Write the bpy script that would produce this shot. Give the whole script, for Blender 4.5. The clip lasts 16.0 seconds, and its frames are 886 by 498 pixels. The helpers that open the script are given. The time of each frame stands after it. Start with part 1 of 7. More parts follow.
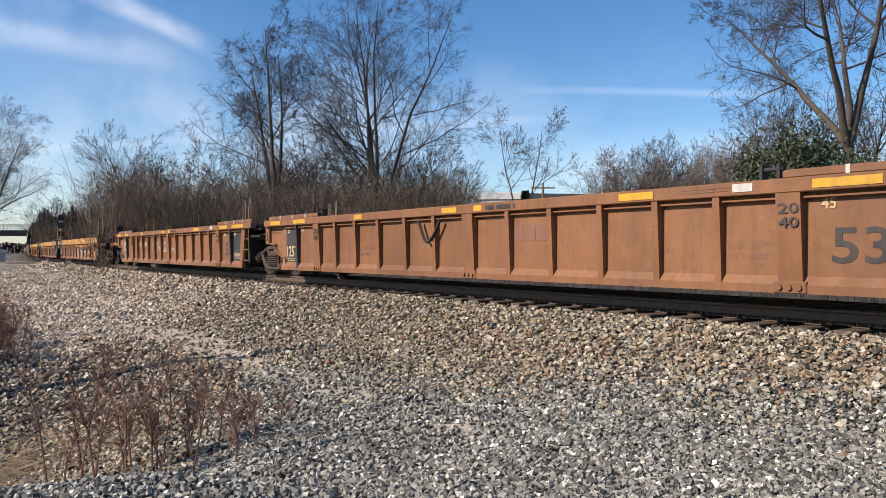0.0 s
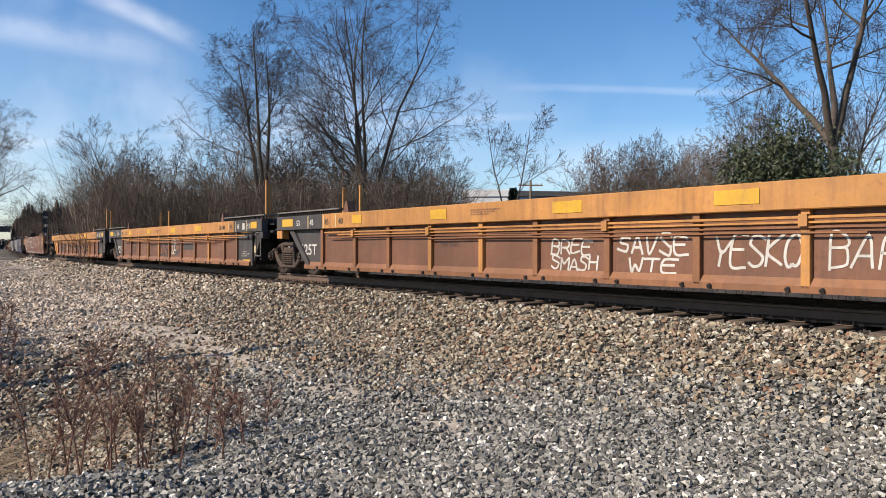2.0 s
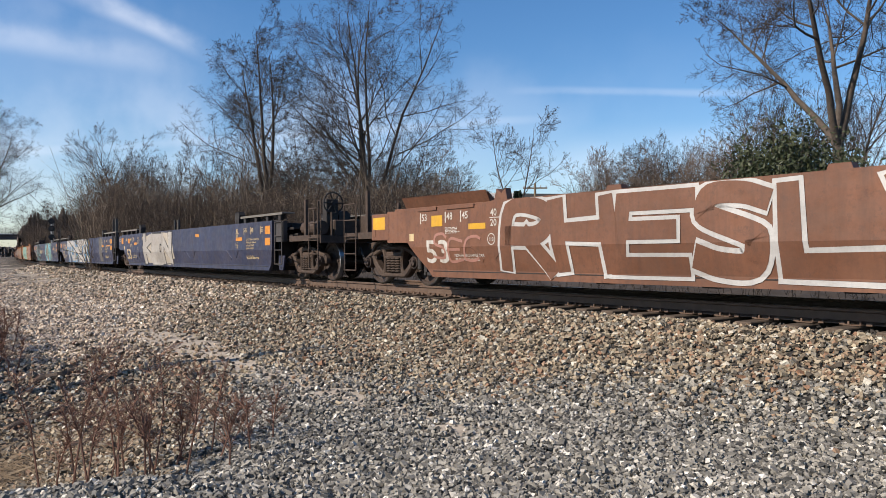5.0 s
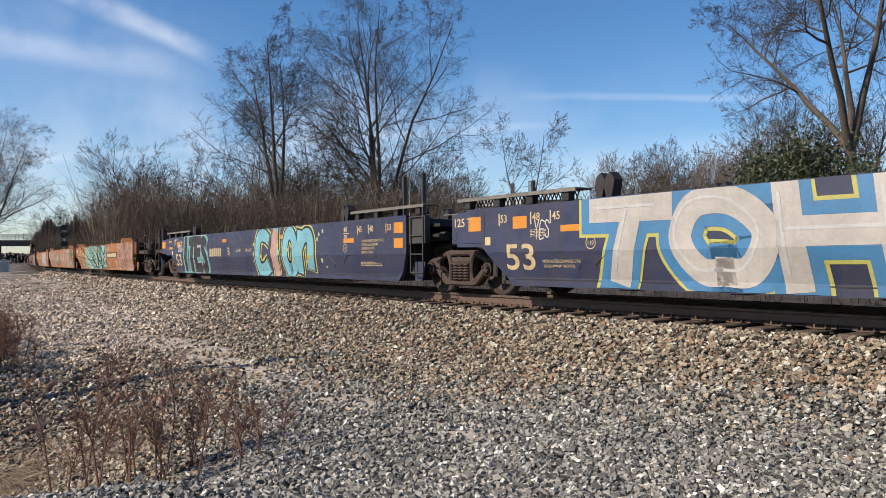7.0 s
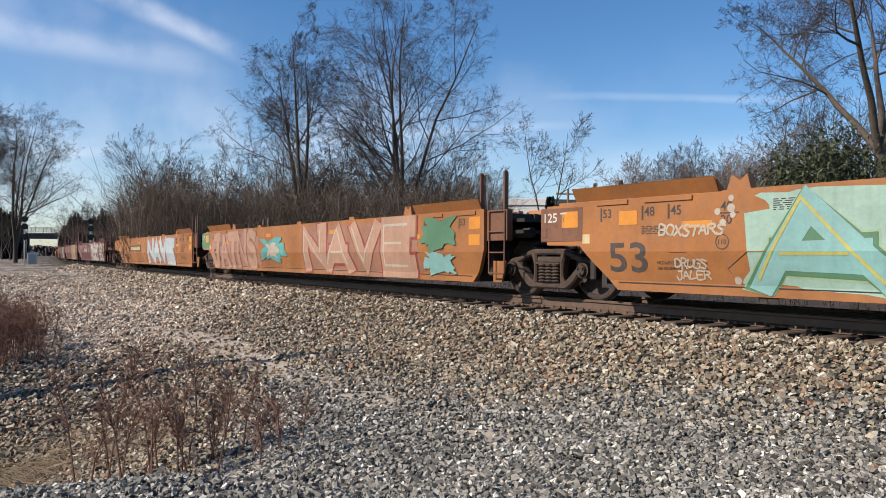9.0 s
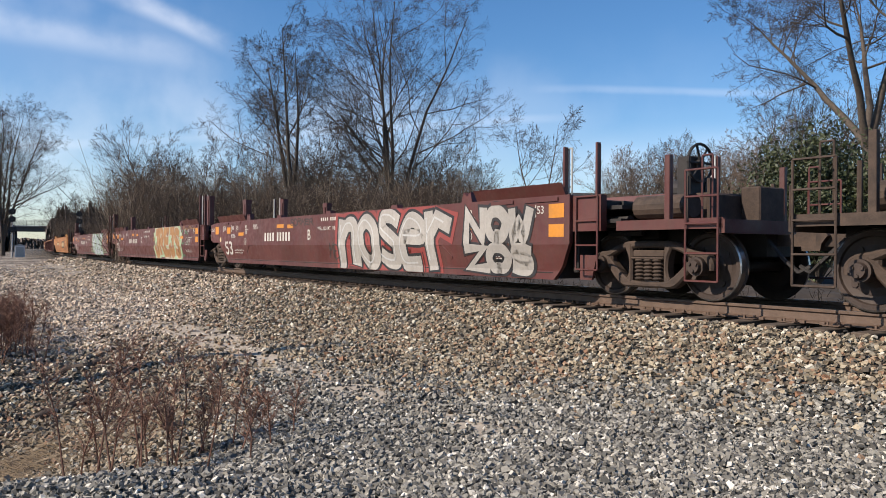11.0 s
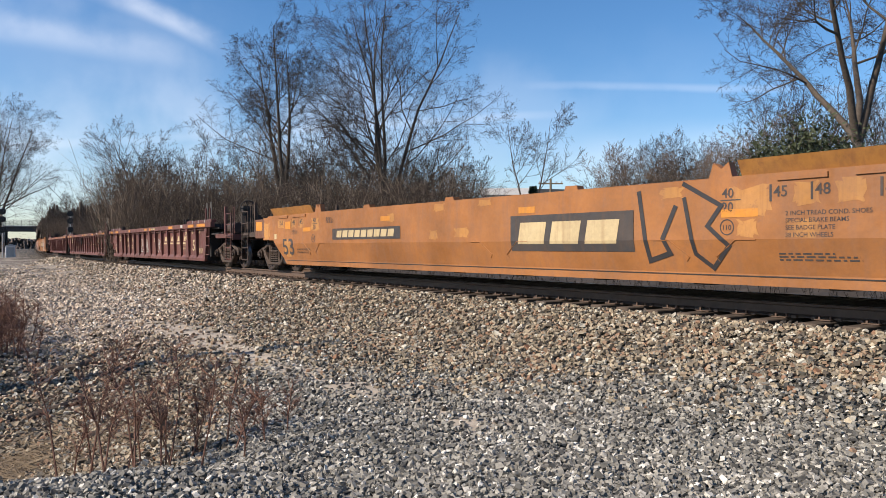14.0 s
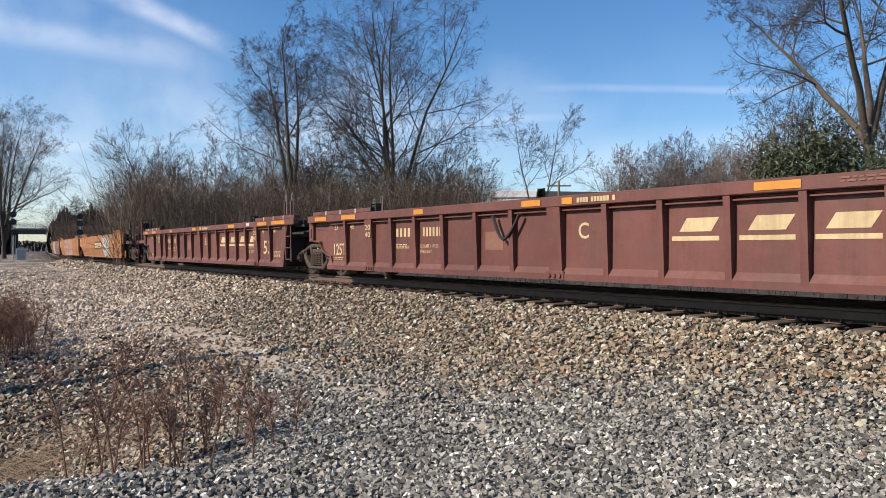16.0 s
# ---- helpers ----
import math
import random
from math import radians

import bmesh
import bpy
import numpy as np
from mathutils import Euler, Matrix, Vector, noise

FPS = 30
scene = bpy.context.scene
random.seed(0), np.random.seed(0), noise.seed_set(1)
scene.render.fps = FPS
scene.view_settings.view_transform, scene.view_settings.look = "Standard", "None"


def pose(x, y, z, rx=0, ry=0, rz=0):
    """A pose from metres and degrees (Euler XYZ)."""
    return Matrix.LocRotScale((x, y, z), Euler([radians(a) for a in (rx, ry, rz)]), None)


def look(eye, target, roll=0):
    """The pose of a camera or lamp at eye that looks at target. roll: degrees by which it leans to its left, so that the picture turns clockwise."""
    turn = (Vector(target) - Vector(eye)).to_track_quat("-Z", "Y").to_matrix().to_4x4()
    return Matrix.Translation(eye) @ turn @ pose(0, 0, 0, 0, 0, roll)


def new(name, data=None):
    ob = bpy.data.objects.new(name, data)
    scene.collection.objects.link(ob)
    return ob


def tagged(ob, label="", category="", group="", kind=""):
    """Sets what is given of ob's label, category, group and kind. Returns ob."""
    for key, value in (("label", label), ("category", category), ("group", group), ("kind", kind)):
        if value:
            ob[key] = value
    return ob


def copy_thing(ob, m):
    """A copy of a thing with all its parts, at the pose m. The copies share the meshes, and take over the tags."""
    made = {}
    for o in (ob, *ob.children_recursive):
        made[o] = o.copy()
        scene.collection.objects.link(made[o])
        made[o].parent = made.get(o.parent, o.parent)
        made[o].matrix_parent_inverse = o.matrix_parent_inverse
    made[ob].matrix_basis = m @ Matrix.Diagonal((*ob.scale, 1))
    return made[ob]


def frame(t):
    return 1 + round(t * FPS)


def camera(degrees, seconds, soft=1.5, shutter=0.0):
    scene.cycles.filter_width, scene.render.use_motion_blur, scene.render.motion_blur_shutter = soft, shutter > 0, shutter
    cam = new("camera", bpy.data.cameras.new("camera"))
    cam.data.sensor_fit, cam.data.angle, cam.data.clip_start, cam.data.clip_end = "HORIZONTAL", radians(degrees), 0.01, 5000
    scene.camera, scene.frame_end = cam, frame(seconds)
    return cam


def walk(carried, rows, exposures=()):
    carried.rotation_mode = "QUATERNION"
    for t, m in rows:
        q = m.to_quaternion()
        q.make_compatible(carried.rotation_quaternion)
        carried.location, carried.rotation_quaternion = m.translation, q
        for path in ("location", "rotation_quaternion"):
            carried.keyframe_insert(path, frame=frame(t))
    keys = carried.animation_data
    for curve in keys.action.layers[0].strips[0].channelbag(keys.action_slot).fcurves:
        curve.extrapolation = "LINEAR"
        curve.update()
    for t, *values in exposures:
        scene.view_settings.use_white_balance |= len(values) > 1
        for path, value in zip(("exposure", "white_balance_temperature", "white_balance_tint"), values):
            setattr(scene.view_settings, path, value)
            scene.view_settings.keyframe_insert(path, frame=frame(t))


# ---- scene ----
# ---------------------------------------------------------------- camera
EYE = 0.691
cam = camera(60.0, 16.0, soft=0.55)
PATH = [
    (0.0, pose(0, 0, EYE, 90.151, 0.047, 0.000)),
    (0.5, pose(0, 0, EYE, 89.820, -0.178, 0.118)),
    (1.0, pose(0, 0, EYE, 89.395, -0.239, -0.306)),
    (1.5, pose(0, 0, EYE, 89.708, -0.207, -0.660)),
    (2.0, pose(0, 0, EYE, 89.930, -0.097, -0.918)),
    (2.5, pose(0, 0, EYE, 89.999, -0.021, -1.012)),
    (3.0, pose(0, 0, EYE, 90.230, 0.016, -1.030)),
    (3.5, pose(0, 0, EYE, 90.229, 0.069, -1.069)),
    (4.0, pose(0, 0, EYE, 90.192, 0.151, -0.853)),
    (6.5, pose(0, 0, EYE, 90.389, 0.606, -0.359)),
    (7.0, pose(0, 0, EYE, 90.662, 0.482, 0.205)),
    (7.5, pose(0, 0, EYE, 91.111, 0.427, 1.468)),
    (8.0, pose(0, 0, EYE, 91.895, -0.051, 1.681)),
    (8.5, pose(0, 0, EYE, 91.195, -0.292, 1.709)),
    (9.0, pose(0, 0, EYE, 90.560, -0.359, 1.811)),
    (11.5, pose(0, 0, EYE, 89.997, -0.331, 0.915)),
    (12.0, pose(0, 0, EYE, 89.958, -0.279, 0.823)),
    (12.5, pose(0, 0, EYE, 90.021, -0.167, 0.840)),
    (13.0, pose(0, 0, EYE, 89.941, -0.047, 0.680)),
    (13.5, pose(0, 0, EYE, 89.895, 0.019, 0.546)),
    (14.0, pose(0, 0, EYE, 89.832, 0.024, 0.563)),
    (14.5, pose(0, 0, EYE, 89.750, -0.033, 0.538)),
    (15.0, pose(0, 0, EYE, 89.807, -0.007, 0.630)),
    (15.5, pose(0, 0, EYE, 89.875, 0.050, 0.843)),
    (16.0, pose(0, 0, EYE, 90.011, 0.049, 1.166)),
]
walk(cam, PATH, [(0.0, 0.48), (4.0, 0.44), (6.5, 0.37), (8.0, 0.40), (9.0, 0.37), (11.5, 0.45), (16.0, 0.48)])

# ---------------------------------------------------------------- light
SUN_AZ, SUN_EL = 202.0, 36.0   # degrees: direction towards the sun, counter-clockwise from +x
world = bpy.data.worlds.new("sky_world")
scene.world = world
world.use_nodes = True
wn = world.node_tree
sky = wn.nodes.new("ShaderNodeTexSky")
sky.sky_type = "NISHITA"
sky.sun_disc = False
sky.air_density, sky.dust_density, sky.ozone_density = 1.0, 0.3, 5.0
sky.sun_elevation = radians(SUN_EL)
sky.sun_rotation = radians(90 - SUN_AZ)
wn.nodes["Background"].inputs["Strength"].default_value = 0.106
tint = wn.nodes.new("ShaderNodeHueSaturation")
tint.inputs["Saturation"].default_value = 1.18
wn.links.new(sky.outputs[0], tint.inputs["Color"])
way = wn.nodes.new("ShaderNodeTexCoord").outputs["Generated"]
ripple = wn.nodes.new("ShaderNodeTexNoise")
ripple.inputs["Scale"].default_value, ripple.inputs["Detail"].default_value = 9.0, 6.0
wn.links.new(way, ripple.inputs["Vector"])


def sky_math(op, a, b=0.0):
    n = wn.nodes.new("ShaderNodeMath")
    n.operation = op
    for k, v in enumerate((a, b)):
        if isinstance(v, float):
            n.inputs[k].default_value = v
        else:
            wn.links.new(v, n.inputs[k])
    return n.outputs[0]


def sky_dot(v):
    n = wn.nodes.new("ShaderNodeVectorMath")
    n.operation = "DOT_PRODUCT"
    n.inputs[1].default_value = v
    wn.links.new(way, n.inputs[0])
    return n.outputs["Value"]


def sky_ease(v, lo, hi, top):
    n = wn.nodes.new("ShaderNodeMapRange")
    n.interpolation_type = "SMOOTHSTEP"
    n.inputs[1].default_value, n.inputs[2].default_value, n.inputs[3].default_value, n.inputs[4].default_value = lo, hi, 0.0, top
    wn.links.new(v, n.inputs[0])
    return n.outputs[0]


def streak(a, b, wide, fade, strength):
    """Vapour trail: a thin band of high cloud from one direction of the sky to another, open to the first side."""
    a, b = Vector(a).normalized(), Vector(b).normalized()
    n = a.cross(b).normalized()
    t = (a - b).normalized()
    off = sky_math("ABSOLUTE", sky_math("ADD", sky_dot(n), sky_math("MULTIPLY", sky_math("SUBTRACT", ripple.outputs["Fac"], 0.5), wide * 1.2)))
    across = sky_ease(off, wide, wide * 0.1, strength)
    return sky_math("MULTIPLY", sky_math("MULTIPLY", across, sky_ease(sky_dot(t), b.dot(t) - fade * 0.3, b.dot(t) + fade, 1.0)),
                    sky_ease(ripple.outputs["Fac"], 0.2, 0.65, 1.0))


cloud = streak((-0.437, 1, 0.330), (-0.268, 1, 0.252), 0.019, 0.075, 0.36)
for more in (streak((-0.577, 1, 0.288), (-0.29, 1, 0.238), 0.024, 0.16, 0.20), streak((-0.6, 1, 0.10), (0.3, 1, 0.15), 0.13, 0.6, 0.26),
             streak((-0.7, 1, 0.36), (-0.2, 1, 0.20), 0.11, 0.4, 0.16), streak((0.30, 1, 0.207), (0.10, 1, 0.211), 0.007, 0.08, 0.14),
             streak((0.0, 1, 0.163), (0.16, 1, 0.172), 0.008, 0.08, 0.10), streak((0.30, 1, 0.12), (0.10, 1, 0.10), 0.05, 0.12, 0.20)):
    cloud = sky_math("ADD", cloud, more)
veil = wn.nodes.new("ShaderNodeMix")
veil.data_type = "RGBA"
veil.inputs[7].default_value = (8.2, 8.6, 9.2, 1)
wn.links.new(cloud, veil.inputs[0])
wn.links.new(tint.outputs[0], veil.inputs[6])
wn.links.new(veil.outputs[2], wn.nodes["Background"].inputs["Color"])
sun = new("sun", bpy.data.lights.new("sun", "SUN"))
sun.data.energy, sun.data.angle, sun.data.color = 5.0, radians(0.5), (1.0, 0.90, 0.77)
sun.matrix_world = look((math.cos(radians(SUN_AZ)) * math.cos(radians(SUN_EL)) * 50,
                         math.sin(radians(SUN_AZ)) * math.cos(radians(SUN_EL)) * 50, math.sin(radians(SUN_EL)) * 50), (0, 0, 0))
scene.view_settings.use_white_balance = True
scene.view_settings.white_balance_temperature, scene.view_settings.white_balance_tint = 6650, 13

# ---------------------------------------------------------------- the track's line
TX, TY, TH, TK, TK2 = 0.0, 16.79, 0.6179, -1.293e-3, 0.445e-5
BEND = 110.0     # the line runs straight beyond this distance


def heading(s):
    c = max(min(s, BEND), -40.0)
    return TH + TK * c + 0.5 * TK2 * c * c


_xs, _ys = {}, {}


def _integrate():
    step = 0.5
    x, y = TX, TY
    _xs[0], _ys[0] = x, y
    for i in range(1, 2200):
        h = heading((i - 0.5) * step)
        x, y = x - math.sin(h) * step, y + math.cos(h) * step
        _xs[i], _ys[i] = x, y
    x, y = TX, TY
    for i in range(-1, -900, -1):
        h = heading((i + 0.5) * step)
        x, y = x + math.sin(h) * step, y - math.cos(h) * step
        _xs[i], _ys[i] = x, y


_integrate()


def on_track(s, q=0.0):
    """The point s metres along the line (away, to the far end), q metres to the viewer's side of its middle."""
    i = math.floor(s / 0.5)
    f = s / 0.5 - i
    x, y = _xs[i] * (1 - f) + _xs[i + 1] * f, _ys[i] * (1 - f) + _ys[i + 1] * f
    h = heading(s)
    return x - math.cos(h) * q, y - math.sin(h) * q

# ---------------------------------------------------------------- materials
def nodes_of(name):
    m = bpy.data.materials.new(name)
    m.use_nodes = True
    return m, m.node_tree, m.node_tree.nodes["Principled BSDF"]


def noise_node(nt, scale, detail=4.0, rough=0.6, stretch=(1, 1, 1), coord="Object"):
    tc = nt.nodes.new("ShaderNodeTexCoord")
    mp = nt.nodes.new("ShaderNodeMapping")
    mp.inputs["Scale"].default_value = stretch
    nz = nt.nodes.new("ShaderNodeTexNoise")
    nz.inputs["Scale"].default_value, nz.inputs["Detail"].default_value, nz.inputs["Roughness"].default_value = scale, detail, rough
    nt.links.new(tc.outputs[coord], mp.inputs["Vector"])
    nt.links.new(mp.outputs[0], nz.inputs["Vector"])
    return nz.outputs["Fac"]


def ramp(nt, fac, stops):
    r = nt.nodes.new("ShaderNodeValToRGB")
    while len(r.color_ramp.elements) < len(stops):
        r.color_ramp.elements.new(0.5)
    for e, (p, c) in zip(r.color_ramp.elements, stops):
        e.position, e.color = p, (*c, 1) if len(c) == 3 else c
    nt.links.new(fac, r.inputs["Fac"])
    return r.outputs["Color"]


def mix(nt, fac, a, b, mode="MIX"):
    n = nt.nodes.new("ShaderNodeMix")
    n.data_type, n.blend_type = "RGBA", mode
    for k, v in ((0, fac), (6, a), (7, b)):
        if hasattr(v, "default_value"):
            nt.links.new(v, n.inputs[k])
        elif isinstance(v, tuple):
            n.inputs[k].default_value = (*v, 1)
        else:
            n.inputs[k].default_value = v
    return n.outputs[2]


def bump(nt, bsdf, height, strength, dist=0.01):
    b = nt.nodes.new("ShaderNodeBump")
    b.inputs["Strength"].default_value, b.inputs["Distance"].default_value = strength, dist
    nt.links.new(height, b.inputs["Height"])
    nt.links.new(b.outputs[0], bsdf.inputs["Normal"])


def scaled(c, k):
    return tuple(min(1.0, v * k) for v in c)


ALBEDO = 0.78    # all base colours are scaled down, which deepens shade against the strong sun


def painted(name, col, rust=(0.16, 0.07, 0.035), wear=0.35, rough=0.6, fade=1.25):
    """Weathered paint on steel: faded patches, rain streaks, rust and road dirt with shapes of their own."""
    m, nt, b = nodes_of(name)
    col, rust = scaled(col, 0.69), scaled(rust, 0.69)
    faded = tuple(min(0.9, v * fade + 0.006) for v in col)
    c = mix(nt, ramp(nt, noise_node(nt, 0.55, 5, 0.65), [(0.38, (0, 0, 0)), (0.62, (1, 1, 1))]), scaled(col, 0.82), faded)
    streak = ramp(nt, noise_node(nt, 3.0, 4, 0.6, (3.0, 3.0, 0.22)), [(0.48, (0, 0, 0)), (0.75, (1, 1, 1))])
    c = mix(nt, streak, c, mix(nt, 0.62, c, rust))
    spots = ramp(nt, noise_node(nt, 9.0, 8, 0.75), [(0.62 - 0.16 * wear, (0, 0, 0)), (0.74 - 0.1 * wear, (1, 1, 1))])
    c = mix(nt, spots, c, mix(nt, 0.75, c, rust))
    fine = noise_node(nt, 22.0, 5, 0.7)
    c = mix(nt, 0.16, c, ramp(nt, fine, [(0.25, (0.2, 0.18, 0.16)), (0.75, (0.85, 0.82, 0.78))]), "OVERLAY")
    dust = ramp(nt, noise_node(nt, 1.6, 7, 0.7, (1.0, 1.0, 2.5)), [(0.42, (0, 0, 0)), (0.72, (0.55, 0.55, 0.55))])
    c = mix(nt, dust, c, mix(nt, 0.35, c, (0.10, 0.07, 0.05)))
    nt.links.new(c, b.inputs["Base Color"])
    nt.links.new(ramp(nt, noise_node(nt, 4.0, 5, 0.6), [(0.3, (rough - 0.12,) * 3), (0.7, (rough + 0.2,) * 3)]), b.inputs["Roughness"])
    bump(nt, b, noise_node(nt, 1.1, 3, 0.5), 0.35, 0.03)
    return m


def plain(name, col, rough=0.7, metal=0.0, vary=0.3, scale=6.0, bumpy=0.2):
    m, nt, b = nodes_of(name)
    col = scaled(col, ALBEDO)
    c = ramp(nt, noise_node(nt, scale, 6, 0.65), [(0.25, scaled(col, 1 - vary)), (0.75, scaled(col, 1 + vary))])
    c = mix(nt, 0.25, c, ramp(nt, noise_node(nt, scale * 9, 3, 0.6), [(0.2, (0.3,) * 3), (0.8, (0.9,) * 3)]), "OVERLAY")
    nt.links.new(c, b.inputs["Base Color"])
    b.inputs["Roughness"].default_value, b.inputs["Metallic"].default_value = rough, metal
    bump(nt, b, noise_node(nt, scale * 5, 4, 0.6), bumpy, 0.01)
    return m


def stone_mat(name, stops):
    """Crushed stone: each piece has a tone of its own."""
    m, nt, b = nodes_of(name)
    g = nt.nodes.new("ShaderNodeNewGeometry")
    c = ramp(nt, g.outputs["Random Per Island"], [(p, scaled(k, ALBEDO)) for p, k in stops])
    c = mix(nt, 0.5, c, ramp(nt, noise_node(nt, 45.0, 4, 0.7), [(0.25, (0.25,) * 3), (0.75, (0.85,) * 3)]), "OVERLAY")
    nt.links.new(c, b.inputs["Base Color"])
    b.inputs["Roughness"].default_value = 0.85
    bump(nt, b, noise_node(nt, 90.0, 3, 0.6), 0.3, 0.004)
    return m


def bed_mat(name, stops, cell=16.0, soil=(0.18, 0.15, 0.12), patch=0.5):
    """Ground of packed small stones, with fines between them in patches."""
    m, nt, b = nodes_of(name)
    tc = nt.nodes.new("ShaderNodeTexCoord")
    v = nt.nodes.new("ShaderNodeTexVoronoi")
    v.inputs["Scale"].default_value = cell
    nt.links.new(tc.outputs["Object"], v.inputs["Vector"])
    sep = nt.nodes.new("ShaderNodeSeparateColor")
    nt.links.new(v.outputs["Color"], sep.inputs[0])
    c = ramp(nt, sep.outputs[0], [(p, scaled(k, 0.75 * ALBEDO)) for p, k in stops])
    soil = scaled(soil, ALBEDO)
    # shade in the gaps between stones, painted as near black
    c = mix(nt, ramp(nt, v.outputs["Distance"], [(0.3, (0, 0, 0)), (0.65, (1, 1, 1))]), c, (0.02, 0.018, 0.015))
    c = mix(nt, ramp(nt, noise_node(nt, 0.5, 5, 0.65), [(patch, (0, 0, 0)), (patch + 0.18, (0.8, 0.8, 0.8))]), c, soil)
    nt.links.new(c, b.inputs["Base Color"])
    b.inputs["Roughness"].default_value = 0.9
    inv = nt.nodes.new("ShaderNodeMath")
    inv.operation = "SUBTRACT"
    inv.inputs[0].default_value = 1.0
    nt.links.new(v.outputs["Distance"], inv.inputs[1])
    bump(nt, b, inv.outputs[0], 0.9, 0.05)
    return m


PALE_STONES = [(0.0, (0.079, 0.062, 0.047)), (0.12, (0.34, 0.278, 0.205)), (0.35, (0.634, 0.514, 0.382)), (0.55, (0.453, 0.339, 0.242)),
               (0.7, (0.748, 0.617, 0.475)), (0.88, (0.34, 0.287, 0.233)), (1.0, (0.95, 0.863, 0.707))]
TAN_STONES = [(0.0, (0.04, 0.032, 0.023)), (0.2, (0.202, 0.161, 0.11)), (0.42, (0.42, 0.346, 0.236)), (0.58, (0.242, 0.125, 0.07)),
              (0.68, (0.468, 0.394, 0.272)), (0.85, (0.121, 0.109, 0.089)), (1.0, (0.71, 0.659, 0.53))]
GREY_STONES = [(0.0, (0.035, 0.035, 0.031)), (0.3, (0.162, 0.153, 0.131)), (0.6, (0.363, 0.34, 0.285)), (0.8, (0.171, 0.163, 0.143)),
               (0.93, (0.523, 0.493, 0.424)), (1.0, (0.806, 0.77, 0.673))]
M_TAN = stone_mat("tan_ballast", TAN_STONES)
M_GREY = stone_mat("grey_stone", GREY_STONES)
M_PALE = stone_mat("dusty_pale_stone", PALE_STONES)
M_BED_TAN = bed_mat("ballast_bed", TAN_STONES, 17.0, (0.42, 0.36, 0.29), 0.6)
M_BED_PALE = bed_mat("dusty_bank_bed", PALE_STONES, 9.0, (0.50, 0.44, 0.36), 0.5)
M_BED_GREY = bed_mat("gravel_bed", GREY_STONES, 20.0, (0.42, 0.38, 0.32), 0.6)
# ballast below the train: its shade is put into these near-black colours
M_BED_SHADE = bed_mat("shade_dark_ballast", [(0.0, (0.02, 0.018, 0.016)), (1.0, (0.07, 0.06, 0.05))], 17.0, (0.03, 0.026, 0.022), 0.5)
M_SHADE_STONE = stone_mat("shade_dark_stone", [(0.0, (0.018, 0.016, 0.014)), (0.7, (0.06, 0.05, 0.042)), (1.0, (0.12, 0.1, 0.08))])
M_SAND = plain("sandy_fines", (0.41, 0.35, 0.275), 0.95, vary=0.32, scale=3.0, bumpy=0.8)
# far-side litter and weeds: shade seen beneath the cars is painted into both
M_SHADE_LITTER = plain("shade_dark_litter", (0.04, 0.03, 0.022), 0.95, vary=0.5, scale=1.5, bumpy=0.6)
M_SHADE_WEED = plain("shade_dark_weeds", (0.026, 0.020, 0.015), 0.95, vary=0.4, scale=2.0)
M_SOIL = plain("dry_grass_soil", (0.20, 0.15, 0.10), 0.95, vary=0.5, scale=1.5, bumpy=0.6)
M_TIE = plain("creosoted_wood", (0.095, 0.068, 0.048), 0.85, vary=0.5, scale=5.0, bumpy=0.6)
M_RAIL = plain("rusted_rail_steel", (0.13, 0.085, 0.06), 0.65, 0.3, 0.3, 8.0)
M_RAILTOP = plain("polished_rail_head", (0.42, 0.41, 0.40), 0.3, 0.9, 0.15, 5.0, 0.05)
M_CAST = plain("rusty_cast_steel", (0.062, 0.04, 0.028), 0.8, 0.1, 0.6, 5.0, 0.5)
# rust brown, darkened for the shadow of the car body over the wheels
M_WHEEL = plain("shaded_rusty_wheel_steel", (0.05, 0.034, 0.027), 0.65, 0.3, 0.55, 3.0, 0.3)
M_TREAD = plain("worn_wheel_tread", (0.45, 0.43, 0.41), 0.3, 0.9, 0.15, 5.0, 0.05)
M_DARK = plain("grimy_dark_steel", (0.028, 0.024, 0.022), 0.7, 0.2, 0.5, 4.0, 0.4)
M_BLACK = painted("black_paint", (0.022, 0.022, 0.025), (0.07, 0.045, 0.03), 0.2)
M_GRATE = plain("galvanised_grating", (0.22, 0.20, 0.17), 0.6, 0.5, 0.35, 6.0)
M_YELLOW = painted("reflective_yellow", (0.80, 0.44, 0.015), (0.4, 0.22, 0.06), 0.05, 0.5, 1.0)
M_AMBER = painted("reflective_amber", (0.78, 0.30, 0.02), (0.4, 0.2, 0.06), 0.05, 0.5, 1.0)
M_WHITE = painted("white_stencil_paint", (0.72, 0.70, 0.64), (0.35, 0.28, 0.2), 0.1, 0.6, 1.0)
M_CREAM = painted("cream_stencil_paint", (0.70, 0.55, 0.30), (0.4, 0.25, 0.12), 0.1, 0.6, 1.0)
M_INK = painted("dark_stencil_paint", (0.05, 0.045, 0.045), (0.12, 0.07, 0.04), 0.1, 0.7, 1.0)
M_FAINT = painted("worn_stencil_paint", (0.27, 0.12, 0.075), (0.2, 0.1, 0.06), 0.3, 0.7, 1.0)
P_ORANGE = painted("weathered_orange_brown_paint", (0.25, 0.100, 0.034), (0.17, 0.07, 0.032), 0.45)
P_YELLOW = painted("faded_yellow_orange_paint", (0.50, 0.225, 0.05), (0.25, 0.1, 0.045), 0.3)
P_RUSTY = painted("rust_brown_paint", (0.18, 0.072, 0.034), (0.11, 0.05, 0.03), 0.6)
P_RED = painted("freight_car_red_paint", (0.14, 0.040, 0.029), (0.09, 0.04, 0.03), 0.25)
P_MAROON = painted("maroon_paint", (0.120, 0.027, 0.022), (0.09, 0.04, 0.03), 0.1, 0.5, 1.1)
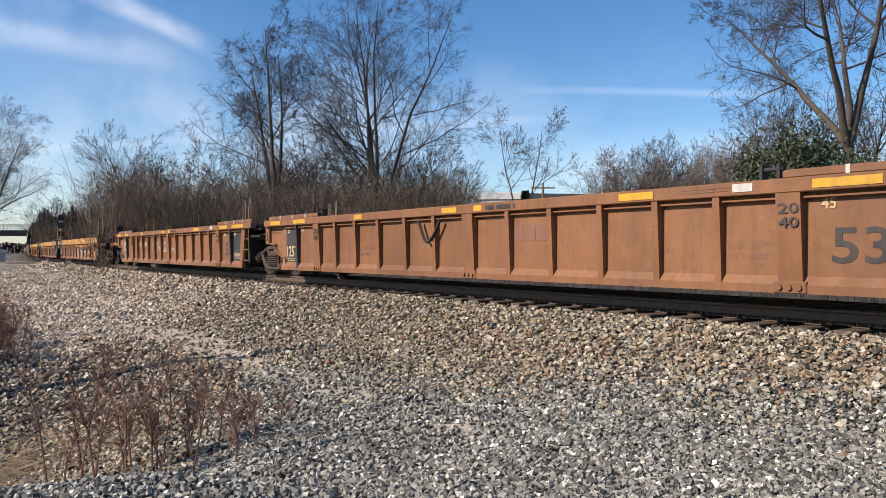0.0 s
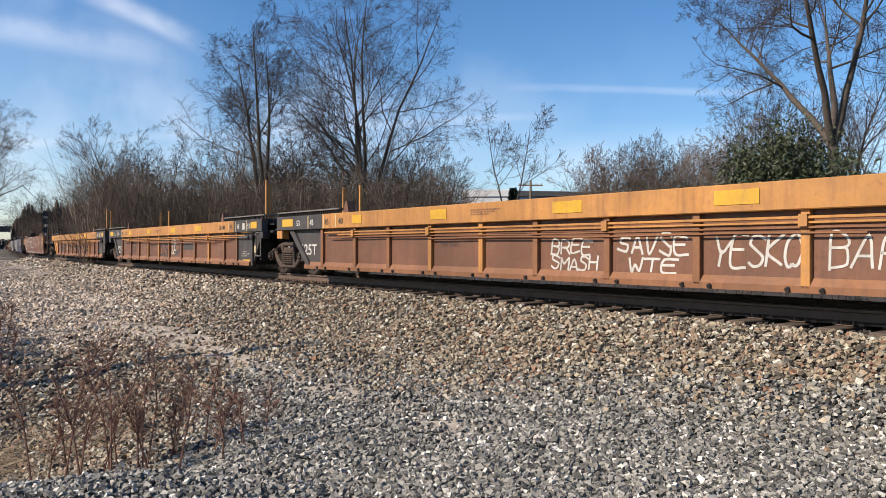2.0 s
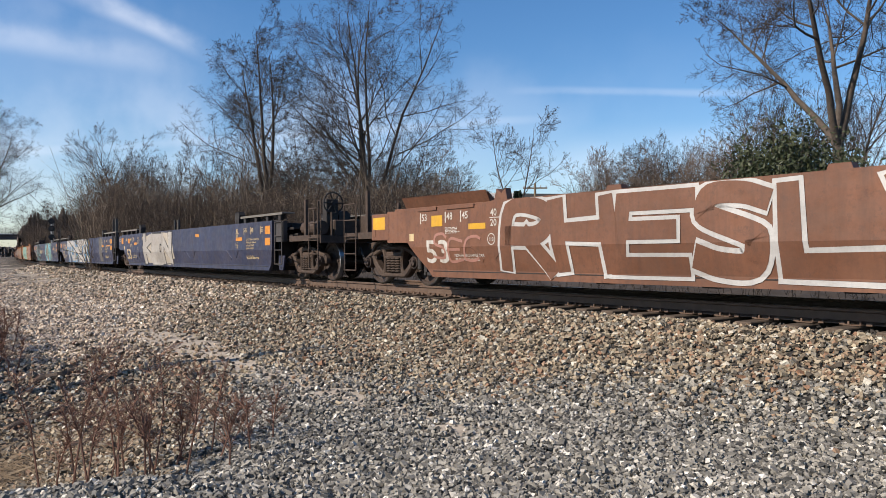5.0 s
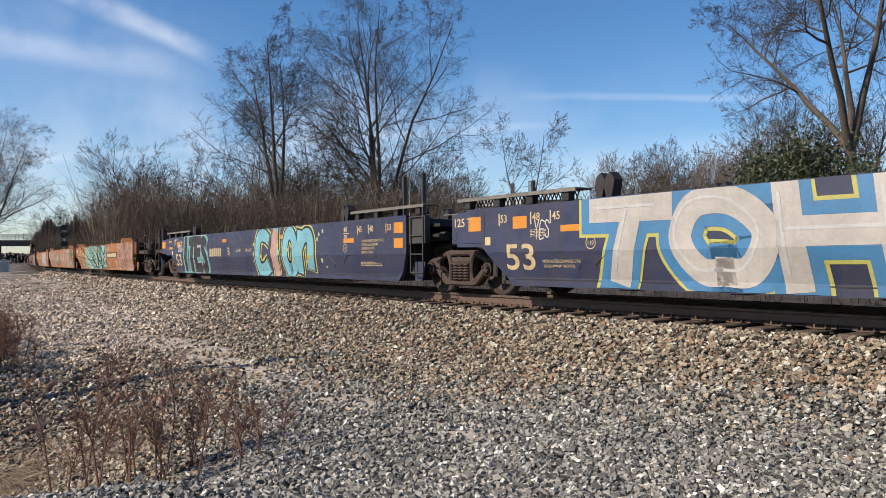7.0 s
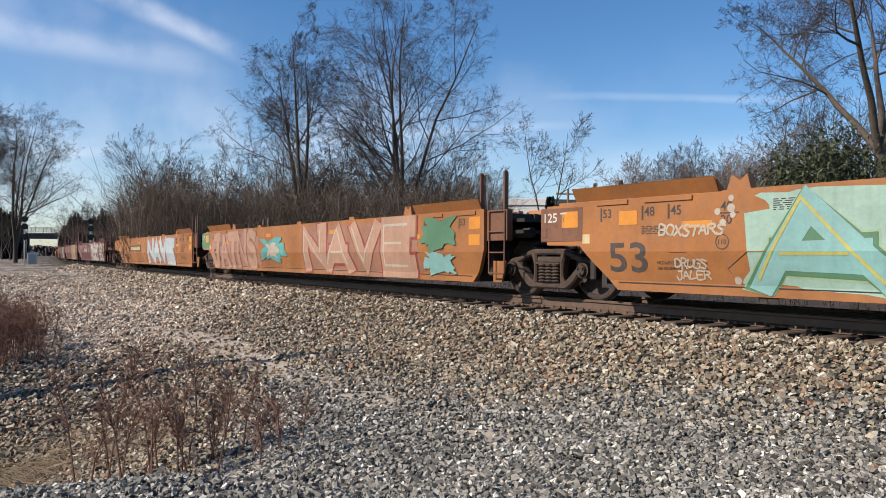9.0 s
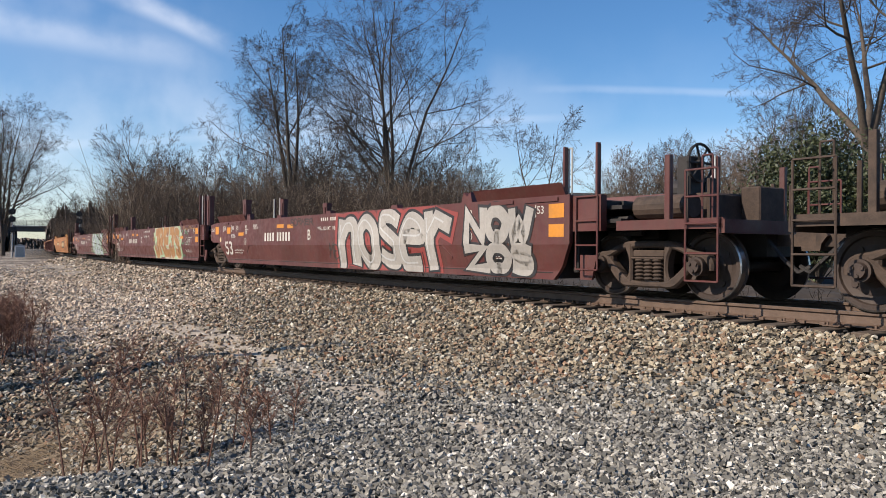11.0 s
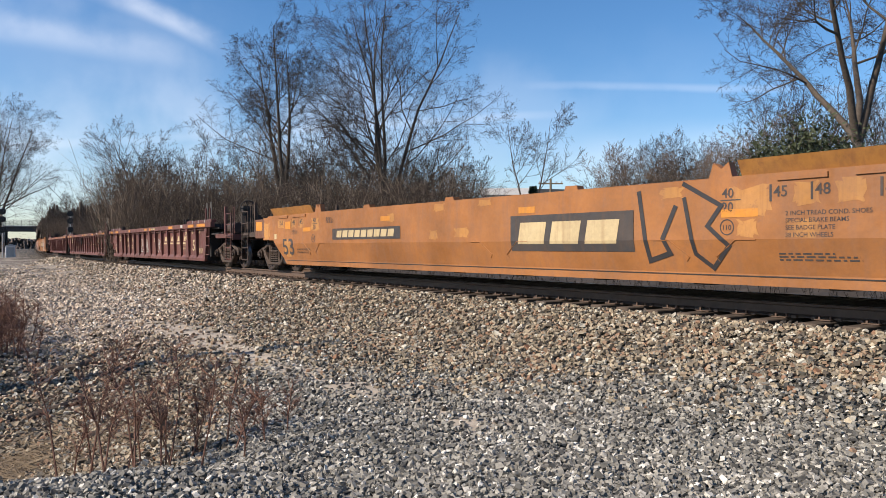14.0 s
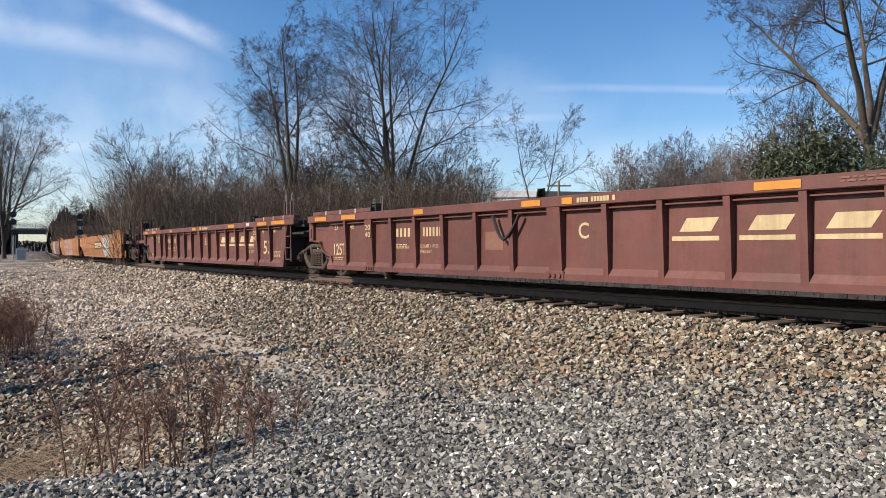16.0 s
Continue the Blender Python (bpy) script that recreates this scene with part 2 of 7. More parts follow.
P_BLUE = painted("grimy_navy_paint", (0.022, 0.032, 0.082), (0.06, 0.045, 0.04), 0.15, 0.5, 1.2)
P_GREY = painted("dark_grey_paint", (0.10, 0.095, 0.09), (0.12, 0.07, 0.045), 0.3)
P_GOLD = painted("golden_orange_paint", (0.36, 0.135, 0.028), (0.30, 0.14, 0.07), 0.3)
P_CHAR = painted("charcoal_paint", (0.040, 0.037, 0.037), (0.08, 0.05, 0.035), 0.3)
SPRAY = {}


def spray(col):
    key = tuple(col)
    if key not in SPRAY:
        SPRAY[key] = painted("spray_paint", scaled(key, 0.82), tuple(0.6 * v + 0.015 for v in key), 0.12, 0.55, 1.12)
    return SPRAY[key]


M_BARK = plain("grey_brown_bark", (0.085, 0.066, 0.050), 0.9, vary=0.45, scale=7.0, bumpy=0.8)
M_TWIG = plain("bare_twigs", (0.055, 0.041, 0.032), 0.9, vary=0.35, scale=2.0)
M_TWIG2 = plain("pale_bare_twigs", (0.19, 0.14, 0.105), 0.9, vary=0.35, scale=2.0)
M_BRUSH = plain("brown_thicket_stems", (0.085, 0.06, 0.043), 0.95, vary=0.45, scale=1.0)
M_WEED = plain("dry_reddish_weed", (0.20, 0.105, 0.072), 0.9, vary=0.4, scale=8.0)
M_DEAD = plain("dead_pale_wood", (0.24, 0.18, 0.115), 0.9, vary=0.4, scale=9.0, bumpy=0.6)
M_LEAF = plain("waxy_evergreen_leaf", (0.045, 0.058, 0.02), 0.62, vary=0.5, scale=3.0)
M_NEEDLE = plain("dark_pine_needle", (0.028, 0.05, 0.026), 0.7, vary=0.4, scale=2.0)
M_STEM = plain("pale_thicket_stems", (0.24, 0.19, 0.14), 0.95, vary=0.45, scale=1.0)
# far woods: distance haze is mixed into this lighter grey-brown
M_WOODS = plain("distant_bare_woods", (0.15, 0.118, 0.098), 1.0, vary=0.5, scale=0.8, bumpy=1.0)
M_CONCRETE = plain("weathered_concrete", (0.30, 0.28, 0.26), 0.85, vary=0.2, scale=1.5)
M_WALL = plain("white_clad_wall", (0.78, 0.78, 0.76), 0.6, vary=0.06, scale=0.8)
M_ROOF = plain("dark_roofing", (0.06, 0.065, 0.07), 0.8, vary=0.25, scale=0.8)
M_SIGNAL = plain("black_signal_enamel", (0.015, 0.015, 0.016), 0.5, vary=0.2)
M_ALU = plain("aluminium_paint", (0.45, 0.45, 0.44), 0.45, 0.4, 0.15)
M_BRIDGE = plain("weathered_girder_steel", (0.085, 0.085, 0.09), 0.7, 0.2, 0.25, 1.0)

# ---------------------------------------------------------------- mesh helpers
def finish(name, bm, mats, parent=None, label="", smooth=False):
    me = bpy.data.meshes.new(name)
    bm.to_mesh(me)
    bm.free()
    for m in mats if isinstance(mats, (list, tuple)) else [mats]:
        me.materials.append(m)
    if smooth:
        me.shade_smooth()
    ob = new(name, me)
    ob.parent = parent
    if label:
        ob["label"] = label
    return ob


def part(name, bm, material, parent, label=""):
    return finish(name, bm, material, parent, label)


def thing(name, label, category, group="", kind=""):
    return tagged(new(name), label, category, group, kind)


def box(bm, x0, x1, y0, y1, z0, z1, bevel=0.0, slot=0):
    r = bmesh.ops.create_cube(bm, size=1)
    for v in r["verts"]:
        v.co = Vector((x0 + (v.co.x + 0.5) * (x1 - x0), y0 + (v.co.y + 0.5) * (y1 - y0), z0 + (v.co.z + 0.5) * (z1 - z0)))
    fs = {f for v in r["verts"] for f in v.link_faces}
    for f in fs:
        f.material_index = slot
    if bevel:
        es = list({e for f in fs for e in f.edges})
        bmesh.ops.bevel(bm, geom=es, offset=bevel, segments=1, affect="EDGES")
    return bm


def prism(bm, outline, y0, y1, axis="y", slot=0):
    """A plate: an outline of (x, z) between y0 and y1 (axis y), or of (y, z) between two x (axis x)."""
    put = (lambda a, b, c: (a, c, b)) if axis == "y" else (lambda a, b, c: (c, a, b))
    lo = [bm.verts.new(put(a, b, y0)) for a, b in outline]
    hi = [bm.verts.new(put(a, b, y1)) for a, b in outline]
    n = len(outline)
    fs = [bm.faces.new(lo), bm.faces.new(hi[::-1])]
    for i in range(n):
        fs.append(bm.faces.new((lo[i], hi[i], hi[(i + 1) % n], lo[(i + 1) % n])))
    for f in fs:
        f.material_index = slot
    bmesh.ops.recalc_face_normals(bm, faces=fs)
    return bm


def rod(bm, a, b, r, r2=None, seg=8, slot=0):
    a, b = Vector(a), Vector(b)
    d = b - a
    if d.length < 1e-6:
        return bm
    m = Matrix.Translation((a + b) / 2) @ d.to_track_quat("Z", "Y").to_matrix().to_4x4()
    out = bmesh.ops.create_cone(bm, cap_ends=True, segments=seg, radius1=r, radius2=r if r2 is None else r2, depth=d.length, matrix=m)
    for v in out["verts"]:
        for f in v.link_faces:
            f.material_index = slot
    return bm


def pipe(bm, points, r, seg=6):
    for a, b in zip(points, points[1:]):
        rod(bm, a, b, r, seg=seg)
    return bm


def lathe(bm, profile, at, seg=28, slots=None):
    """Turn (y, radius) pairs round an axle along y through at."""
    rings = []
    for y, r in profile:
        rings.append([bm.verts.new((at[0] + r * math.cos(2 * math.pi * k / seg), at[1] + y, at[2] + r * math.sin(2 * math.pi * k / seg)))
                      for k in range(seg)])
    for i, (p, q) in enumerate(zip(rings, rings[1:])):
        for k in range(seg):
            f = bm.faces.new((p[k], p[(k + 1) % seg], q[(k + 1) % seg], q[k]))
            f.material_index = slots[i] if slots else 0
    return bm


def mesh_arrays(name, verts, faces, mats, parent=None, label=""):
    """A mesh from numpy arrays of points and of triangles or quads."""
    me = bpy.data.meshes.new(name)
    n, k = faces.shape
    me.vertices.add(len(verts))
    me.vertices.foreach_set("co", verts.astype(np.float32).ravel())
    me.loops.add(n * k)
    me.loops.foreach_set("vertex_index", faces.astype(np.int32).ravel())
    me.polygons.add(n)
    me.polygons.foreach_set("loop_start", np.arange(0, n * k, k, dtype=np.int32))
    me.update(calc_edges=True)
    me.shade_flat()
    for m in mats if isinstance(mats, (list, tuple)) else [mats]:
        me.materials.append(m)
    ob = new(name, me)
    ob.parent = parent
    if label:
        ob["label"] = label
    return ob


# ---------------------------------------------------------------- ground
SAMPLES = np.arange(-420.0, 420.0, 0.5)
SXY = np.array([on_track(s) for s in SAMPLES])
SH = np.array([heading(s) for s in SAMPLES])


def along(x, y):
    """For arrays of places: the distance along the line and the offset to the viewer's side."""
    x, y = np.atleast_1d(x).astype(float), np.atleast_1d(y).astype(float)
    s, q = np.empty_like(x), np.empty_like(x)
    for i in range(0, len(x), 4000):
        a, b = x[i:i + 4000], y[i:i + 4000]
        k = ((a[:, None] - SXY[:, 0]) ** 2 + (b[:, None] - SXY[:, 1]) ** 2).argmin(1)
        dx, dy, h = a - SXY[k, 0], b - SXY[k, 1], SH[k]
        q[i:i + 4000] = -dx * np.cos(h) - dy * np.sin(h)
        s[i:i + 4000] = SAMPLES[k] - dx * np.sin(h) + dy * np.cos(h)
    return s, q


PROFILE_Q = [-400, -60, -14, -5, -3.6, -1.7, 1.45, 1.75, 3.3, 4.6, 7.5, 9.7, 14, 30, 80, 500]
PROFILE_Z = [2.0, 1.0, -0.5, -0.8, -0.75, -0.26, -0.26, -0.30, -0.78, -0.9, -0.98, -1.0, -1.05, -0.7, -0.6, -0.5]


def bumpy(x, y):
    return (0.5 * np.sin(x * 1.3 + 0.7 * y) * np.sin(y * 1.1 - 0.4 * x) + 0.3 * np.sin(2.9 * x + 1.0) * np.sin(3.3 * y + 0.5)
            + 0.2 * np.sin(6.1 * x + 2.0 * y) * np.sin(5.3 * y - 1.5 * x))


def ground_z(x, y):
    x, y = np.atleast_1d(x).astype(float), np.atleast_1d(y).astype(float)
    s, q = along(x, y)
    z = np.interp(q, PROFILE_Q, PROFILE_Z)
    away = np.clip((np.abs(q - 5.5) - 1.0) / 60, 0, 1)
    z = z + np.where(q > 3.0, 0.05, np.where(q < -4, 0.15, 0.012)) * bumpy(x * 0.8, y * 0.8) * (1 + 3 * away)
    # hollow with weeds and cut wood below the stone bank
    e = np.sqrt(((x + 6.3) / 4.6) ** 2 + ((y - 6.9) / 4.4) ** 2)
    z = z - 0.95 * np.clip((1.12 - e) / 0.85, 0, 1) ** 1.2 * np.clip((q - 4.6) / 2.0, 0, 1)
    # tipped heap of grey stone at the viewer's feet
    e = np.sqrt(((x + 0.2) / 2.6) ** 2 + ((y - 4.6) / 2.2) ** 2)
    z = z + 0.10 * np.clip(1.2 - e, 0, 1)
    e = np.sqrt(((x + 3.0) / 2.4) ** 2 + ((y - 4.75) / 1.0) ** 2)
    z = z + 0.36 * np.clip(1.0 - e, 0, 1) ** 0.8
    # the verge rises a little on the open side
    z = z + 0.35 * np.clip((-x - 9.5) / 6, 0, 1) * np.clip((q - 6) / 4, 0, 1)
    return z


def spread(lo, hi, near_lo, near_hi, fine, grow=1.22):
    v = list(np.arange(near_lo, near_hi + 1e-6, fine))
    d = fine
    while v[0] > lo:
        d *= grow
        v.insert(0, v[0] - d)
    d = fine
    while v[-1] < hi:
        d *= grow
        v.append(v[-1] + d)
    return np.array(v)


def grey_heap(x, y, q, wob=0.0):
    """Where the newer grey stone has been tipped."""
    return (q > 2.6) & (q < 14) & (y < 9.2 - 0.62 * x + 1.5 * wob) & ((x > -2.1 - (y - 6.3) * 0.18 + 0.5 * wob) | (np.hypot(x, y) < 6.0))


def sandy(x, y, s, q, wob=0.0):
    """A trodden strip of fines along the foot of the bank, widest at its far end."""
    wide = 0.32 + 0.55 * np.exp(-((s - 0.8) / 1.8) ** 2)
    return (np.abs(q - 5.6 - 0.3 * wob) < wide * (1 + 0.5 * wob)) & (s > -8.5) & (s < 4.5)


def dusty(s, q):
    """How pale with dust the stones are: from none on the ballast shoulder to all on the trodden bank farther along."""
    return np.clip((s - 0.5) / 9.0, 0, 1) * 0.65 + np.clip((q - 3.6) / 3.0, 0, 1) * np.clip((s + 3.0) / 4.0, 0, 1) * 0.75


def build_ground():
    xs, ys = spread(-1800, 1800, -14, 12, 0.2), spread(-600, 2600, 2, 26, 0.2)
    gx, gy = np.meshgrid(xs, ys)
    x, y = gx.ravel(), gy.ravel()
    z = ground_z(x, y)
    n = len(xs)
    i = (np.arange(len(ys) - 1)[:, None] * n + np.arange(n - 1)).ravel()
    faces = np.stack([i, i + 1, i + n + 1, i + n], 1)
    ob = mesh_arrays("ground", np.stack([x, y, z], 1), faces, [M_BED_TAN, M_BED_GREY, M_SOIL, M_BED_SHADE, M_SHADE_LITTER, M_SAND, M_BED_PALE])
    cx, cy = x[faces].mean(1), y[faces].mean(1)
    s, q = along(cx, cy)
    wob = 0.5 * bumpy(cx * 0.6, cy * 0.6)
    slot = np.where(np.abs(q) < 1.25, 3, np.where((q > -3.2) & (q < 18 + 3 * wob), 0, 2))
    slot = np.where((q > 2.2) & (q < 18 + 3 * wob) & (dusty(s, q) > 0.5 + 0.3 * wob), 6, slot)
    slot = np.where(grey_heap(cx, cy, q, wob), 1, slot)
    # far shoulder and verge get the dark beds, standing in for shade behind the train
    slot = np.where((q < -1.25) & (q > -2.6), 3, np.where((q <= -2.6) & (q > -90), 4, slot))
    slot = np.where(sandy(cx, cy, s, q, wob), 5, slot)
    hollow = ((cx + 4.9) / 0.9) ** 2 + ((cy - 8.2) / 0.6) ** 2 < 1 + 0.4 * wob
    slot = np.where(hollow, 2, slot)
    ob.data.polygons.foreach_set("material_index", slot.astype(np.int32))
    ob.data.shade_smooth()
    return tagged(ob, "stone ballast bank and gravel verge beside the railway", "ground", kind="structure")


build_ground()


def stones(name, count, region, size, mat, label, seed, sink=0.25):
    """Crushed stones, each an uneven six-sided block, strewn over a region given by a test on x, y, s, q."""
    rng = np.random.default_rng(seed)
    pts = region(rng, count)
    x, y = pts[:, 0], pts[:, 1]
    z = ground_z(x, y)
    n = len(x)
    cube = np.array([[a, b, c] for a in (-1, 1) for b in (-1, 1) for c in (-1, 1)], float)
    v = cube[None] * (1 + rng.uniform(-0.58, 0.22, (n, 8, 3)))
    dims = rng.uniform(0.55, 1.0, (n, 1, 3)) * np.array([1, 1, 0.72])
    big = np.exp(np.clip(rng.normal(0, 0.24, (n, 1, 1)), -0.6, 0.4))
    s0 = (size if np.isscalar(size) else size(x, y))
    v = v * dims * big * np.reshape(s0, (-1, 1, 1)) * 0.5
    a, b = rng.uniform(0, 2 * np.pi, n), rng.uniform(-0.7, 0.7, n)
    c = rng.uniform(-0.7, 0.7, n)
    def turn(v, i, j, w):
        p, q = v[:, :, i].copy(), v[:, :, j].copy()
        v[:, :, i], v[:, :, j] = p * np.cos(w)[:, None] - q * np.sin(w)[:, None], p * np.sin(w)[:, None] + q * np.cos(w)[:, None]
    turn(v, 1, 2, b)
    turn(v, 0, 2, c)
    turn(v, 0, 1, a)
    lift = np.reshape(s0, -1) * rng.uniform(-0.15, 0.95, n) * (1 - sink)
    v += np.stack([x, y, z + lift], 1)[:, None]
    # the side that lies in the ground is left open
    quad = np.array([[0, 1, 3, 2], [4, 6, 7, 5], [0, 4, 5, 1], [2, 3, 7, 6], [1, 5, 7, 3]])
    faces = (quad[None] + 8 * np.arange(n)[:, None, None]).reshape(-1, 4)
    ob = mesh_arrays(name, v.reshape(-1, 3), faces, mat)
    return tagged(ob, label, "stones", kind="stuff")


def view_fan(rng, count, near, far, power=1.0, half=34):
    """Places spread over the fan of ground before the viewer, denser near by."""
    r = near * (far / near) ** (rng.uniform(0, 1, count) ** power)
    a = radians(90) - np.radians(rng.uniform(-half, half, count))
    return r * np.cos(a), r * np.sin(a)


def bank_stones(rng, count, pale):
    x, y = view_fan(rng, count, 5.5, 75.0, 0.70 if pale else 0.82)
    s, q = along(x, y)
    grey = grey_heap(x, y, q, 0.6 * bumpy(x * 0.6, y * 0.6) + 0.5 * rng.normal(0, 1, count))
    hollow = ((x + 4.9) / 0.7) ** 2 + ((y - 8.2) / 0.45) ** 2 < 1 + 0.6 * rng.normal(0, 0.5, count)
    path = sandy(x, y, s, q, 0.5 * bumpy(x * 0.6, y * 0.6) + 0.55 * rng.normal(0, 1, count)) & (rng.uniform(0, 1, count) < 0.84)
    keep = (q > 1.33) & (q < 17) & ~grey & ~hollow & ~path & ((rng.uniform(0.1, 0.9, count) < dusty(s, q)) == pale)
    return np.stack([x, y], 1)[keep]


def tan_region(rng, count):
    return bank_stones(rng, count, False)


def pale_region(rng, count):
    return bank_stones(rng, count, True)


def tie_crib(rng, count):
    s, q = rng.uniform(-12, 45, count), rng.uniform(-2.0, 1.5, count)
    keep = np.abs((s / 0.55) % 1 - 0.5) < 0.26
    return np.array([on_track(a, b) for a, b in zip(s[keep], q[keep])])


def grey_region(rng, count):
    x, y = view_fan(rng, count, 4.0, 17.0, 0.85)
    s, q = along(x, y)
    path = sandy(x, y, s, q, 0.5 * bumpy(x * 0.6, y * 0.6) + 0.55 * rng.normal(0, 1, count)) & (rng.uniform(0, 1, count) < 0.82)
    return np.stack([x, y], 1)[grey_heap(x, y, q, 0.6 * bumpy(x * 0.6, y * 0.6) + 0.5 * rng.normal(0, 1, count)) & ~path]


stones("ballast_stones", 165000, tan_region, lambda x, y: 0.042 + 0.0016 * np.hypot(x, y), M_TAN,
       "tan and rust-stained crushed ballast on the bank below the ties", 3)
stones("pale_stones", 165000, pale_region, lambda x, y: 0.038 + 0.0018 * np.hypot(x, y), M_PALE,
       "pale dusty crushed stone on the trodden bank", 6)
stones("ballast_stones", 14000, tie_crib, 0.05, M_SHADE_STONE, "ballast filling the spaces between the ties, coloured dark for the shade under the train", 4)
stones("grey_stones", 105000, grey_region, lambda x, y: 0.036 + 0.0012 * np.hypot(x, y), M_GREY,
       "blue-grey crushed stone tipped along the verge", 5)


# ---------------------------------------------------------------- track
RAIL_OUT = [(-0.075, -0.178), (0.075, -0.178), (0.075, -0.165), (0.012, -0.14), (0.009, -0.05), (0.036, -0.037), (0.036, -0.008), (0.028, 0.0),
            (-0.028, 0.0), (-0.036, -0.008), (-0.036, -0.037), (-0.009, -0.05), (-0.012, -0.14), (-0.075, -0.165)]


def build_rail(q, label):
    bm = bmesh.new()
    rings = []
    for s in list(np.arange(-410, -60, 5.0)) + list(np.arange(-60, 120, 1.0)) + list(np.arange(120, 400, 8.0)):
        rings.append([bm.verts.new((*on_track(s, q + a), b)) for a, b in RAIL_OUT])
    n = len(RAIL_OUT)
    for p, r in zip(rings, rings[1:]):
        for k in range(n):
            f = bm.faces.new((p[k], p[(k + 1) % n], r[(k + 1) % n], r[k]))
            f.material_index = 1 if k in (7,) else 0
    bmesh.ops.recalc_face_normals(bm, faces=bm.faces)
    return tagged(finish("rail", bm, [M_RAIL, M_RAILTOP]), label, "rail", kind="structure")


build_rail(0.7525, "brown rusted steel rail with a polished head")
build_rail(-0.7525, "brown rusted steel rail with a polished head")

# ---------------------------------------------------------------- lettering and sprayed pieces
GLYPHS = {}


def glyphs(word, fat=0.0):
    """Flat outline of a word in the built-in font, as points and triangles, one unit high."""
    key = (word, fat)
    if key not in GLYPHS:
        cu = bpy.data.curves.new("word", "FONT")
        cu.body, cu.offset, cu.resolution_u, cu.fill_mode = word, fat, 3, "FRONT"
        ob = bpy.data.objects.new("word", cu)
        scene.collection.objects.link(ob)
        me = bpy.data.meshes.new_from_object(ob.evaluated_get(bpy.context.evaluated_depsgraph_get()))
        co = np.array([v.co[:2] for v in me.vertices]).reshape(-1, 2)
        fa = [tuple(p.vertices) for p in me.polygons]
        bpy.data.objects.remove(ob)
        GLYPHS[key] = (co, fa)
    return GLYPHS[key]


def side_y(kind, z):
    """Depth of the side's outer face at height z, for the three kinds of side."""
    if kind == "smooth":
        return 1.52 if z > 0.78 else 1.43 + 0.09 * (z - 0.36) / 0.42 if z > 0.36 else 1.43
    if kind == "chord":
        return 1.524
    return {"ribbed": 1.385, "deep": 1.405}[kind]


def on_side(name, parent, kind, shapes, mats, lift=0.004, label="", split=False):
    """Paint film on the viewer's side of a car; shapes: (points (x, z), faces, slot)."""
    bm = bmesh.new()
    for co, faces, slot, up in shapes:
        vs = [bm.verts.new((x, 0.0, z)) for x, z in co]
        for f in faces:
            try:
                bm.faces.new([vs[i] for i in f]).material_index = slot
            except ValueError:
                pass
        if kind == "smooth":
            for z in (0.78, 0.36):
                bmesh.ops.bisect_plane(bm, geom=bm.verts[:] + bm.edges[:] + bm.faces[:], plane_co=(0, 0, z), plane_no=(0, 0, 1))
        for v in bm.verts:
            if v.co.y == 0.0:
                v.co.y = -(side_y(kind, v.co.z + 1e-5) + lift + up)
    for f in bm.faces:
        f.normal_update()
        if f.normal.y > 0:
            f.normal_flip()
    if not split:
        ob = part(name, bm, mats, parent, label)
        if name in ("small_print", "lettering_bar"):
            ob["kind"] = "stuff"
        return ob
    # each character is a piece of its own
    todo, made = set(bm.verts), None
    while todo:
        isle, edge = set(), [todo.pop()]
        while edge:
            v = edge.pop()
            isle.add(v)
            for e in v.link_edges:
                w = e.other_vert(v)
                if w in todo:
                    todo.discard(w)
                    edge.append(w)
        one, at = bmesh.new(), {}
        for v in isle:
            at[v] = one.verts.new(v.co)
        for f in {f for v in isle for f in v.link_faces}:
            one.faces.new([at[v] for v in f.verts]).material_index = f.material_index
        made = part(name, one, mats, parent, label)
    bm.free()
    return made


def fitted(word, x0, x1, z0, z1, fat=0.0, lean=0.0):
    co, fa = glyphs(word, fat)
    lo, hi = co.min(0), co.max(0)
    c = (co - lo) / np.maximum(hi - lo, 1e-6)
    return np.stack([x0 + c[:, 0] * (x1 - x0) + lean * (c[:, 1] - 0.5) * (z1 - z0), z0 + c[:, 1] * (z1 - z0)], 1), fa


def letters(parent, kind, word, x, z, high, mat, wide=None, lift=0.004):
    """A stencilled word with its lower left corner at x, z."""
    co, fa = glyphs(word, 0.012)
    lo, hi = co.min(0), co.max(0)
    w = wide or high * (hi[0] - lo[0]) / (hi[1] - lo[1])
    return on_side("lettering", parent, kind, [(*fitted(word, x, x + w, z, z + high, 0.012), 0, 0)], mat, lift, split=True)


def words(parent, kind, rows, x, z, high, mat, lift=0.004):
    """Rows of small stencilled words, one under another."""
    shapes = []
    for k, row in enumerate(rows):
        co, fa = glyphs(row, 0.008)
        lo, hi = co.min(0), co.max(0)
        w = high * (hi[0] - lo[0]) / (hi[1] - lo[1])
        shapes.append((*fitted(row, x, x + w, z - k * high * 1.6, z - k * high * 1.6 + high, 0.008), 0, 0))
    return on_side("small_print", parent, kind, shapes, mat, lift)


QUAD = [(0, 1, 2, 3)]


def rect(x0, x1, z0, z1):
    return np.array([(x0, z0), (x1, z0), (x1, z1), (x0, z1)])


def bars(parent, kind, x, z, high, widths, mat, name="lettering_bar", lift=0.004, label=""):
    """Blocks in place of marks that are not spelled out: one for each character."""
    shapes = []
    for w in widths:
        if w > 0:
            shapes.append((rect(x, x + w, z, z + high), QUAD, 0, 0))
        x += abs(w) + high * 0.16
    return on_side(name, parent, kind, shapes, mat, lift, label, high > 0.14)


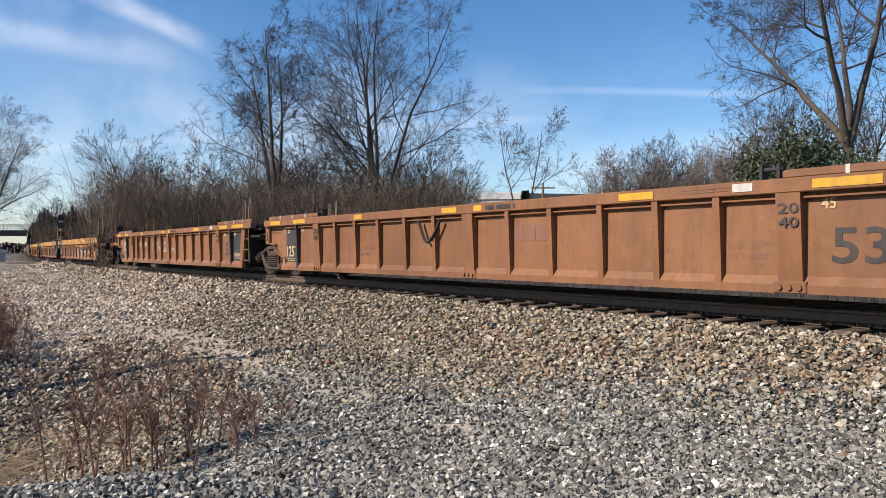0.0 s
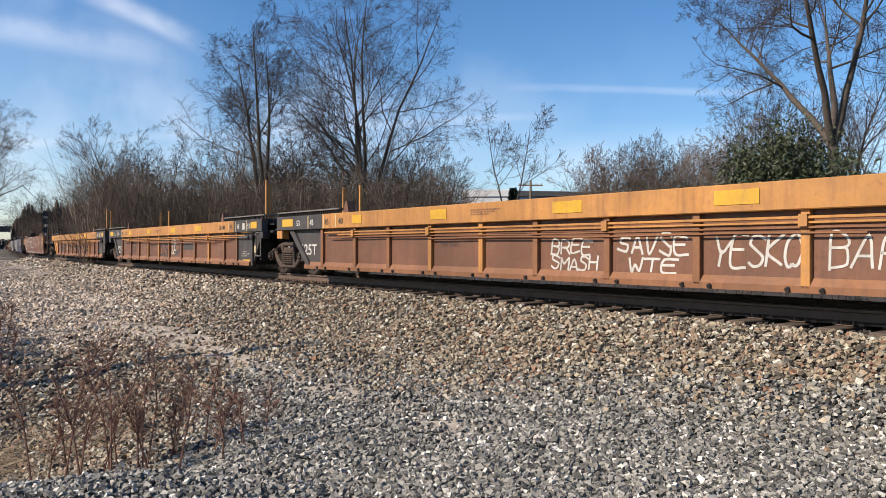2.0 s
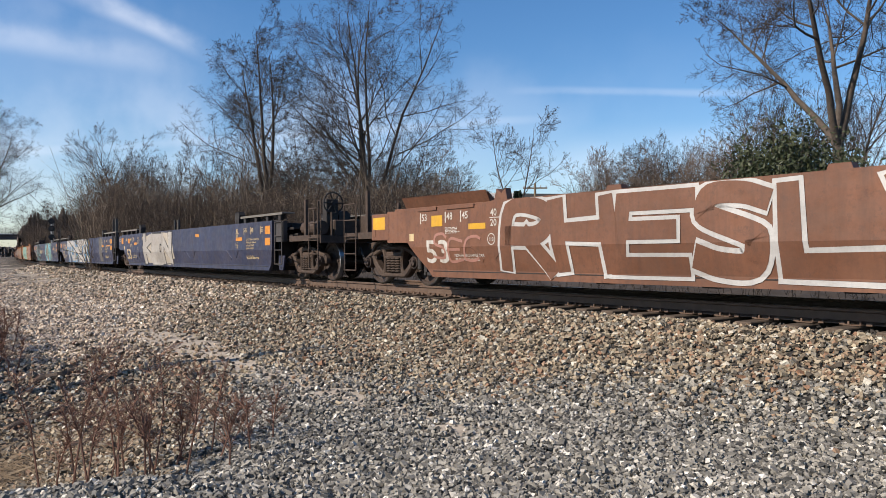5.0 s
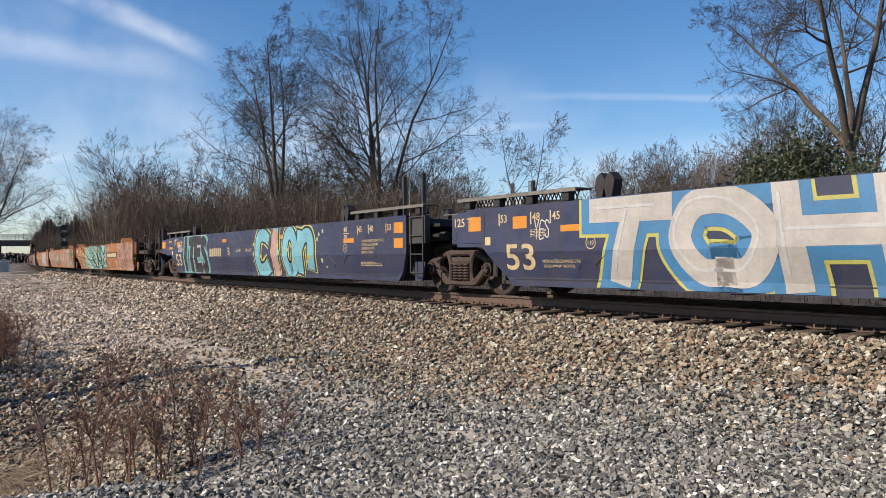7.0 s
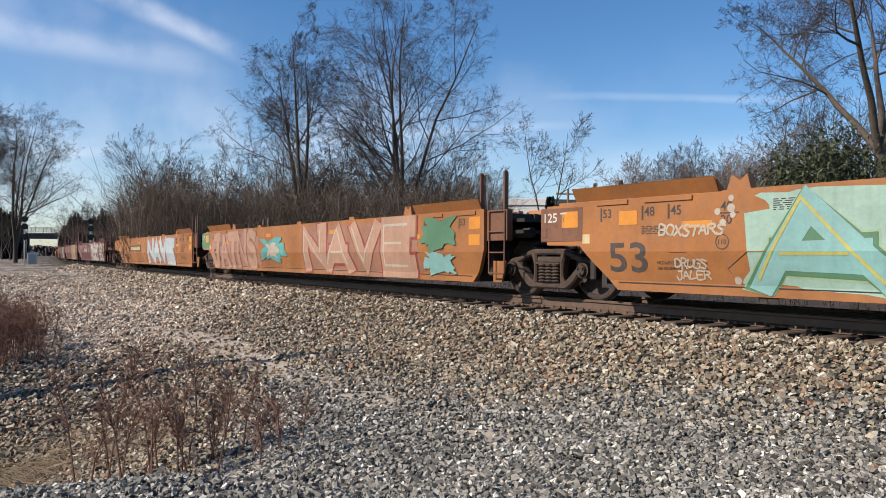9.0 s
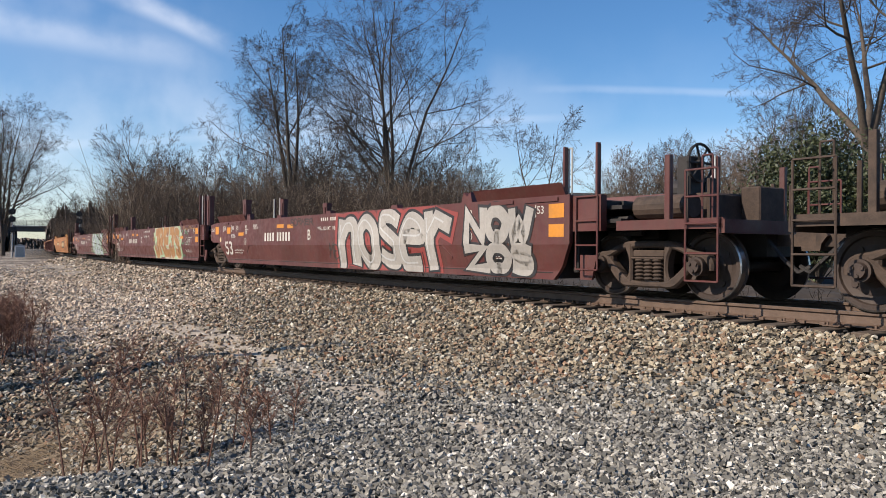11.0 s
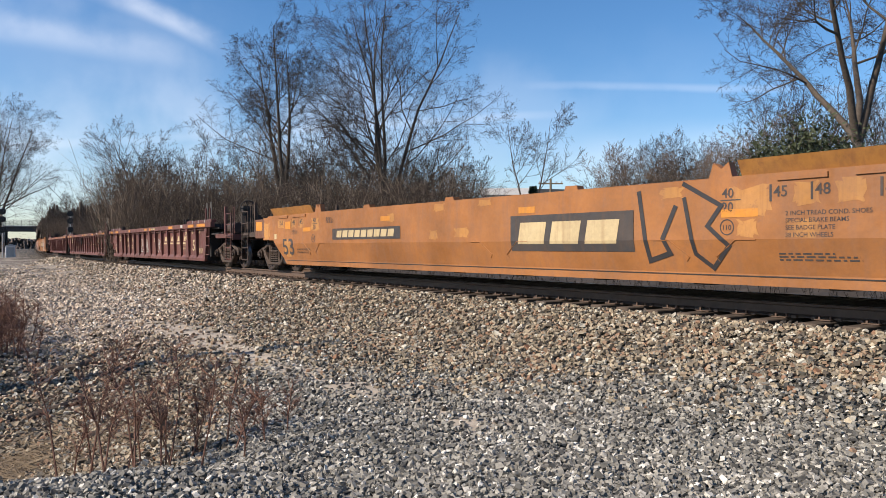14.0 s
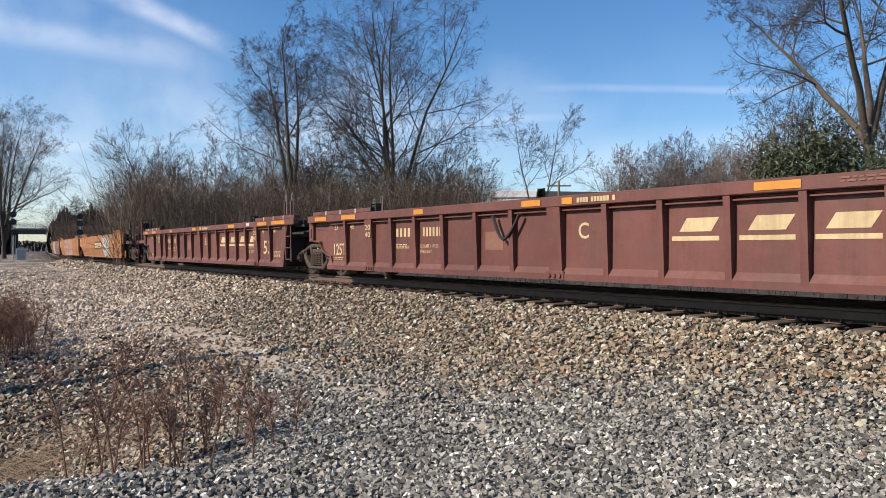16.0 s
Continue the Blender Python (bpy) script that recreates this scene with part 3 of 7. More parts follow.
def lines(parent, kind, x, z, wide, rows, mat, high=0.019, lift=0.004):
    """Small print as rows of short bars."""
    rng = random.Random(int(x * 100) + int(z * 1000))
    shapes = []
    for r in range(rows):
        a = x
        stop = x + wide * rng.uniform(0.6, 1.0)
        while a < stop:
            w = rng.uniform(0.03, 0.12)
            shapes.append((rect(a, min(a + w, stop), z - r * high * 1.9, z - r * high * 1.9 + high), QUAD, 0, 0))
            a += w + 0.03
    return on_side("small_print", parent, kind, shapes, mat, lift)


def patch(parent, kind, x0, x1, z0, z1, mat, name="reflector", lift=0.004, label=""):
    return on_side(name, parent, kind, [(rect(x0, x1, z0, z1), QUAD, 0, 0)], mat, lift, label)


def blob(rng, x0, x1, z0, z1, n=46, rough=0.14, p=0.28):
    """An uneven rounded field of paint."""
    co = []
    cx, cz, rx, rz = (x0 + x1) / 2, (z0 + z1) / 2, (x1 - x0) / 2, (z1 - z0) / 2
    w0 = rng.uniform(0, 6)
    for k in range(n):
        a = 2 * math.pi * k / n
        c, s = math.cos(a), math.sin(a)
        m = 1 + rough * (0.5 * math.sin(5 * a + w0) + 0.35 * math.sin(11 * a + 2 * w0) + 0.25 * rng.uniform(-1, 1)) - rough * 0.6
        co.append((cx + rx * m * math.copysign(abs(c) ** p, c), min(z1, max(z0, cz + rz * m * math.copysign(abs(s) ** p, s)))))
    return np.array(co), [tuple(range(n))]


FORMS = dict(
    A="00 49 90|23 73", B="00 09 69 87 65 05|65 84 82 60 00", C="98 69 29 07 02 20 60 91", D="00 09 59 96 93 50 00", E="99 09 00 90|05 75",
    F="99 09 00|05 75", G="98 69 29 07 02 20 70 92 95 55", H="00 09|99 90|05 95", I="40 49", J="39 99|79 72 50 20 03", K="00 09|99 05 90",
    L="09 00 90", M="00 09 44 99 90", N="00 09 90 99", O="50 20 03 06 29 69 96 93 70 40", P="00 09 69 87 65 04", R="00 09 69 87 65 05|45 90",
    S="98 69 29 17 26 74 83 70 30 01", T="09 99|59 40", U="09 02 20 70 92 99", V="09 40 99", W="09 20 45 70 99", X="00 99|09 90",
    Y="09 45 99|45 40", Z="09 99 00 90", n="00 08|05 38 78 95 90", i="40 46|48 49", o="40 12 06 38 68 96 92 60 40", e="15 95 87 38 05 02 20 80",
    r="00 08|05 48 87", s="87 38 16 74 70 10")


def form(ch, x0, x1, z0, z1, lean=0.0):
    """The strokes of a sprayed letter inside a box, as lists of points."""
    rows = []
    for stroke in FORMS[ch].split("|"):
        rows.append(np.array([(x0 + (x1 - x0) * int(c[0]) / 9 + lean * (z1 - z0) * (int(c[1]) / 9 - 0.5), z0 + (z1 - z0) * int(c[1]) / 9) for c in stroke.split()]))
    return rows


def eased(pts):
    """A smooth line through the points."""
    p = [2 * pts[0] - pts[1], *pts, 2 * pts[-1] - pts[-2]]
    out = []
    for i in range(1, len(p) - 2):
        for k in range(5):
            t = k / 5
            out.append(0.5 * (2 * p[i] + (p[i + 1] - p[i - 1]) * t + (2 * p[i - 1] - 5 * p[i] + 4 * p[i + 1] - p[i + 2]) * t * t
                              + (3 * p[i] - p[i - 1] - 3 * p[i + 1] + p[i + 2]) * t ** 3))
    return np.array(out + [pts[-1]])


def ribbon(pts, wide, cap=0.5, flare=0.0):
    """A band of paint along a line, with its ends drawn out, wider towards its end by the flare."""
    pts = pts.copy()
    d = np.diff(pts, axis=0)
    d /= np.linalg.norm(d, axis=1)[:, None] + 1e-9
    pts[0] -= d[0] * wide * cap
    pts[-1] += d[-1] * wide * cap
    n = np.stack([-d[:, 1], d[:, 0]], 1)
    co = []
    for i in range(len(pts)):
        a, b = n[max(i - 1, 0)], n[min(i, len(n) - 1)]
        m = a + b
        m = m / (np.linalg.norm(m) + 1e-9)
        w = wide / 2 / max(0.6, float(m @ b)) * (1 + flare * i / (len(pts) - 1))
        co += [pts[i] + m * w, pts[i] - m * w]
    co = np.array(co)
    co[:, 1] = np.clip(co[:, 1], 0.235, 1.54)
    return co, [(2 * i, 2 * i + 1, 2 * i + 3, 2 * i + 2) for i in range(len(pts) - 1)]


def piece(parent, kind, word, x0, x1, z0, z1, ground, fill, edge, accent=None, seed=1, label="", rim=None, fat=0.30, gleam=None, rim_wide=0.13,
          edge_wide=0.055):
    """A large sprayed piece: a field or a halo, then each fat letter with outline, fill, gleam lines and dots."""
    rng = random.Random(seed)
    top = parent
    if ground:
        top = on_side("graffiti", parent, kind, [(*blob(rng, x0 - 0.25, x1 + 0.25, z0, z1, rough=0.1), 0, 0.0)], ground, 0.003, label)
    n = len(word)
    w = (x1 - x0) / n
    f = w * fat
    for i, ch in enumerate(word):
        a = x0 + i * w + f * 0.45 + rng.uniform(-0.05, 0.03) * w
        b = x0 + (i + 1) * w - f * 0.45 + rng.uniform(-0.03, 0.05) * w
        lo, hi = z0 + f * 0.42 + rng.uniform(0, 0.08) * (z1 - z0), z1 - f * 0.42 - rng.uniform(0, 0.06) * (z1 - z0)
        rows = [eased(r) if len(r) > 4 else r for r in form(ch, a, b, lo, hi, rng.uniform(-0.12, 0.16))]
        flare = rng.uniform(-0.1, 0.35)
        for name, mat, more, lift in (("letter_halo", rim, rim_wide, 0.0045), ("letter_outline", edge, edge_wide, 0.0085), ("letter_fill", fill, 0.0, 0.0125)):
            if mat:
                shapes = [(*ribbon(r, f + 2 * more, 0.5 if len(r) < 12 else 0.2, flare), 0, 0.0008 * k + 0.0016 * (i % 2)) for k, r in enumerate(rows)]
                on_side(name, top, kind, shapes, mat, lift)
        if gleam:
            for r in rows:
                on_side("letter_gleam", top, kind, [(*ribbon(r + np.array([-0.28, 0.1]) * f, f * 0.12, 0), 0, 0)], gleam, 0.0165)
        if accent:
            for _ in range(4):
                cx, cz = rng.uniform(a + 0.1, b - 0.1), rng.uniform(lo + 0.1, hi - 0.1)
                r = rng.uniform(0.03, 0.08)
                on_side("paint_dot", top, kind, [(*blob(rng, cx - r, cx + r * 1.3, cz - r, cz + r, 12, 0.2, 0.9), 0, 0)], accent, 0.018)
    return top


def drops(parent, kind, x0, x1, z0, z1, mat, count, seed):
    """Round dots of paint strewn about a piece."""
    rng = random.Random(seed)
    for _ in range(count):
        x, z, r = rng.uniform(x0, x1), rng.uniform(z0, z1), rng.uniform(0.02, 0.07)
        on_side("paint_dot", parent, kind, [(*blob(rng, x - r, x + r, z - r, z + r, 12, 0.1, 1.0), 0, 0)], mat, 0.005)


def scrawl(parent, kind, word, x0, x1, z0, z1, mat, thick=0.03, seed=1, lift=0.006, label=""):
    """Thin hand-sprayed letters."""
    rng = random.Random(seed)
    w = (x1 - x0) / len(word)
    for i, ch in enumerate(word):
        if ch == " ":
            continue
        lo, hi = z0 + rng.uniform(0, 0.2) * (z1 - z0), z1 - rng.uniform(0, 0.2) * (z1 - z0)
        rows = form(ch, x0 + i * w + 0.08 * w, x0 + i * w + 0.9 * w, lo, hi, rng.uniform(0.0, 0.25))
        rows = [eased(r + np.array([[rng.uniform(-0.05, 0.05) * w, rng.uniform(-0.06, 0.06) * (z1 - z0)] for _ in r])) if len(r) > 2 else r for r in rows]
        on_side("sprayed_letter", parent, kind, [(*ribbon(r, thick), 0, 0.0008 * k) for k, r in enumerate(rows)], mat, lift, label)


# ---------------------------------------------------------------- trucks
WHEEL_R = 0.483
SHARED = {}


def shared(key, build):
    """Alike parts share one mesh."""
    if key not in SHARED:
        bm = bmesh.new()
        mats = build(bm)
        me = bpy.data.meshes.new(key)
        bm.to_mesh(me)
        bm.free()
        for m in mats:
            me.materials.append(m)
        SHARED[key] = me
    return SHARED[key]


def wheelset_mesh(bm):
    for side in (-1, 1):
        pr = [(0.10, 0.0), (0.10, 0.10), (0.065, 0.12), (0.02, 0.20), (0.012, 0.30), (0.03, 0.385), (0.062, 0.40), (0.062, 0.455), (0.05, WHEEL_R - 0.006),
              (-0.04, WHEEL_R + 0.004), (-0.055, WHEEL_R + 0.03), (-0.075, WHEEL_R + 0.02), (-0.075, 0.40), (-0.03, 0.30), (-0.04, 0.12), (-0.1, 0.1)]
        lathe(bm, [(side * y, r) for y, r in pr], (0, side * 0.755, 0), 32, [0, 0, 0, 0, 0, 0, 0, 1, 1, 0, 0, 0, 0, 0, 0])
        for k in range(4):
            a = 0.4 + k * math.pi / 2
            rod(bm, (0.28 * math.cos(a), side * 0.77, 0.28 * math.sin(a)), (0.28 * math.cos(a), side * 0.785, 0.28 * math.sin(a)), 0.045, seg=6)
    rod(bm, (0, -0.98, 0), (0, 0.98, 0), 0.085, seg=12)
    bmesh.ops.recalc_face_normals(bm, faces=bm.faces)
    return [M_WHEEL, M_TREAD]


def cast_arm(bm, knots, depth=0.078):
    """A cast steel arm: a smooth curve in the frame's plane, given as x, z, width, with rounded edges."""
    k = [np.array(p, float) for p in knots]
    k = [2 * k[0] - k[1]] + k + [2 * k[-1] - k[-2]]
    pts = []
    for a, b, c, d in zip(k, k[1:], k[2:], k[3:]):
        for u in (0.0, 0.25, 0.5, 0.75):
            pts.append(0.5 * (2 * b + (c - a) * u + (2 * a - 5 * b + 4 * c - d) * u * u + (3 * b - a - 3 * c + d) * u ** 3))
    pts.append(k[-2])
    rings = []
    for i, p in enumerate(pts):
        d = pts[min(i + 1, len(pts) - 1)][:2] - pts[max(i - 1, 0)][:2]
        d = d / (np.linalg.norm(d) + 1e-9)
        h, c = p[2] / 2, 0.028
        ring = []
        for w, y in ((h, c - depth), (h, depth - c), (h - c, depth), (c - h, depth), (-h, depth - c), (-h, c - depth), (c - h, -depth), (h - c, -depth)):
            ring.append(bm.verts.new((p[0] - d[1] * w, y, p[1] + d[0] * w)))
        rings.append(ring)
    for p, q in zip(rings, rings[1:]):
        for n in range(8):
            bm.faces.new((p[n], p[(n + 1) % 8], q[(n + 1) % 8], q[n]))
    bm.faces.new(rings[0])
    bm.faces.new(rings[-1][::-1])


def frame_mesh(bm):
    """A cast side frame: arched top chord, belly that swings up to the pedestals, two columns, windows left open."""
    top = [(1.10, 0.43, 0.08), (1.08, 0.53, 0.11), (0.98, 0.60, 0.13), (0.78, 0.65, 0.11), (0.56, 0.735, 0.10), (0.36, 0.775, 0.11)]
    cast_arm(bm, top + [(0, 0.78, 0.10)] + [(-x, z, w) for x, z, w in top[::-1]])
    low = [(0.88, 0.60, 0.12), (0.76, 0.50, 0.12), (0.60, 0.34, 0.14), (0.45, 0.235, 0.14), (0.26, 0.205, 0.09)]
    cast_arm(bm, low + [(0, 0.20, 0.085)] + [(-x, z, w) for x, z, w in low[::-1]], 0.095)
    for k in (-1, 1):
        cast_arm(bm, [(k * 0.37, 0.22, 0.16), (k * 0.335, 0.36, 0.085), (k * 0.335, 0.58, 0.085), (k * 0.38, 0.77, 0.15)], 0.088)
        cast_arm(bm, [(k * 0.76, 0.60, 0.10), (k * 0.745, 0.48, 0.075), (k * 0.74, 0.40, 0.075)], 0.07)
    box(bm, -0.30, 0.30, -0.06, 0.02, 0.60, 0.70, 0.015)
    box(bm, -0.31, 0.31, -0.10, 0.10, 0.565, 0.60, 0.012)
    bmesh.ops.recalc_face_normals(bm, faces=bm.faces)
    return [M_CAST]


def spring_mesh(bm):
    # one coil, drawn as a continuous ribbed skin
    rings, seg = [], 14
    for k in range(25):
        z, r = 0.25 + 0.32 * k / 24, (0.058, 0.078, 0.088, 0.078)[k % 4]
        rings.append([bm.verts.new((r * math.cos(2 * math.pi * j / seg), r * math.sin(2 * math.pi * j / seg), z + 0.012 * j / seg)) for j in range(seg)])
    for p, q in zip(rings, rings[1:]):
        for j in range(seg):
            bm.faces.new((p[j], p[(j + 1) % seg], q[(j + 1) % seg], q[j]))
    return [M_CAST]


def bearing_mesh(bm):
    rod(bm, (0, -0.10, 0), (0, 0.10, 0), 0.13, seg=18)
    rod(bm, (0, -0.15, 0), (0, -0.10, 0), 0.085, 0.10, seg=14)
    for k in range(3):
        a = k * 2.094 + 0.5
        rod(bm, (0.06 * math.cos(a), -0.17, 0.06 * math.sin(a)), (0.06 * math.cos(a), -0.14, 0.06 * math.sin(a)), 0.022, seg=6)
    return [M_WHEEL]


def bolster_mesh(bm):
    box(bm, -0.22, 0.22, -0.98, 0.98, 0.50, 0.68, 0.02)
    rod(bm, (0, 0, 0.6), (0, 0, 0.85), 0.3, seg=16)
    for x in (-0.62, 0.62):
        box(bm, x - 0.04, x + 0.04, -0.72, 0.72, 0.36, 0.44)
    for x in (-0.45, 0.45):
        box(bm, x - 0.06, x + 0.06, -0.80, -0.70, 0.25, 0.62)
        box(bm, x - 0.06, x + 0.06, 0.70, 0.80, 0.25, 0.62)
    return [M_CAST]


WHEELSETS = []


def add_truck(parent, x, half=0.91):
    tr = new("truck", shared("truck_bolster", bolster_mesh))
    tr.parent, tr.location = parent, (x, 0, 0)
    for side in (-1, 1):
        fr = new("side_frame", shared("side_frame", frame_mesh))
        fr.parent, fr.location, fr.scale = tr, (0, side * 1.0, 0), (half / 0.91, 1, 1)
        for k in (-1, 0, 1):
            sp = new("spring", shared("spring", spring_mesh))
            sp.parent, sp.location = tr, (k * 0.165, side * 1.03, 0)
        for k in (-1, 1):
            be = new("bearing", shared("bearing", bearing_mesh))
            be.parent, be.location = tr, (k * half, side * 1.05, WHEEL_R)
            be.rotation_euler = (0, 0, 0 if side < 0 else math.pi)
    for k in (-1, 1):
        ws = new("wheelset", shared("wheelset", wheelset_mesh))
        ws.parent, ws.location = tr, (k * half, 0, WHEEL_R)
    return tr


# ---------------------------------------------------------------- well cars
def both(f):
    for side in (-1, 1):
        f(side)


def slab(bm, x0, x1, side, ya, yb, z0, z1, bevel=0.0):
    a, b = sorted((side * ya, side * yb))
    return box(bm, x0, x1, a, b, z0, z1, bevel)


def ladder(car, x0, x1, side, z0, z1, mat, tall=0.0, rungs=4, y=1.46):
    """Grab-iron ladder on the car's end, with tall stanchions where tall is given."""
    bm = bmesh.new()
    for x in (x0, x1):
        rod(bm, (x, side * y, z0), (x, side * y, max(z1, tall)), 0.016, seg=6)
    for k in range(rungs):
        z = z0 + (z1 - z0) * k / (rungs - 1)
        rod(bm, (x0, side * (y + 0.005), z), (x1, side * (y + 0.005), z), 0.015, seg=6)
    part("ladder", bm, mat, car)


def posts(car, xs, side, z0, z1, mat, w=0.05, y=1.40):
    for x in xs:
        bm = bmesh.new()
        slab(bm, x - w, x + w, side, y - 0.04, y + 0.04, z0, z1, 0.006)
        part("stanchion", bm, mat, car)


def hoop(car, x, side, z0, z1, mat, y=1.38, d=0.10):
    bm = bmesh.new()
    pipe(bm, [(x - d / 2, side * y, z0), (x - d / 2, side * y, z1), (x + d / 2, side * y, z1), (x + d / 2, side * y, z0)], 0.014)
    part("grab_iron", bm, mat, car)


def coupler(car, end, platform, mat):
    """Coupler, draft sill, end platform, hoses and steps on a coupled end."""
    mat = mat if mat in (P_ORANGE, P_MAROON, P_RED) else M_CAST
    e = end
    bm = bmesh.new()
    box(bm, min(e * 9.2, e * 11.0), max(e * 9.2, e * 11.0), -0.32, 0.32, 0.62, 1.0)
    part("draft_sill", bm, M_DARK, car)
    bm = bmesh.new()
    a, b = sorted((e * 11.0, e * (platform + 0.30)))
    box(bm, a, b, -0.08, 0.08, 0.76, 0.92)
    c = e * (platform + 0.30)
    prism(bm, [(c, 0.70), (c - e * 0.22, 0.70), (c - e * 0.26, 0.99), (c + e * 0.04, 0.99), (c + e * 0.10, 0.9), (c + e * 0.02, 0.8)], -0.16, 0.16)
    part("coupler", bm, M_CAST, car)
    bm = bmesh.new()
    a, b = sorted((e * 9.3, e * 11.1))
    box(bm, a, b, -1.38, 1.38, 1.05, 1.10)
    box(bm, min(e * 11.04, e * 11.12), max(e * 11.04, e * 11.12), -1.40, 1.40, 0.92, 1.10)
    box(bm, a, b, -1.40, -1.34, 0.98, 1.12)
    box(bm, a, b, 1.34, 1.40, 0.98, 1.12)
    part("end_platform", bm, mat, car)
    bm = bmesh.new()
    pipe(bm, [(e * 11.0, -0.30, 0.85), (e * 11.3, -0.34, 0.55), (e * 11.45, -0.30, 0.42), (e * 11.6, -0.28, 0.5)], 0.03)
    part("air_hose", bm, M_DARK, car)
    for side in (-1, 1):
        bm = bmesh.new()
        for x in (10.55, 11.05):
            rod(bm, (e * x, side * 1.44, 0.30), (e * x, side * 1.44, 1.75), 0.016, seg=6)
        for z in (0.30, 0.66, 1.05, 1.40, 1.75):
            rod(bm, (e * 10.55, side * 1.445, z), (e * 11.05, side * 1.445, z), 0.015, seg=6)
        part("end_ladder", bm, mat, car)
        bm = bmesh.new()
        slab(bm, min(e * 10.15, e * 10.24), max(e * 10.15, e * 10.24), side, 1.30, 1.38, 1.1, 2.0, 0.006)
        part("stanchion", bm, mat, car)
        hoop(car, e * 10.75, side, 1.1, 1.95, mat, 1.25, 0.16)


def hand_brake(car, x, y, z, mat):
    bm = bmesh.new()
    n = 20
    ring = [(x, y + 0.27 * math.cos(2 * math.pi * k / n), z + 0.27 * math.sin(2 * math.pi * k / n)) for k in range(n + 1)]
    pipe(bm, ring, 0.022)
    for k in range(6):
        rod(bm, (x, y, z), ring[int(k * n / 6)], 0.018, seg=6)
    rod(bm, (x - 0.12, y, z), (x + 0.04, y, z), 0.05, seg=10)
    part("brake_wheel", bm, mat, car, "spoked hand-brake wheel")
    bm = bmesh.new()
    box(bm, x - 0.28, x - 0.05, y - 0.17, y + 0.17, z - 0.62, z + 0.1, 0.02)
    part("brake_housing", bm, M_DARK, car)
    bm = bmesh.new()
    rod(bm, (x - 0.75, y + 0.35, z - 0.35), (x - 0.05, y + 0.35, z - 0.35), 0.17, seg=14)
    part("air_reservoir", bm, M_DARK, car)


def floor_and_ends(car, mat, x0, x1):
    bm = bmesh.new()
    box(bm, x0, x1, -1.36, 1.36, 0.24, 0.30)
    for k in range(9):
        x = x0 + (x1 - x0) * (k + 0.5) / 9
        box(bm, x - 0.12, x + 0.12, -1.38, 1.38, 0.20, 0.34)
    part("floor", bm, M_DARK, car)
    for x, e in ((x0, -1), (x1, 1)):
        bm = bmesh.new()
        box(bm, x - 0.05, x + 0.05, -1.36, 1.36, 0.24, 1.30)
        a, b = sorted((x, e * 9.35))
        box(bm, a, b, -0.55, 0.55, 0.86, 1.18, 0.02)
        box(bm, min(e * 8.5, e * 9.3), max(e * 8.5, e * 9.3), -1.30, 1.30, 1.10, 1.16)
        part("end_bulkhead", bm, M_DARK, car)


def grate(car, x0, x1, side, z, mat, y0=1.12, y1=1.50):
    """Raised walkway: an edge strip and open bars under it."""
    bm = bmesh.new()
    slab(bm, x0, x1, side, y0, y1 + 0.02, z + 0.085, z + 0.115)
    part("walkway", bm, mat, car)
    bm = bmesh.new()
    n = int((x1 - x0) / 0.09)
    for k in range(n + 1):
        x = x0 + (x1 - x0) * k / n
        slab(bm, x - 0.013, x + 0.013, side, y1 - 0.05, y1 - 0.02, z, z + 0.085)
    slab(bm, x0, x1, side, y1 - 0.06, y1 - 0.045, z + 0.03, z + 0.05)
    part("walkway_mesh", bm, M_DARK, car)


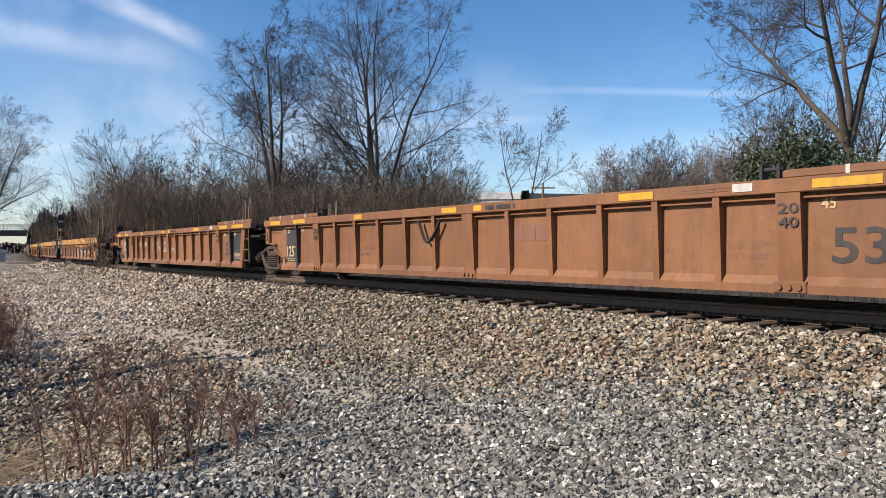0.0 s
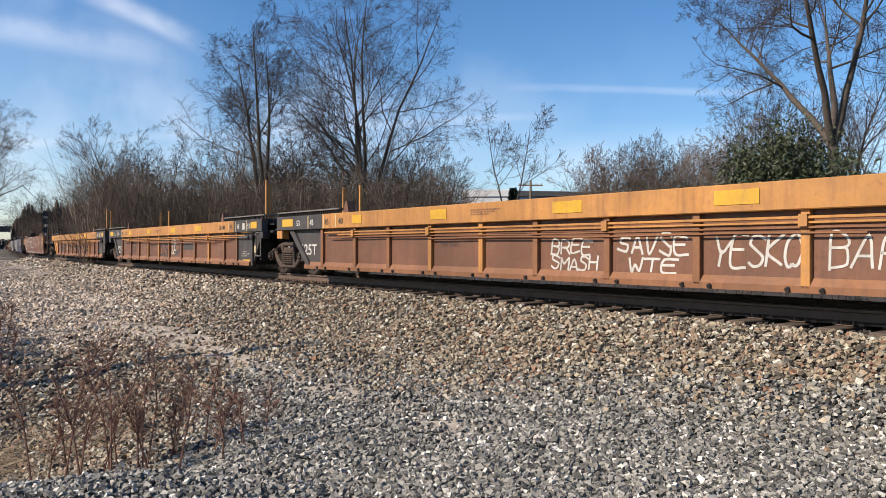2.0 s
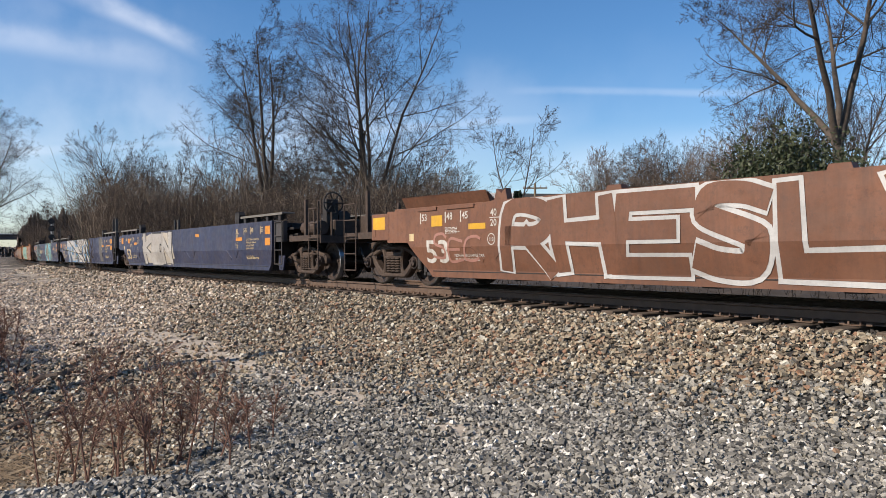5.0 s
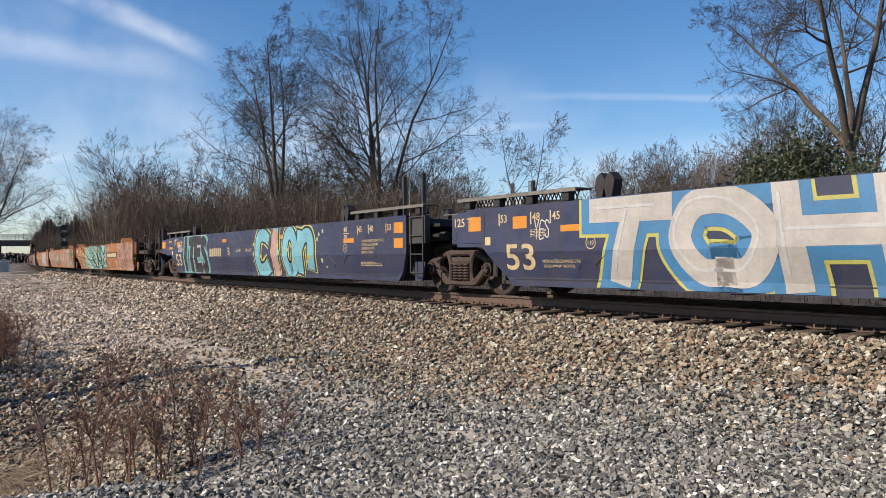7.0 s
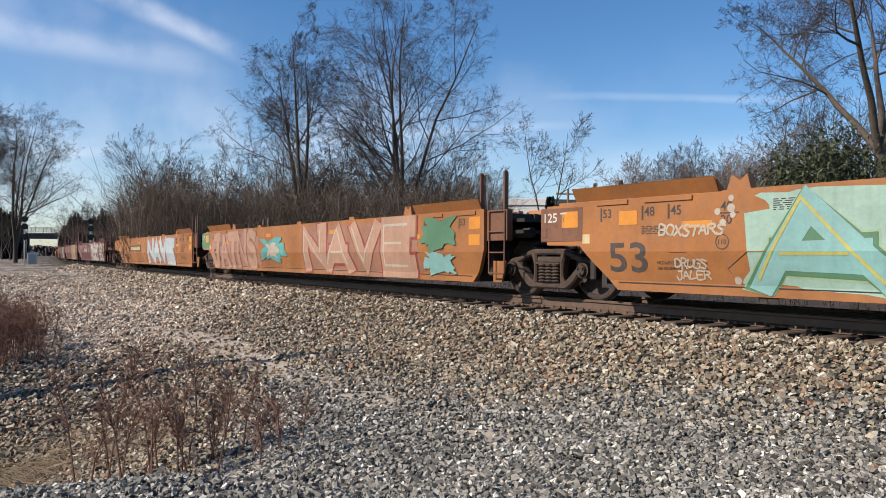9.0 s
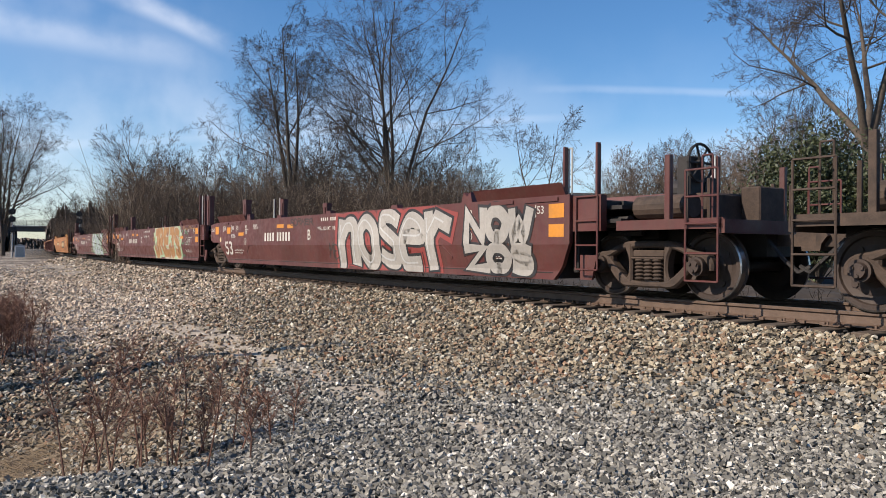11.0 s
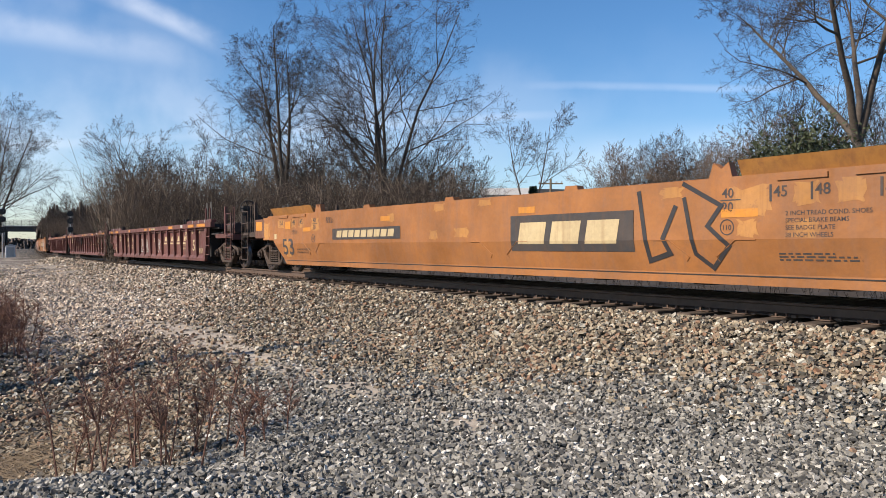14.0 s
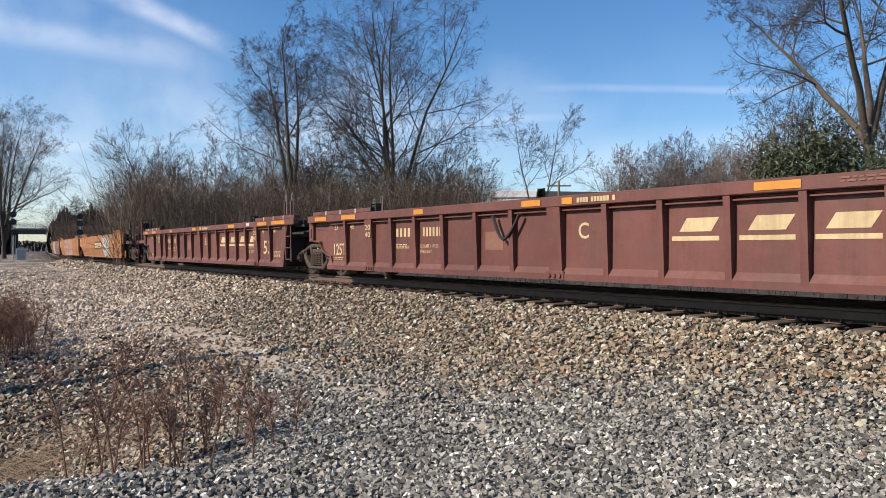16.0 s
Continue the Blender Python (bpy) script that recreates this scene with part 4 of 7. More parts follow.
def ribbed_car(paint, trucks, ends, label, group, dark_ends=True, accent=None, hose=False):
    """A well unit with a narrow top chord, close tapered ribs and arched fenders over the rear truck."""
    car = thing("well_car", label, "rail car", group)
    accent = accent or M_YELLOW
    dark = M_BLACK if dark_ends else paint
    floor_and_ends(car, paint, -8.2, 8.2)

    def one(side):
        bm = bmesh.new()
        slab(bm, -8.25, 8.25, side, 1.36, 1.385, 0.24, 1.37)
        part("side_panel", bm, paint, car)
        bm = bmesh.new()
        slab(bm, -9.2, 9.1, side, 1.36, 1.52, 1.355, 1.525, 0.012)
        part("top_chord", bm, paint, car)
        bm = bmesh.new()
        prism(bm, [(side * 1.36, 0.20), (side * 1.455, 0.20), (side * 1.455, 0.30), (side * 1.388, 0.40), (side * 1.36, 0.40)], -8.2, 8.2, "x")
        part("side_sill", bm, paint, car)
        ribs = [-5.1, -4.15, -3.15, -2.1, -1.08, 1.08, 2.1, 3.15, 4.15, 5.1, 7.2, -7.2]
        for x in ribs:
            bm = bmesh.new()
            prism(bm, [(side * 1.385, 0.22), (side * 1.455, 0.25), (side * 1.505, 1.355), (side * 1.385, 1.355)], x - 0.05, x + 0.05, "x")
            part("rib", bm, dark if abs(x) > 7 and (x > 0 or dark_ends) and dark_ends else paint, car)
        for x in (0.0, -6.05, 6.05):
            bm = bmesh.new()
            prism(bm, [(side * 1.385, 0.26), (side * 1.45, 0.26), (side * 1.512, 1.355), (side * 1.385, 1.355)], x - 0.15, x + 0.15, "x")
            slab(bm, x - 0.2, x + 0.2, side, 1.385, 1.475, 0.20, 0.34, 0.01)
            for d in (-0.12, 0.0, 0.12):
                rod(bm, (x + d, side * 1.47, 0.27), (x + d, side * 1.50, 0.27), 0.035, seg=8)
            part("bracket_rib", bm, paint, car)
        bm = bmesh.new()
        rod(bm, (-8.0, side * 1.44, 1.30), (8.0, side * 1.44, 1.30), 0.018, seg=6)
        part("brake_pipe", bm, paint, car)
        for x0, x1 in ((-9.0, -5.95), (5.95, 9.0)):
            bm = bmesh.new()
            slab(bm, x0, x1, side, 1.28, 1.46, 1.53, 1.625, 0.012)
            part("guide_plate", bm, paint, car)
            for k in range(3):
                bm = bmesh.new()
                x = x0 + (x1 - x0) * (0.25 + 0.25 * k)
                slab(bm, x - 0.025, x + 0.025, side, 1.28, 1.466, 1.53, 1.63)
                part("guide_stripe", bm, M_WHITE, car)
        for x in (-5.82, 5.82):
            bm = bmesh.new()
            slab(bm, x - 0.13, x - 0.09, side, 1.36, 1.5, 1.52, 1.70)
            slab(bm, x + 0.09, x + 0.13, side, 1.36, 1.5, 1.52, 1.70)
            rod(bm, (x - 0.15, side * 1.45, 1.64), (x + 0.15, side * 1.45, 1.64), 0.03, seg=8)
            part("latch_bracket", bm, M_DARK, car)
        # rear fender over the truck
        arch = [(-7.6, 0.22), (-7.95, 0.30), (-8.05, 0.50)] + [(-8.05 - 0.62 * math.sin(a), 0.52 + 0.36 * (1 - math.cos(a)) + 0.0) for a in np.linspace(0.3, 1.5, 6)]
        bm = bmesh.new()
        prism(bm, [(-7.3, 1.36), (-7.3, 0.22), *arch, (-9.25, 0.90), (-9.25, 1.36)], side * 1.30, side * 1.36)
        part("fender", bm, paint, car)
        bm = bmesh.new()
        line = arch[1:] + [(-9.25, 0.90)]
        prism(bm, line + [(x + 0.012, z + 0.03) for x, z in reversed(line)], side * 1.28, side * 1.43)
        part("fender_lip", bm, paint, car)
        bm = bmesh.new()
        slab(bm, -9.28, -9.05, side, 1.28, 1.44, 0.88, 1.36, 0.015)
        slab(bm, -9.20, -9.12, side, 1.43, 1.46, 0.98, 1.22, 0.01)
        part("lift_bracket", bm, paint, car)
        # front end: brace, ladder and stanchions
        bm = bmesh.new()
        prism(bm, [(8.0, 0.20), (8.22, 0.20), (8.50, 1.36), (8.16, 1.36)], side * 1.36, side * 1.46)
        part("end_brace", bm, paint, car)
        ladder(car, 8.42, 8.78, side, 0.42, 1.36, paint, 0.0, 4)
        posts(car, (8.25, 8.72), side, 1.36, 2.02, paint, 0.028)
        hoop(car, 8.72, side, 1.36, 2.22, M_GRATE)
        hoop(car, 8.26, side, 1.36, 2.18, M_GRATE)

    both(one)
    if dark_ends and ends[1] == "joint":
        patch(car, "ribbed", -7.98, -7.27, 0.42, 1.33, M_BLACK, "painted_panel", 0.003, "black painted panel")
    if dark_ends:
        patch(car, "ribbed", 7.26, 8.1, 0.30, 1.33, M_BLACK, "painted_panel", 0.003, "black painted panel")
    if ends[1] == "joint":
        letters(car, "ribbed", "125T", -7.93, 0.55, 0.28, M_CREAM, 0.62, 0.008)
    letters(car, "ribbed", "53", 6.5, 0.55, 0.40, M_CREAM if not dark_ends else M_INK, 0.62, 0.006)
    for x, w in ((-7.9, "53"), (-7.1, "48"), (6.38, "45"), (7.3, "48")):
        letters(car, "ribbed", w, x, 1.16, 0.13, M_CREAM, lift=0.008)
    for x in (-6.17, 5.93):
        for z, w in ((1.12, "20"), (0.96, "40")):
            on_side("lettering", car, "chord", [(*fitted(w, x, x + 0.25, z, z + 0.12, 0.012), 0, 0)], M_CREAM if not dark_ends else M_INK, -0.012)
    bars(car, "chord", 0.55, 1.40, 0.075, [0.05] * 4 + [-0.04] + [0.05] * 6 + [-0.04, 0.05], M_CREAM if not dark_ends else M_INK)
    for a, b in ((-8.75, -8.1), (-7.3, -6.6), (-4.1, -3.75), (-0.75, -0.28), (0.22, 0.45), (3.55, 4.15), (6.35, 7.1), (7.5, 8.5)):
        patch(car, "chord", a, b, 1.39, 1.49, accent)
    lines(car, "ribbed", -7.9, 0.48, 0.55, 2, M_CREAM, 0.02, 0.008)
    lines(car, "ribbed", 7.35, 0.62, 0.6, 5, M_CREAM, 0.02, 0.008)
    words(car, "ribbed", ("IL 53' 1-3/4\"", "IW 8' 9-7/8\""), 5.2, 0.72, 0.085, M_CREAM if not dark_ends else M_FAINT)
    words(car, "ribbed", ("LD LMT 119100", "PER UNIT"), -4.05, 0.72, 0.07, M_CREAM if not dark_ends else M_FAINT)
    words(car, "ribbed", ("SPECIAL BRAKE BEAM", "SEE BADGE PLATE"), -9.0, 1.24, 0.05, M_INK, -0.02)
    lines(car, "chord", 4.6, 1.46, 1.0, 2, M_FAINT, 0.02)
    patch(car, "chord", 5.35, 5.62, 1.40, 1.50, M_WHITE, "placard")
    # slack hose hanging on the side
    if hose:
        bm = bmesh.new()
        pts = [(-1.55 + 0.3 * k / 6, -1.50, 1.28 - 0.42 * math.sin(math.pi / 2 * k / 6)) for k in range(7)]
        pts += [(-1.25 + 0.42 * k / 6, -1.50, 0.86 + 0.42 * (k / 6) ** 1.6) for k in range(1, 7)]
        pipe(bm, pts, 0.03)
        part("hanging_hose", bm, M_DARK, car)
    finish_car(car, trucks, ends, paint, -1)
    return car


def smooth_car(paint, trucks, ends, label, group, ink, accent, posts_tall=0.0, plate=None, guide=None):
    """A well unit with plain folded sides, flared guides at both ends and cut-away corners."""
    car = thing("well_car", label, "rail car", group)
    floor_and_ends(car, paint, -8.05, 8.05)
    guide = guide or paint
    gear = paint if paint is P_MAROON else P_CHAR if paint is P_BLUE else P_RUSTY

    def one(side):
        bm = bmesh.new()
        cols = [(-9.15, 0.88), (-8.42, 0.87), (-8.17, 0.62), (-7.72, 0.22), (8.0, 0.22), (8.22, 0.44), (8.45, 0.80)]
        zs = (1.55, 1.50, 0.78, 0.36, 0.22)
        # outline of the side, then bent along its creases
        outline = [(-9.15, 1.50), *cols, (8.45, 1.55), (-5.9, 1.55), (-5.9, 1.50)]
        vs = [bm.verts.new((x, 0, z)) for x, z in outline]
        f = bm.faces.new(vs)
        for z in (0.78, 0.36, 1.49):
            bmesh.ops.bisect_plane(bm, geom=bm.verts[:] + bm.edges[:] + bm.faces[:], plane_co=(0, 0, z), plane_no=(0, 0, 1))
        for v in bm.verts:
            v.co.y = side * side_y("smooth", v.co.z + 1e-5)
        r = bmesh.ops.extrude_face_region(bm, geom=bm.faces[:])
        for v in r["geom"]:
            if isinstance(v, bmesh.types.BMVert):
                v.co.y -= side * 0.07
        bmesh.ops.recalc_face_normals(bm, faces=bm.faces)
        part("side_panel", bm, paint, car)
        bm = bmesh.new()
        slab(bm, -8.9, 8.4, side, 1.30, 1.50, 1.49, 1.54, 0.01)
        part("top_chord", bm, paint, car)
        bm = bmesh.new()
        slab(bm, -7.7, 7.98, side, 1.425, 1.436, 0.325, 0.34)
        part("weld_seam", bm, M_DARK, car)
        for x0, x1 in ((-9.2, -6.25), (6.0, 9.0)) if paint is P_BLUE else ():
            bm = bmesh.new()
            slab(bm, x0, x1, side, 1.10, 1.46, 1.72, 1.75, 0.006)
            slab(bm, x0, x1, side, 1.455, 1.47, 1.69, 1.75)
            part("walkway", bm, M_GRATE, car, "galvanised walkway")
            bm = bmesh.new()
            for k in range(int((x1 - x0) / 0.09)):
                x = x0 + 0.09 * k
                prism(bm, [(x, 1.55), (x + 0.02, 1.55), (x + 0.10, 1.71), (x + 0.08, 1.71)], side * 1.30, side * 1.31)
                prism(bm, [(x + 0.08, 1.55), (x + 0.10, 1.55), (x + 0.02, 1.71), (x, 1.71)], side * 1.32, side * 1.33)
            slab(bm, x0, x1, side, 1.30, 1.34, 1.545, 1.57)
            part("mesh_screen", bm, M_DARK, car, "dark expanded-metal screen")
            for k in range(4):
                bm = bmesh.new()
                x = x0 + 0.25 + (x1 - x0 - 0.5) * k / 3
                slab(bm, x - 0.08, x + 0.08, side, 1.30, 1.44, 1.55, 1.715, 0.01)
                part("walkway_bracket", bm, M_DARK, car)
        for x0, x1 in () if paint is P_BLUE else ((-8.55, -6.0), (6.0, 8.3)):
            bm = bmesh.new()
            prism(bm, [(side * 1.44, 1.545), (side * 1.46, 1.545), (side * 1.56, 1.74), (side * 1.54, 1.74)], x0, x1, "x")
            prism(bm, [(side * 1.44, 1.545), (side * 1.30, 1.545), (side * 1.50, 1.72)], x1 - 0.03 if x0 < 0 else x0, x1 if x0 < 0 else x0 + 0.03, "x")
            part("flared_guide", bm, guide, car)
            bm = bmesh.new()
            slab(bm, x0 + 0.5, x0 + 1.1, side, 1.515, 1.54, 1.46, 1.52)
            slab(bm, x0 + 1.4, x0 + 2.2, side, 1.515, 1.54, 1.46, 1.52)
            part("hinge", bm, paint, car)
        for x in (-5.68, 5.72):
            bm = bmesh.new()
            if paint is P_BLUE:
                for d in (-0.13, 0.05):
                    prism(bm, [(x + d, 1.545), (x + d + 0.10, 1.545), (x + d + 0.16, 1.80), (x + d + 0.08, 1.91), (x + d, 1.86), (x + d - 0.04, 1.7)], side * 1.30, side * 1.48)
            else:
                prism(bm, [(x - 0.17, 1.545), (x + 0.17, 1.545), (x + 0.12, 1.74), (x + 0.02, 1.66), (x - 0.1, 1.74)], side * 1.38, side * 1.5)
            part("latch_bracket", bm, M_DARK if paint is P_BLUE else paint, car)
        for x in (-3.25, -0.1, 3.1) if paint is not P_BLUE else ():
            bm = bmesh.new()
            prism(bm, [(x - 0.15, 1.54), (x + 0.15, 1.54), (x + 0.12, 1.62), (x - 0.12, 1.62)], side * 1.36, side * 1.5)
            part("top_lug", bm, paint, car)
        # raised weld beads over the repair plates low on the side
        bm = bmesh.new()
        for x, g in ((-6.4, 1), (-5.6, -1), (0.9, 1), (1.8, -1), (5.0, 1), (5.9, -1)):
            pipe(bm, [(x - 0.32 * g, side * 1.525, 0.775), (x - 0.05 * g, side * 1.525, 0.775), (x + 0.25 * g, side * (side_y("smooth", 0.56) + 0.004), 0.56),
                      (x + 0.2 * g, side * (side_y("smooth", 0.5) + 0.004), 0.5)], 0.006, 4)
        part("weld_bead", bm, paint, car)
        bm = bmesh.new()
        corner = (-9.3, -8.35) if ends[1] == "joint" else (-9.75, -9.08)
        slab(bm, *corner, side, 1.38, 1.526, 0.93, 1.47, 0.012)
        slab(bm, corner[0] + 0.06, corner[0] + 0.16, side, 1.52, 1.534, 1.0, 1.16, 0.006)
        part("corner_plate", bm, plate or paint, car)
        ladder(car, 8.55, 9.0, side, 0.40, 1.50, gear, 0.0, 4, 1.48)
        bm = bmesh.new()
        slab(bm, 8.45, 9.05, side, 1.34, 1.46, 0.98, 1.52)
        part("end_plate", bm, gear, car)
        if posts_tall:
            posts(car, (8.25, 8.95), side, 1.5, posts_tall, gear, 0.022, 1.42)
            for x in (8.3, 8.9):
                hoop(car, x, side, 1.52, posts_tall - 0.02, M_WHITE if paint is P_MAROON else M_GRATE, 1.36, 0.07)
        bm = bmesh.new()
        prism(bm, [(8.50, 0.24), (8.75, 0.24), (8.86, 0.62), (8.5, 0.62)], side * 1.30, side * 1.34)
        part("end_gusset", bm, guide, car)

    both(one)
    big = ink
    letters(car, "smooth", "53", -7.82, 0.48, 0.43, big, 0.7)
    for x, w in ((-7.93, "53"), (-7.15, "48"), (-6.7, "45"), (6.45, "45"), (6.95, "48"), (7.7, "53")):
        letters(car, "smooth", w, x, 1.27, 0.13, ink)
        patch(car, "smooth", x - 0.05, x - 0.02, 1.22, 1.42, ink, "load_mark")
    for x in (-5.92, 5.76):
        letters(car, "smooth", "40", x, 1.29, 0.12, ink)
        letters(car, "smooth", "20", x, 1.12, 0.12, ink)
        patch(car, "smooth", x - 0.02, x + 0.26, 1.255, 1.27, ink, "rule")
    if ends[1] == "joint":
        letters(car, "smooth", "125 T", -9.2, 1.24, 0.11 if paint is P_MAROON else 0.15, M_WHITE if ink is M_INK else ink, 0.34 if paint is P_MAROON else 0.5, 0.009)
    patch(car, "smooth", *((-8.8, -8.45) if ends[1] == "joint" else (-9.68, -9.22)), 1.15, 1.4, accent, lift=0.009)
    for x0, x1, z0, z1 in ((-7.62, -7.28, 1.16, 1.36), (-6.52, -6.05, 1.08, 1.18), (-2.6, -2.2, 1.24, 1.34), (1.9, 2.3, 1.24, 1.34), (5.75, 6.25, 1.05, 1.15), (7.98, 8.33, 0.9, 1.1),
                           (7.98, 8.33, 1.2, 1.42)):
        patch(car, "smooth", x0, x1, z0, z1, accent)
    patch(car, "smooth", -8.35, -8.2, 0.9, 1.04, M_CREAM, "placard")
    n = 20
    for x, z, r in ((-5.9, 0.90, 0.10), (5.83, 0.93, 0.10)):
        ring = [(x + q * math.cos(2 * math.pi * k / n), z + q * math.sin(2 * math.pi * k / n)) for k in range(n) for q in (r, r * 0.86)]
        on_side("load_ring", car, "smooth", [(np.array(ring), [(2 * k, 2 * k + 1, (2 * k + 3) % (2 * n), (2 * k + 2) % (2 * n)) for k in range(n)], 0, 0)], ink)
        letters(car, "smooth", "110", x - 0.055, z - 0.035, 0.065, ink)
    words(car, "smooth", ("2 INCH TREAD COND. SHOES", "SPECIAL BRAKE BEAMS", "SEE BADGE PLATE", "38 INCH WHEELS"), 6.6, 1.05, 0.052, ink)
    words(car, "smooth", ("NON-INTERCHANGE CAR", "SEE EQUIPMENT REGISTER"), -6.95, 0.6, 0.05, ink)
    lines(car, "smooth", 6.5, 0.60, 1.0, 3, ink)
    lines(car, "smooth", -7.2, 1.12, 0.5, 5, ink, 0.013)
    lines(car, "smooth", -5.2, 1.39, 0.45, 6, ink, 0.013)
    finish_car(car, trucks, ends, paint, -1)
    return car


def deep_car(trucks, ends, label, group, dark_front=True, dark_rear=True):
    """A well unit with a deep yellow top chord, slim posts, pipes along the side and raised walkways at its ends."""
    car = thing("well_car", label, "rail car", group)
    floor_and_ends(car, P_RUSTY, -8.0, 8.0)
    front, rear = M_CHAR(dark_front), M_CHAR(dark_rear)

    def one(side):
        bm = bmesh.new()
        slab(bm, -7.1, 7.1, side, 1.38, 1.405, 0.24, 1.14)
        part("side_panel", bm, P_RUSTY, car)
        bm = bmesh.new()
        slab(bm, -6.9, 6.92, side, 1.34, 1.52, 1.13, 1.47, 0.012)
        part("top_chord", bm, P_YELLOW, car)
        for x0, x1, m in ((-9.35, -6.9, rear), (6.92, 9.03, front)):
            bm = bmesh.new()
            slab(bm, x0, x1, side, 1.34, 1.52, 1.13, 1.47, 0.012)
            part("end_chord", bm, m, car)
        bm = bmesh.new()
        prism(bm, [(side * 1.38, 0.19), (side * 1.47, 0.19), (side * 1.47, 0.27), (side * 1.408, 0.36), (side * 1.38, 0.36)], -7.9, 8.0, "x")
        part("side_sill", bm, P_ORANGE, car)
        for x in (-7.0, -5.5, -4.15, -2.7, -1.2, 0.15, 1.62, 3.1, 4.52, 5.92, 7.0):
            bm = bmesh.new()
            slab(bm, x - 0.055, x + 0.055, side, 1.40, 1.47, 0.24, 1.13, 0.006)
            part("rib", bm, P_YELLOW if int(abs(x) * 10) % 3 == 0 else P_ORANGE, car)
            for d in (-0.2, 0.2):
                bm = bmesh.new()
                rod(bm, (x + d, side * 1.44, 0.24), (x + d, side * 1.50, 0.22), 0.03, seg=8)
                part("tie_down", bm, M_DARK, car)
        bm = bmesh.new()
        rod(bm, (-6.8, side * 1.49, 1.04), (7.8, side * 1.49, 1.04), 0.02, seg=6)
        rod(bm, (-6.2, side * 1.49, 0.98), (7.4, side * 1.49, 0.985), 0.016, seg=6)
        for x in (-5.5, -2.7, 1.62, 4.52):
            slab(bm, x - 0.05, x + 0.05, side, 1.47, 1.53, 0.94, 1.08)
        part("brake_pipe", bm, P_YELLOW, car)
        for z, a, b in ((0.92, -6.6, 6.4), (0.865, -2.7, 5.2)):
            bm = bmesh.new()
            pipe(bm, [(a, side * 1.485, z), (a + 2.1, side * 1.49, z + 0.012), (0.5 * (a + b), side * 1.485, z - 0.01), (b - 1.6, side * 1.49, z + 0.01), (b, side * 1.485, z)], 0.014)
            part("brake_pipe", bm, P_ORANGE, car)
        bm = bmesh.new()
        rod(bm, (7.3, side * 1.50, 0.985), (8.22, side * 1.50, 0.985), 0.022, seg=8)
        part("brake_pipe", bm, M_GRATE, car)
        bm = bmesh.new()
        rod(bm, (8.05, side * 1.50, 0.985), (8.10, side * 1.50, 0.985), 0.05, seg=8)
        rod(bm, (8.2, side * 1.50, 0.985), (8.42, side * 1.50, 0.985), 0.055, seg=10)
        rod(bm, (8.31, side * 1.50, 0.90), (8.31, side * 1.50, 1.08), 0.045, seg=8)
        box(bm, 8.26, 8.36, min(side * 1.42, side * 1.5), max(side * 1.42, side * 1.5), 0.95, 1.02)
        part("brake_valve", bm, M_DARK, car)
        bm = bmesh.new()
        slab(bm, 8.16, 8.24, side, 1.42, 1.47, 0.24, 1.0, 0.006)
        part("rib", bm, front, car)
        # front: braced plate; rear: triangular gusset behind the truck
        bm = bmesh.new()
        prism(bm, [(7.06, 1.12), (7.06, 0.20), (8.15, 0.20), (8.85, 1.12)], side * 1.36, side * 1.42)
        part("end_brace", bm, front, car)
        bm = bmesh.new()
        prism(bm, [(-7.06, 1.12), (-7.06, 0.20), (-7.65, 0.20), (-8.55, 0.92), (-8.75, 1.12)], side * 1.34, side * 1.40)
        part("end_brace", bm, rear, car)
        bm = bmesh.new()
        prism(bm, [(-7.55, 0.22), (-7.75, 0.22), (-8.75, 1.12), (-8.5, 1.12)], side * 1.38, side * 1.46)
        part("diagonal_strut", bm, P_YELLOW if not dark_rear else rear, car)
        grate(car, 6.1, 9.2, side, 1.47, M_GRATE)
        grate(car, -9.3, -6.1, side, 1.47, M_GRATE)
        for x in (5.85, -5.85):
            bm = bmesh.new()
            prism(bm, [(x - 0.12, 1.47), (x + 0.12, 1.47), (x + 0.06, 1.72), (x - 0.02, 1.72)], side * 1.30, side * 1.48)
            part("latch_bracket", bm, P_RUSTY, car)
        posts(car, (9.16,), side, 1.47, 2.50, P_YELLOW, 0.04, 1.42)
        bm = bmesh.new()
        prism(bm, [(8.63, 1.55), (8.70, 1.55), (8.70, 2.45), (8.66, 2.45)], side * 1.10, side * 1.2)
        part("stanchion", bm, P_YELLOW, car)
        ladder(car, 8.53, 8.84, side, 0.47, 1.1, M_GRATE, 0.0, 2, 1.47)
        bm = bmesh.new()
        slab(bm, 8.80, 9.05, side, 1.30, 1.50, 0.94, 1.128, 0.01)
        slab(bm, -9.38, -9.08, side, 1.30, 1.50, 0.92, 1.128, 0.01)
        part("jack_pad", bm, front, car)

    both(one)
    for x, w, m in ((6.65, "45", M_INK), (7.2, "48", M_WHITE), (8.02, "53", M_WHITE), (-8.2, "53", M_WHITE if dark_rear else M_INK),
                    (-7.5, "48", M_WHITE if dark_rear else M_INK), (-6.75, "45", M_INK), (-6.1, "40", M_INK), (6.0, "40", M_INK), (5.7, "20", M_INK)):
        letters(car, "chord", w, x, 1.22, 0.14, m)
    for x in (6.52, 7.1, 7.92, -6.82, -7.6, -6.25):
        patch(car, "chord", x, x + 0.045, 1.15, 1.45, M_CREAM, "load_mark")
    patch(car, "chord", 7.62, 7.82, 1.2, 1.38, M_WHITE, "placard")
    for a, b in ((-9.0, -8.4), (-5.5, -5.1), (-2.6, -2.1), (0.6, 1.2), (3.4, 4.0), (8.26, 8.70)):
        patch(car, "chord", a, b, 1.22, 1.40, M_YELLOW)
    lines(car, "chord", -1.4, 1.34, 0.8, 3, M_FAINT, 0.02)
